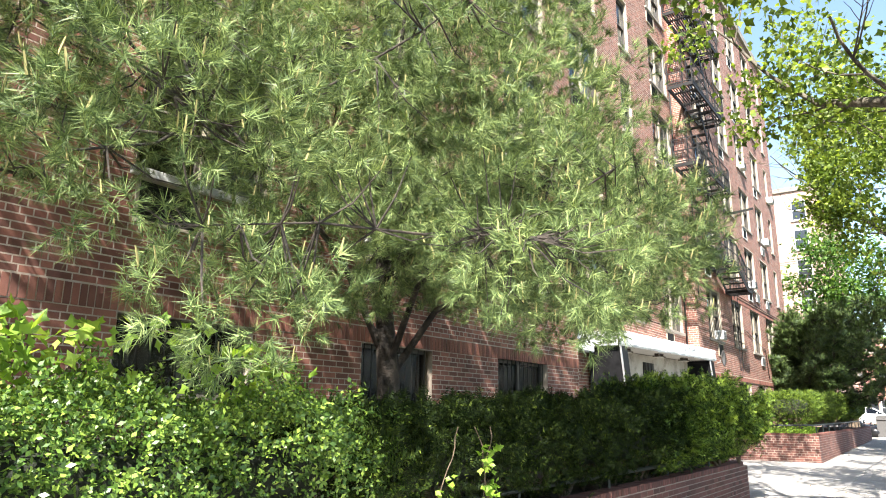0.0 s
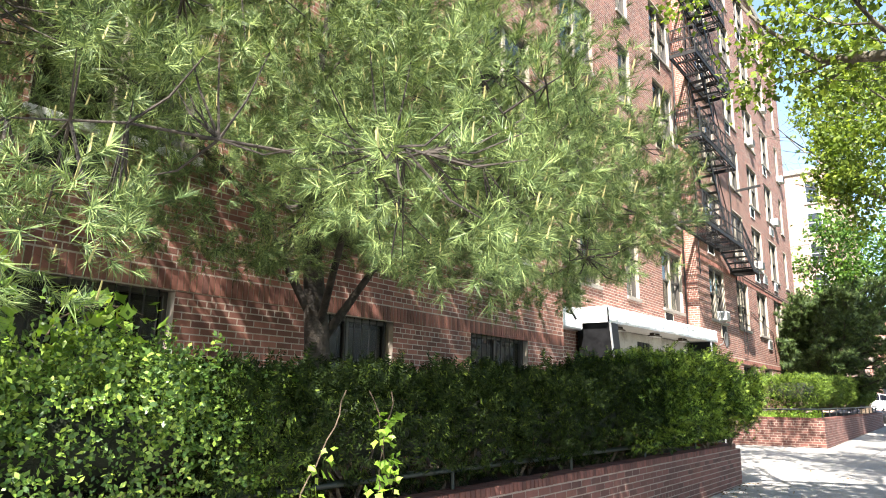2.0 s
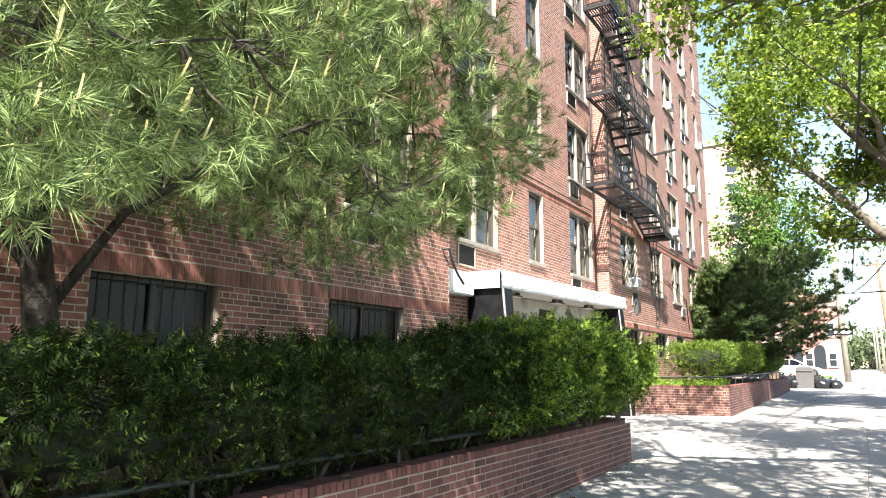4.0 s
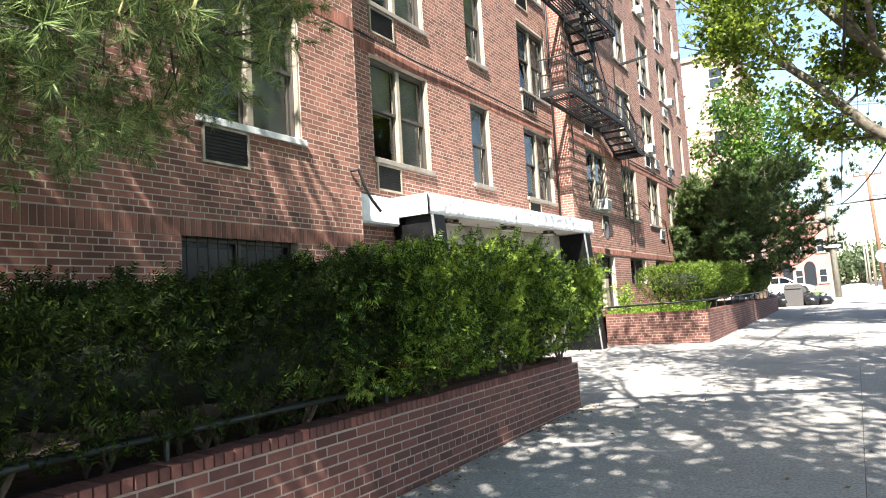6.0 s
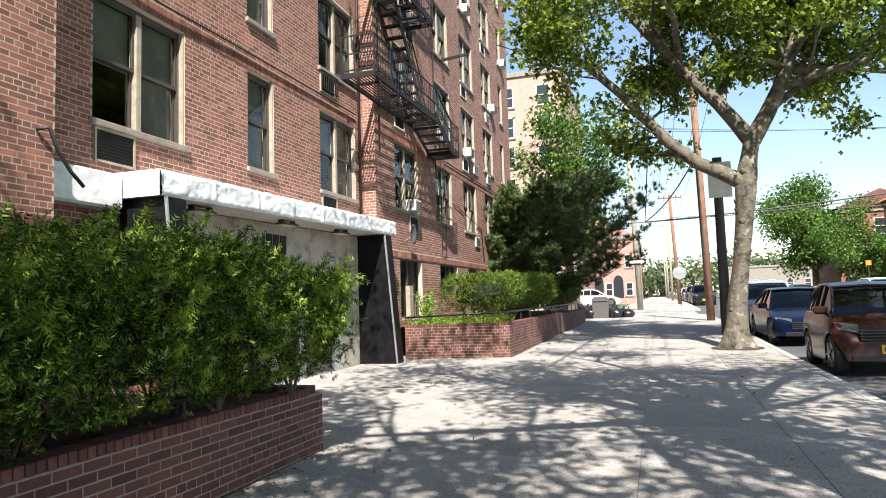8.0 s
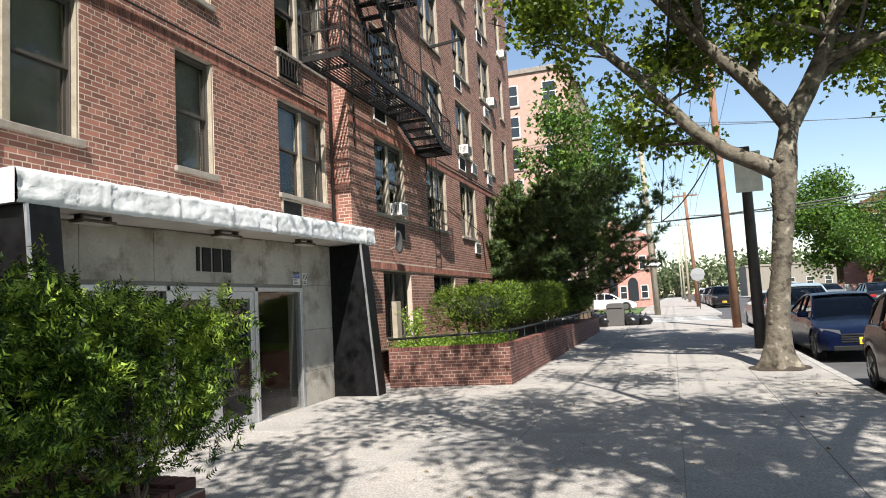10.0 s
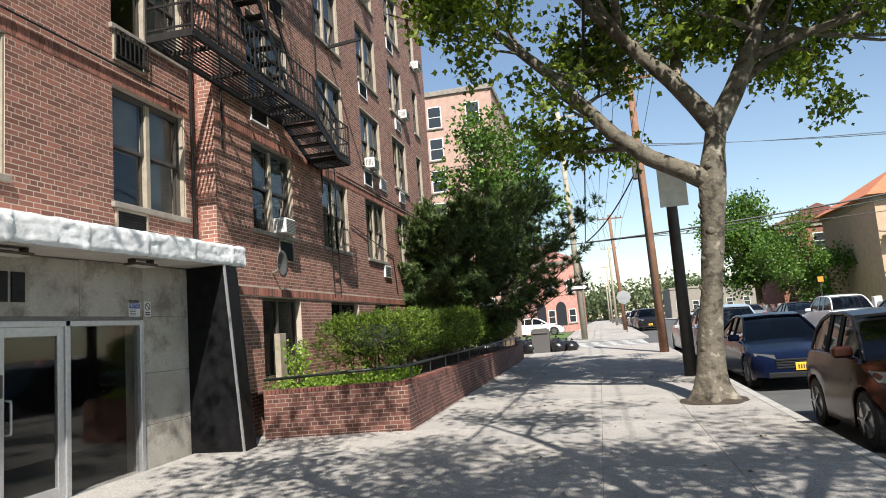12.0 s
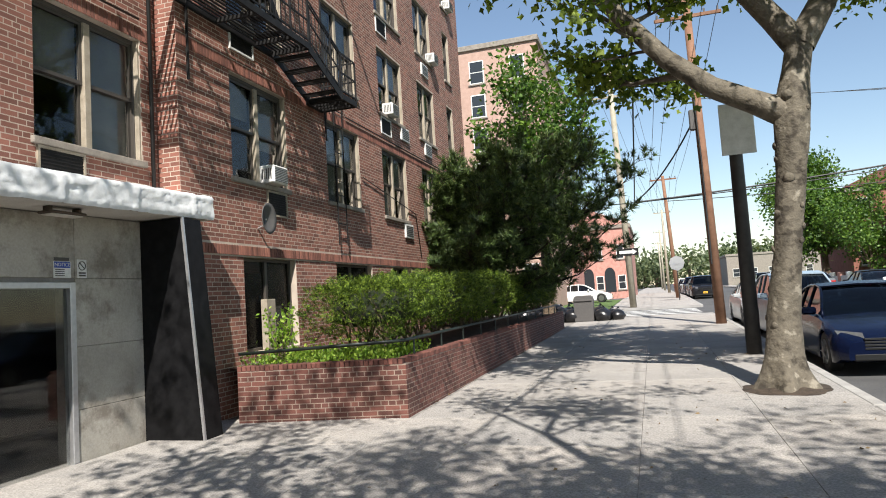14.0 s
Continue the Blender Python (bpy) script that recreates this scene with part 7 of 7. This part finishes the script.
brickwork(planter_far, courses(P2B[1], P2_Y1, P2_TOP - 0.075 - 0.068 * 13, P2_TOP - 0.077, [], 24, 1), (P2B[0], 0, 0), Y, X, BRICK_LOW, BRICK_LOW_PIECE, None, 24)


def cap(parent, a, b, inward, z, mat, seed):
    """Upright header bricks laid across the top of a planter wall."""
    r = random.Random(seed)
    a, b, w = Vector((*a, 0)), Vector((*b, 0)), Vector((*inward, 0))
    t = (b - a).normalized()
    n = int((b - a).length / 0.069)
    base = None
    for i in range(min(n, 300)):
        k = n - 1 - i
        p = a + t * (0.069 * k)
        if base is None:
            s = Shape()
            s.slab(0.0, 0.0595, -0.004, 0.20, -0.072, 0.0, 0.005)
            s.v = [tuple(t * x + w * y + Vector((0, 0, z_))) for x, y, z_ in s.v]
            o = s.ob("cap_brick", mat, parent)
            base = o
        else:
            o = new("cap_brick", base.data)
            o.parent = parent
        o.location = (p.x, p.y, z + r.uniform(-0.003, 0.002))


cap(planter_near, (P1_X, -9), (P1_X, P1_Y1 - 0.21), (-1, 0), P1_TOP, BRICK_LOW_PIECE, 31)
cap(planter_near, (-4.4, P1_Y1), (P1_X, P1_Y1), (0, -1), P1_TOP, BRICK_LOW_PIECE, 32)
cap(planter_far, P2A, P2B, (-nrm.x, -nrm.y), P2_TOP, BRICK_LOW_PIECE, 33)
cap(planter_far, (P2B[0], P2B[1] + 0.2), (P2B[0], P2_Y1), (-1, 0), P2_TOP, BRICK_LOW_PIECE, 34)

# pavement slabs
pav = bpy.data.objects["pavement"]
cols = [(-5.05, -1.9), (-1.9, -0.75), (-0.75, 1.1), (1.1, 2.45), (2.45, 3.72)]
rr = random.Random(77)
for i, (a, b) in enumerate(cols):
    ln = 1.52
    w = b - a
    s = Shape().slab(0.0018, w - 0.0018, 0.0018, ln - 0.0018, -0.10, 0.0, 0.003)
    s.v = [(x, y, z + 0.010 * y) for x, y, z in s.v]
    base = None
    y = -12.0
    while y < 42.0:
        if (i == 0 and not 10.7 < y < 19.5):
            y += ln
            continue
        if base is None:
            o = base = s.ob("slab", CONCRETE_SLAB, pav)
        else:
            o = new("slab", base.data)
            o.parent = pav
        o.location = (a, y, gz(y) + rr.uniform(-0.002, 0.001))
        y += ln
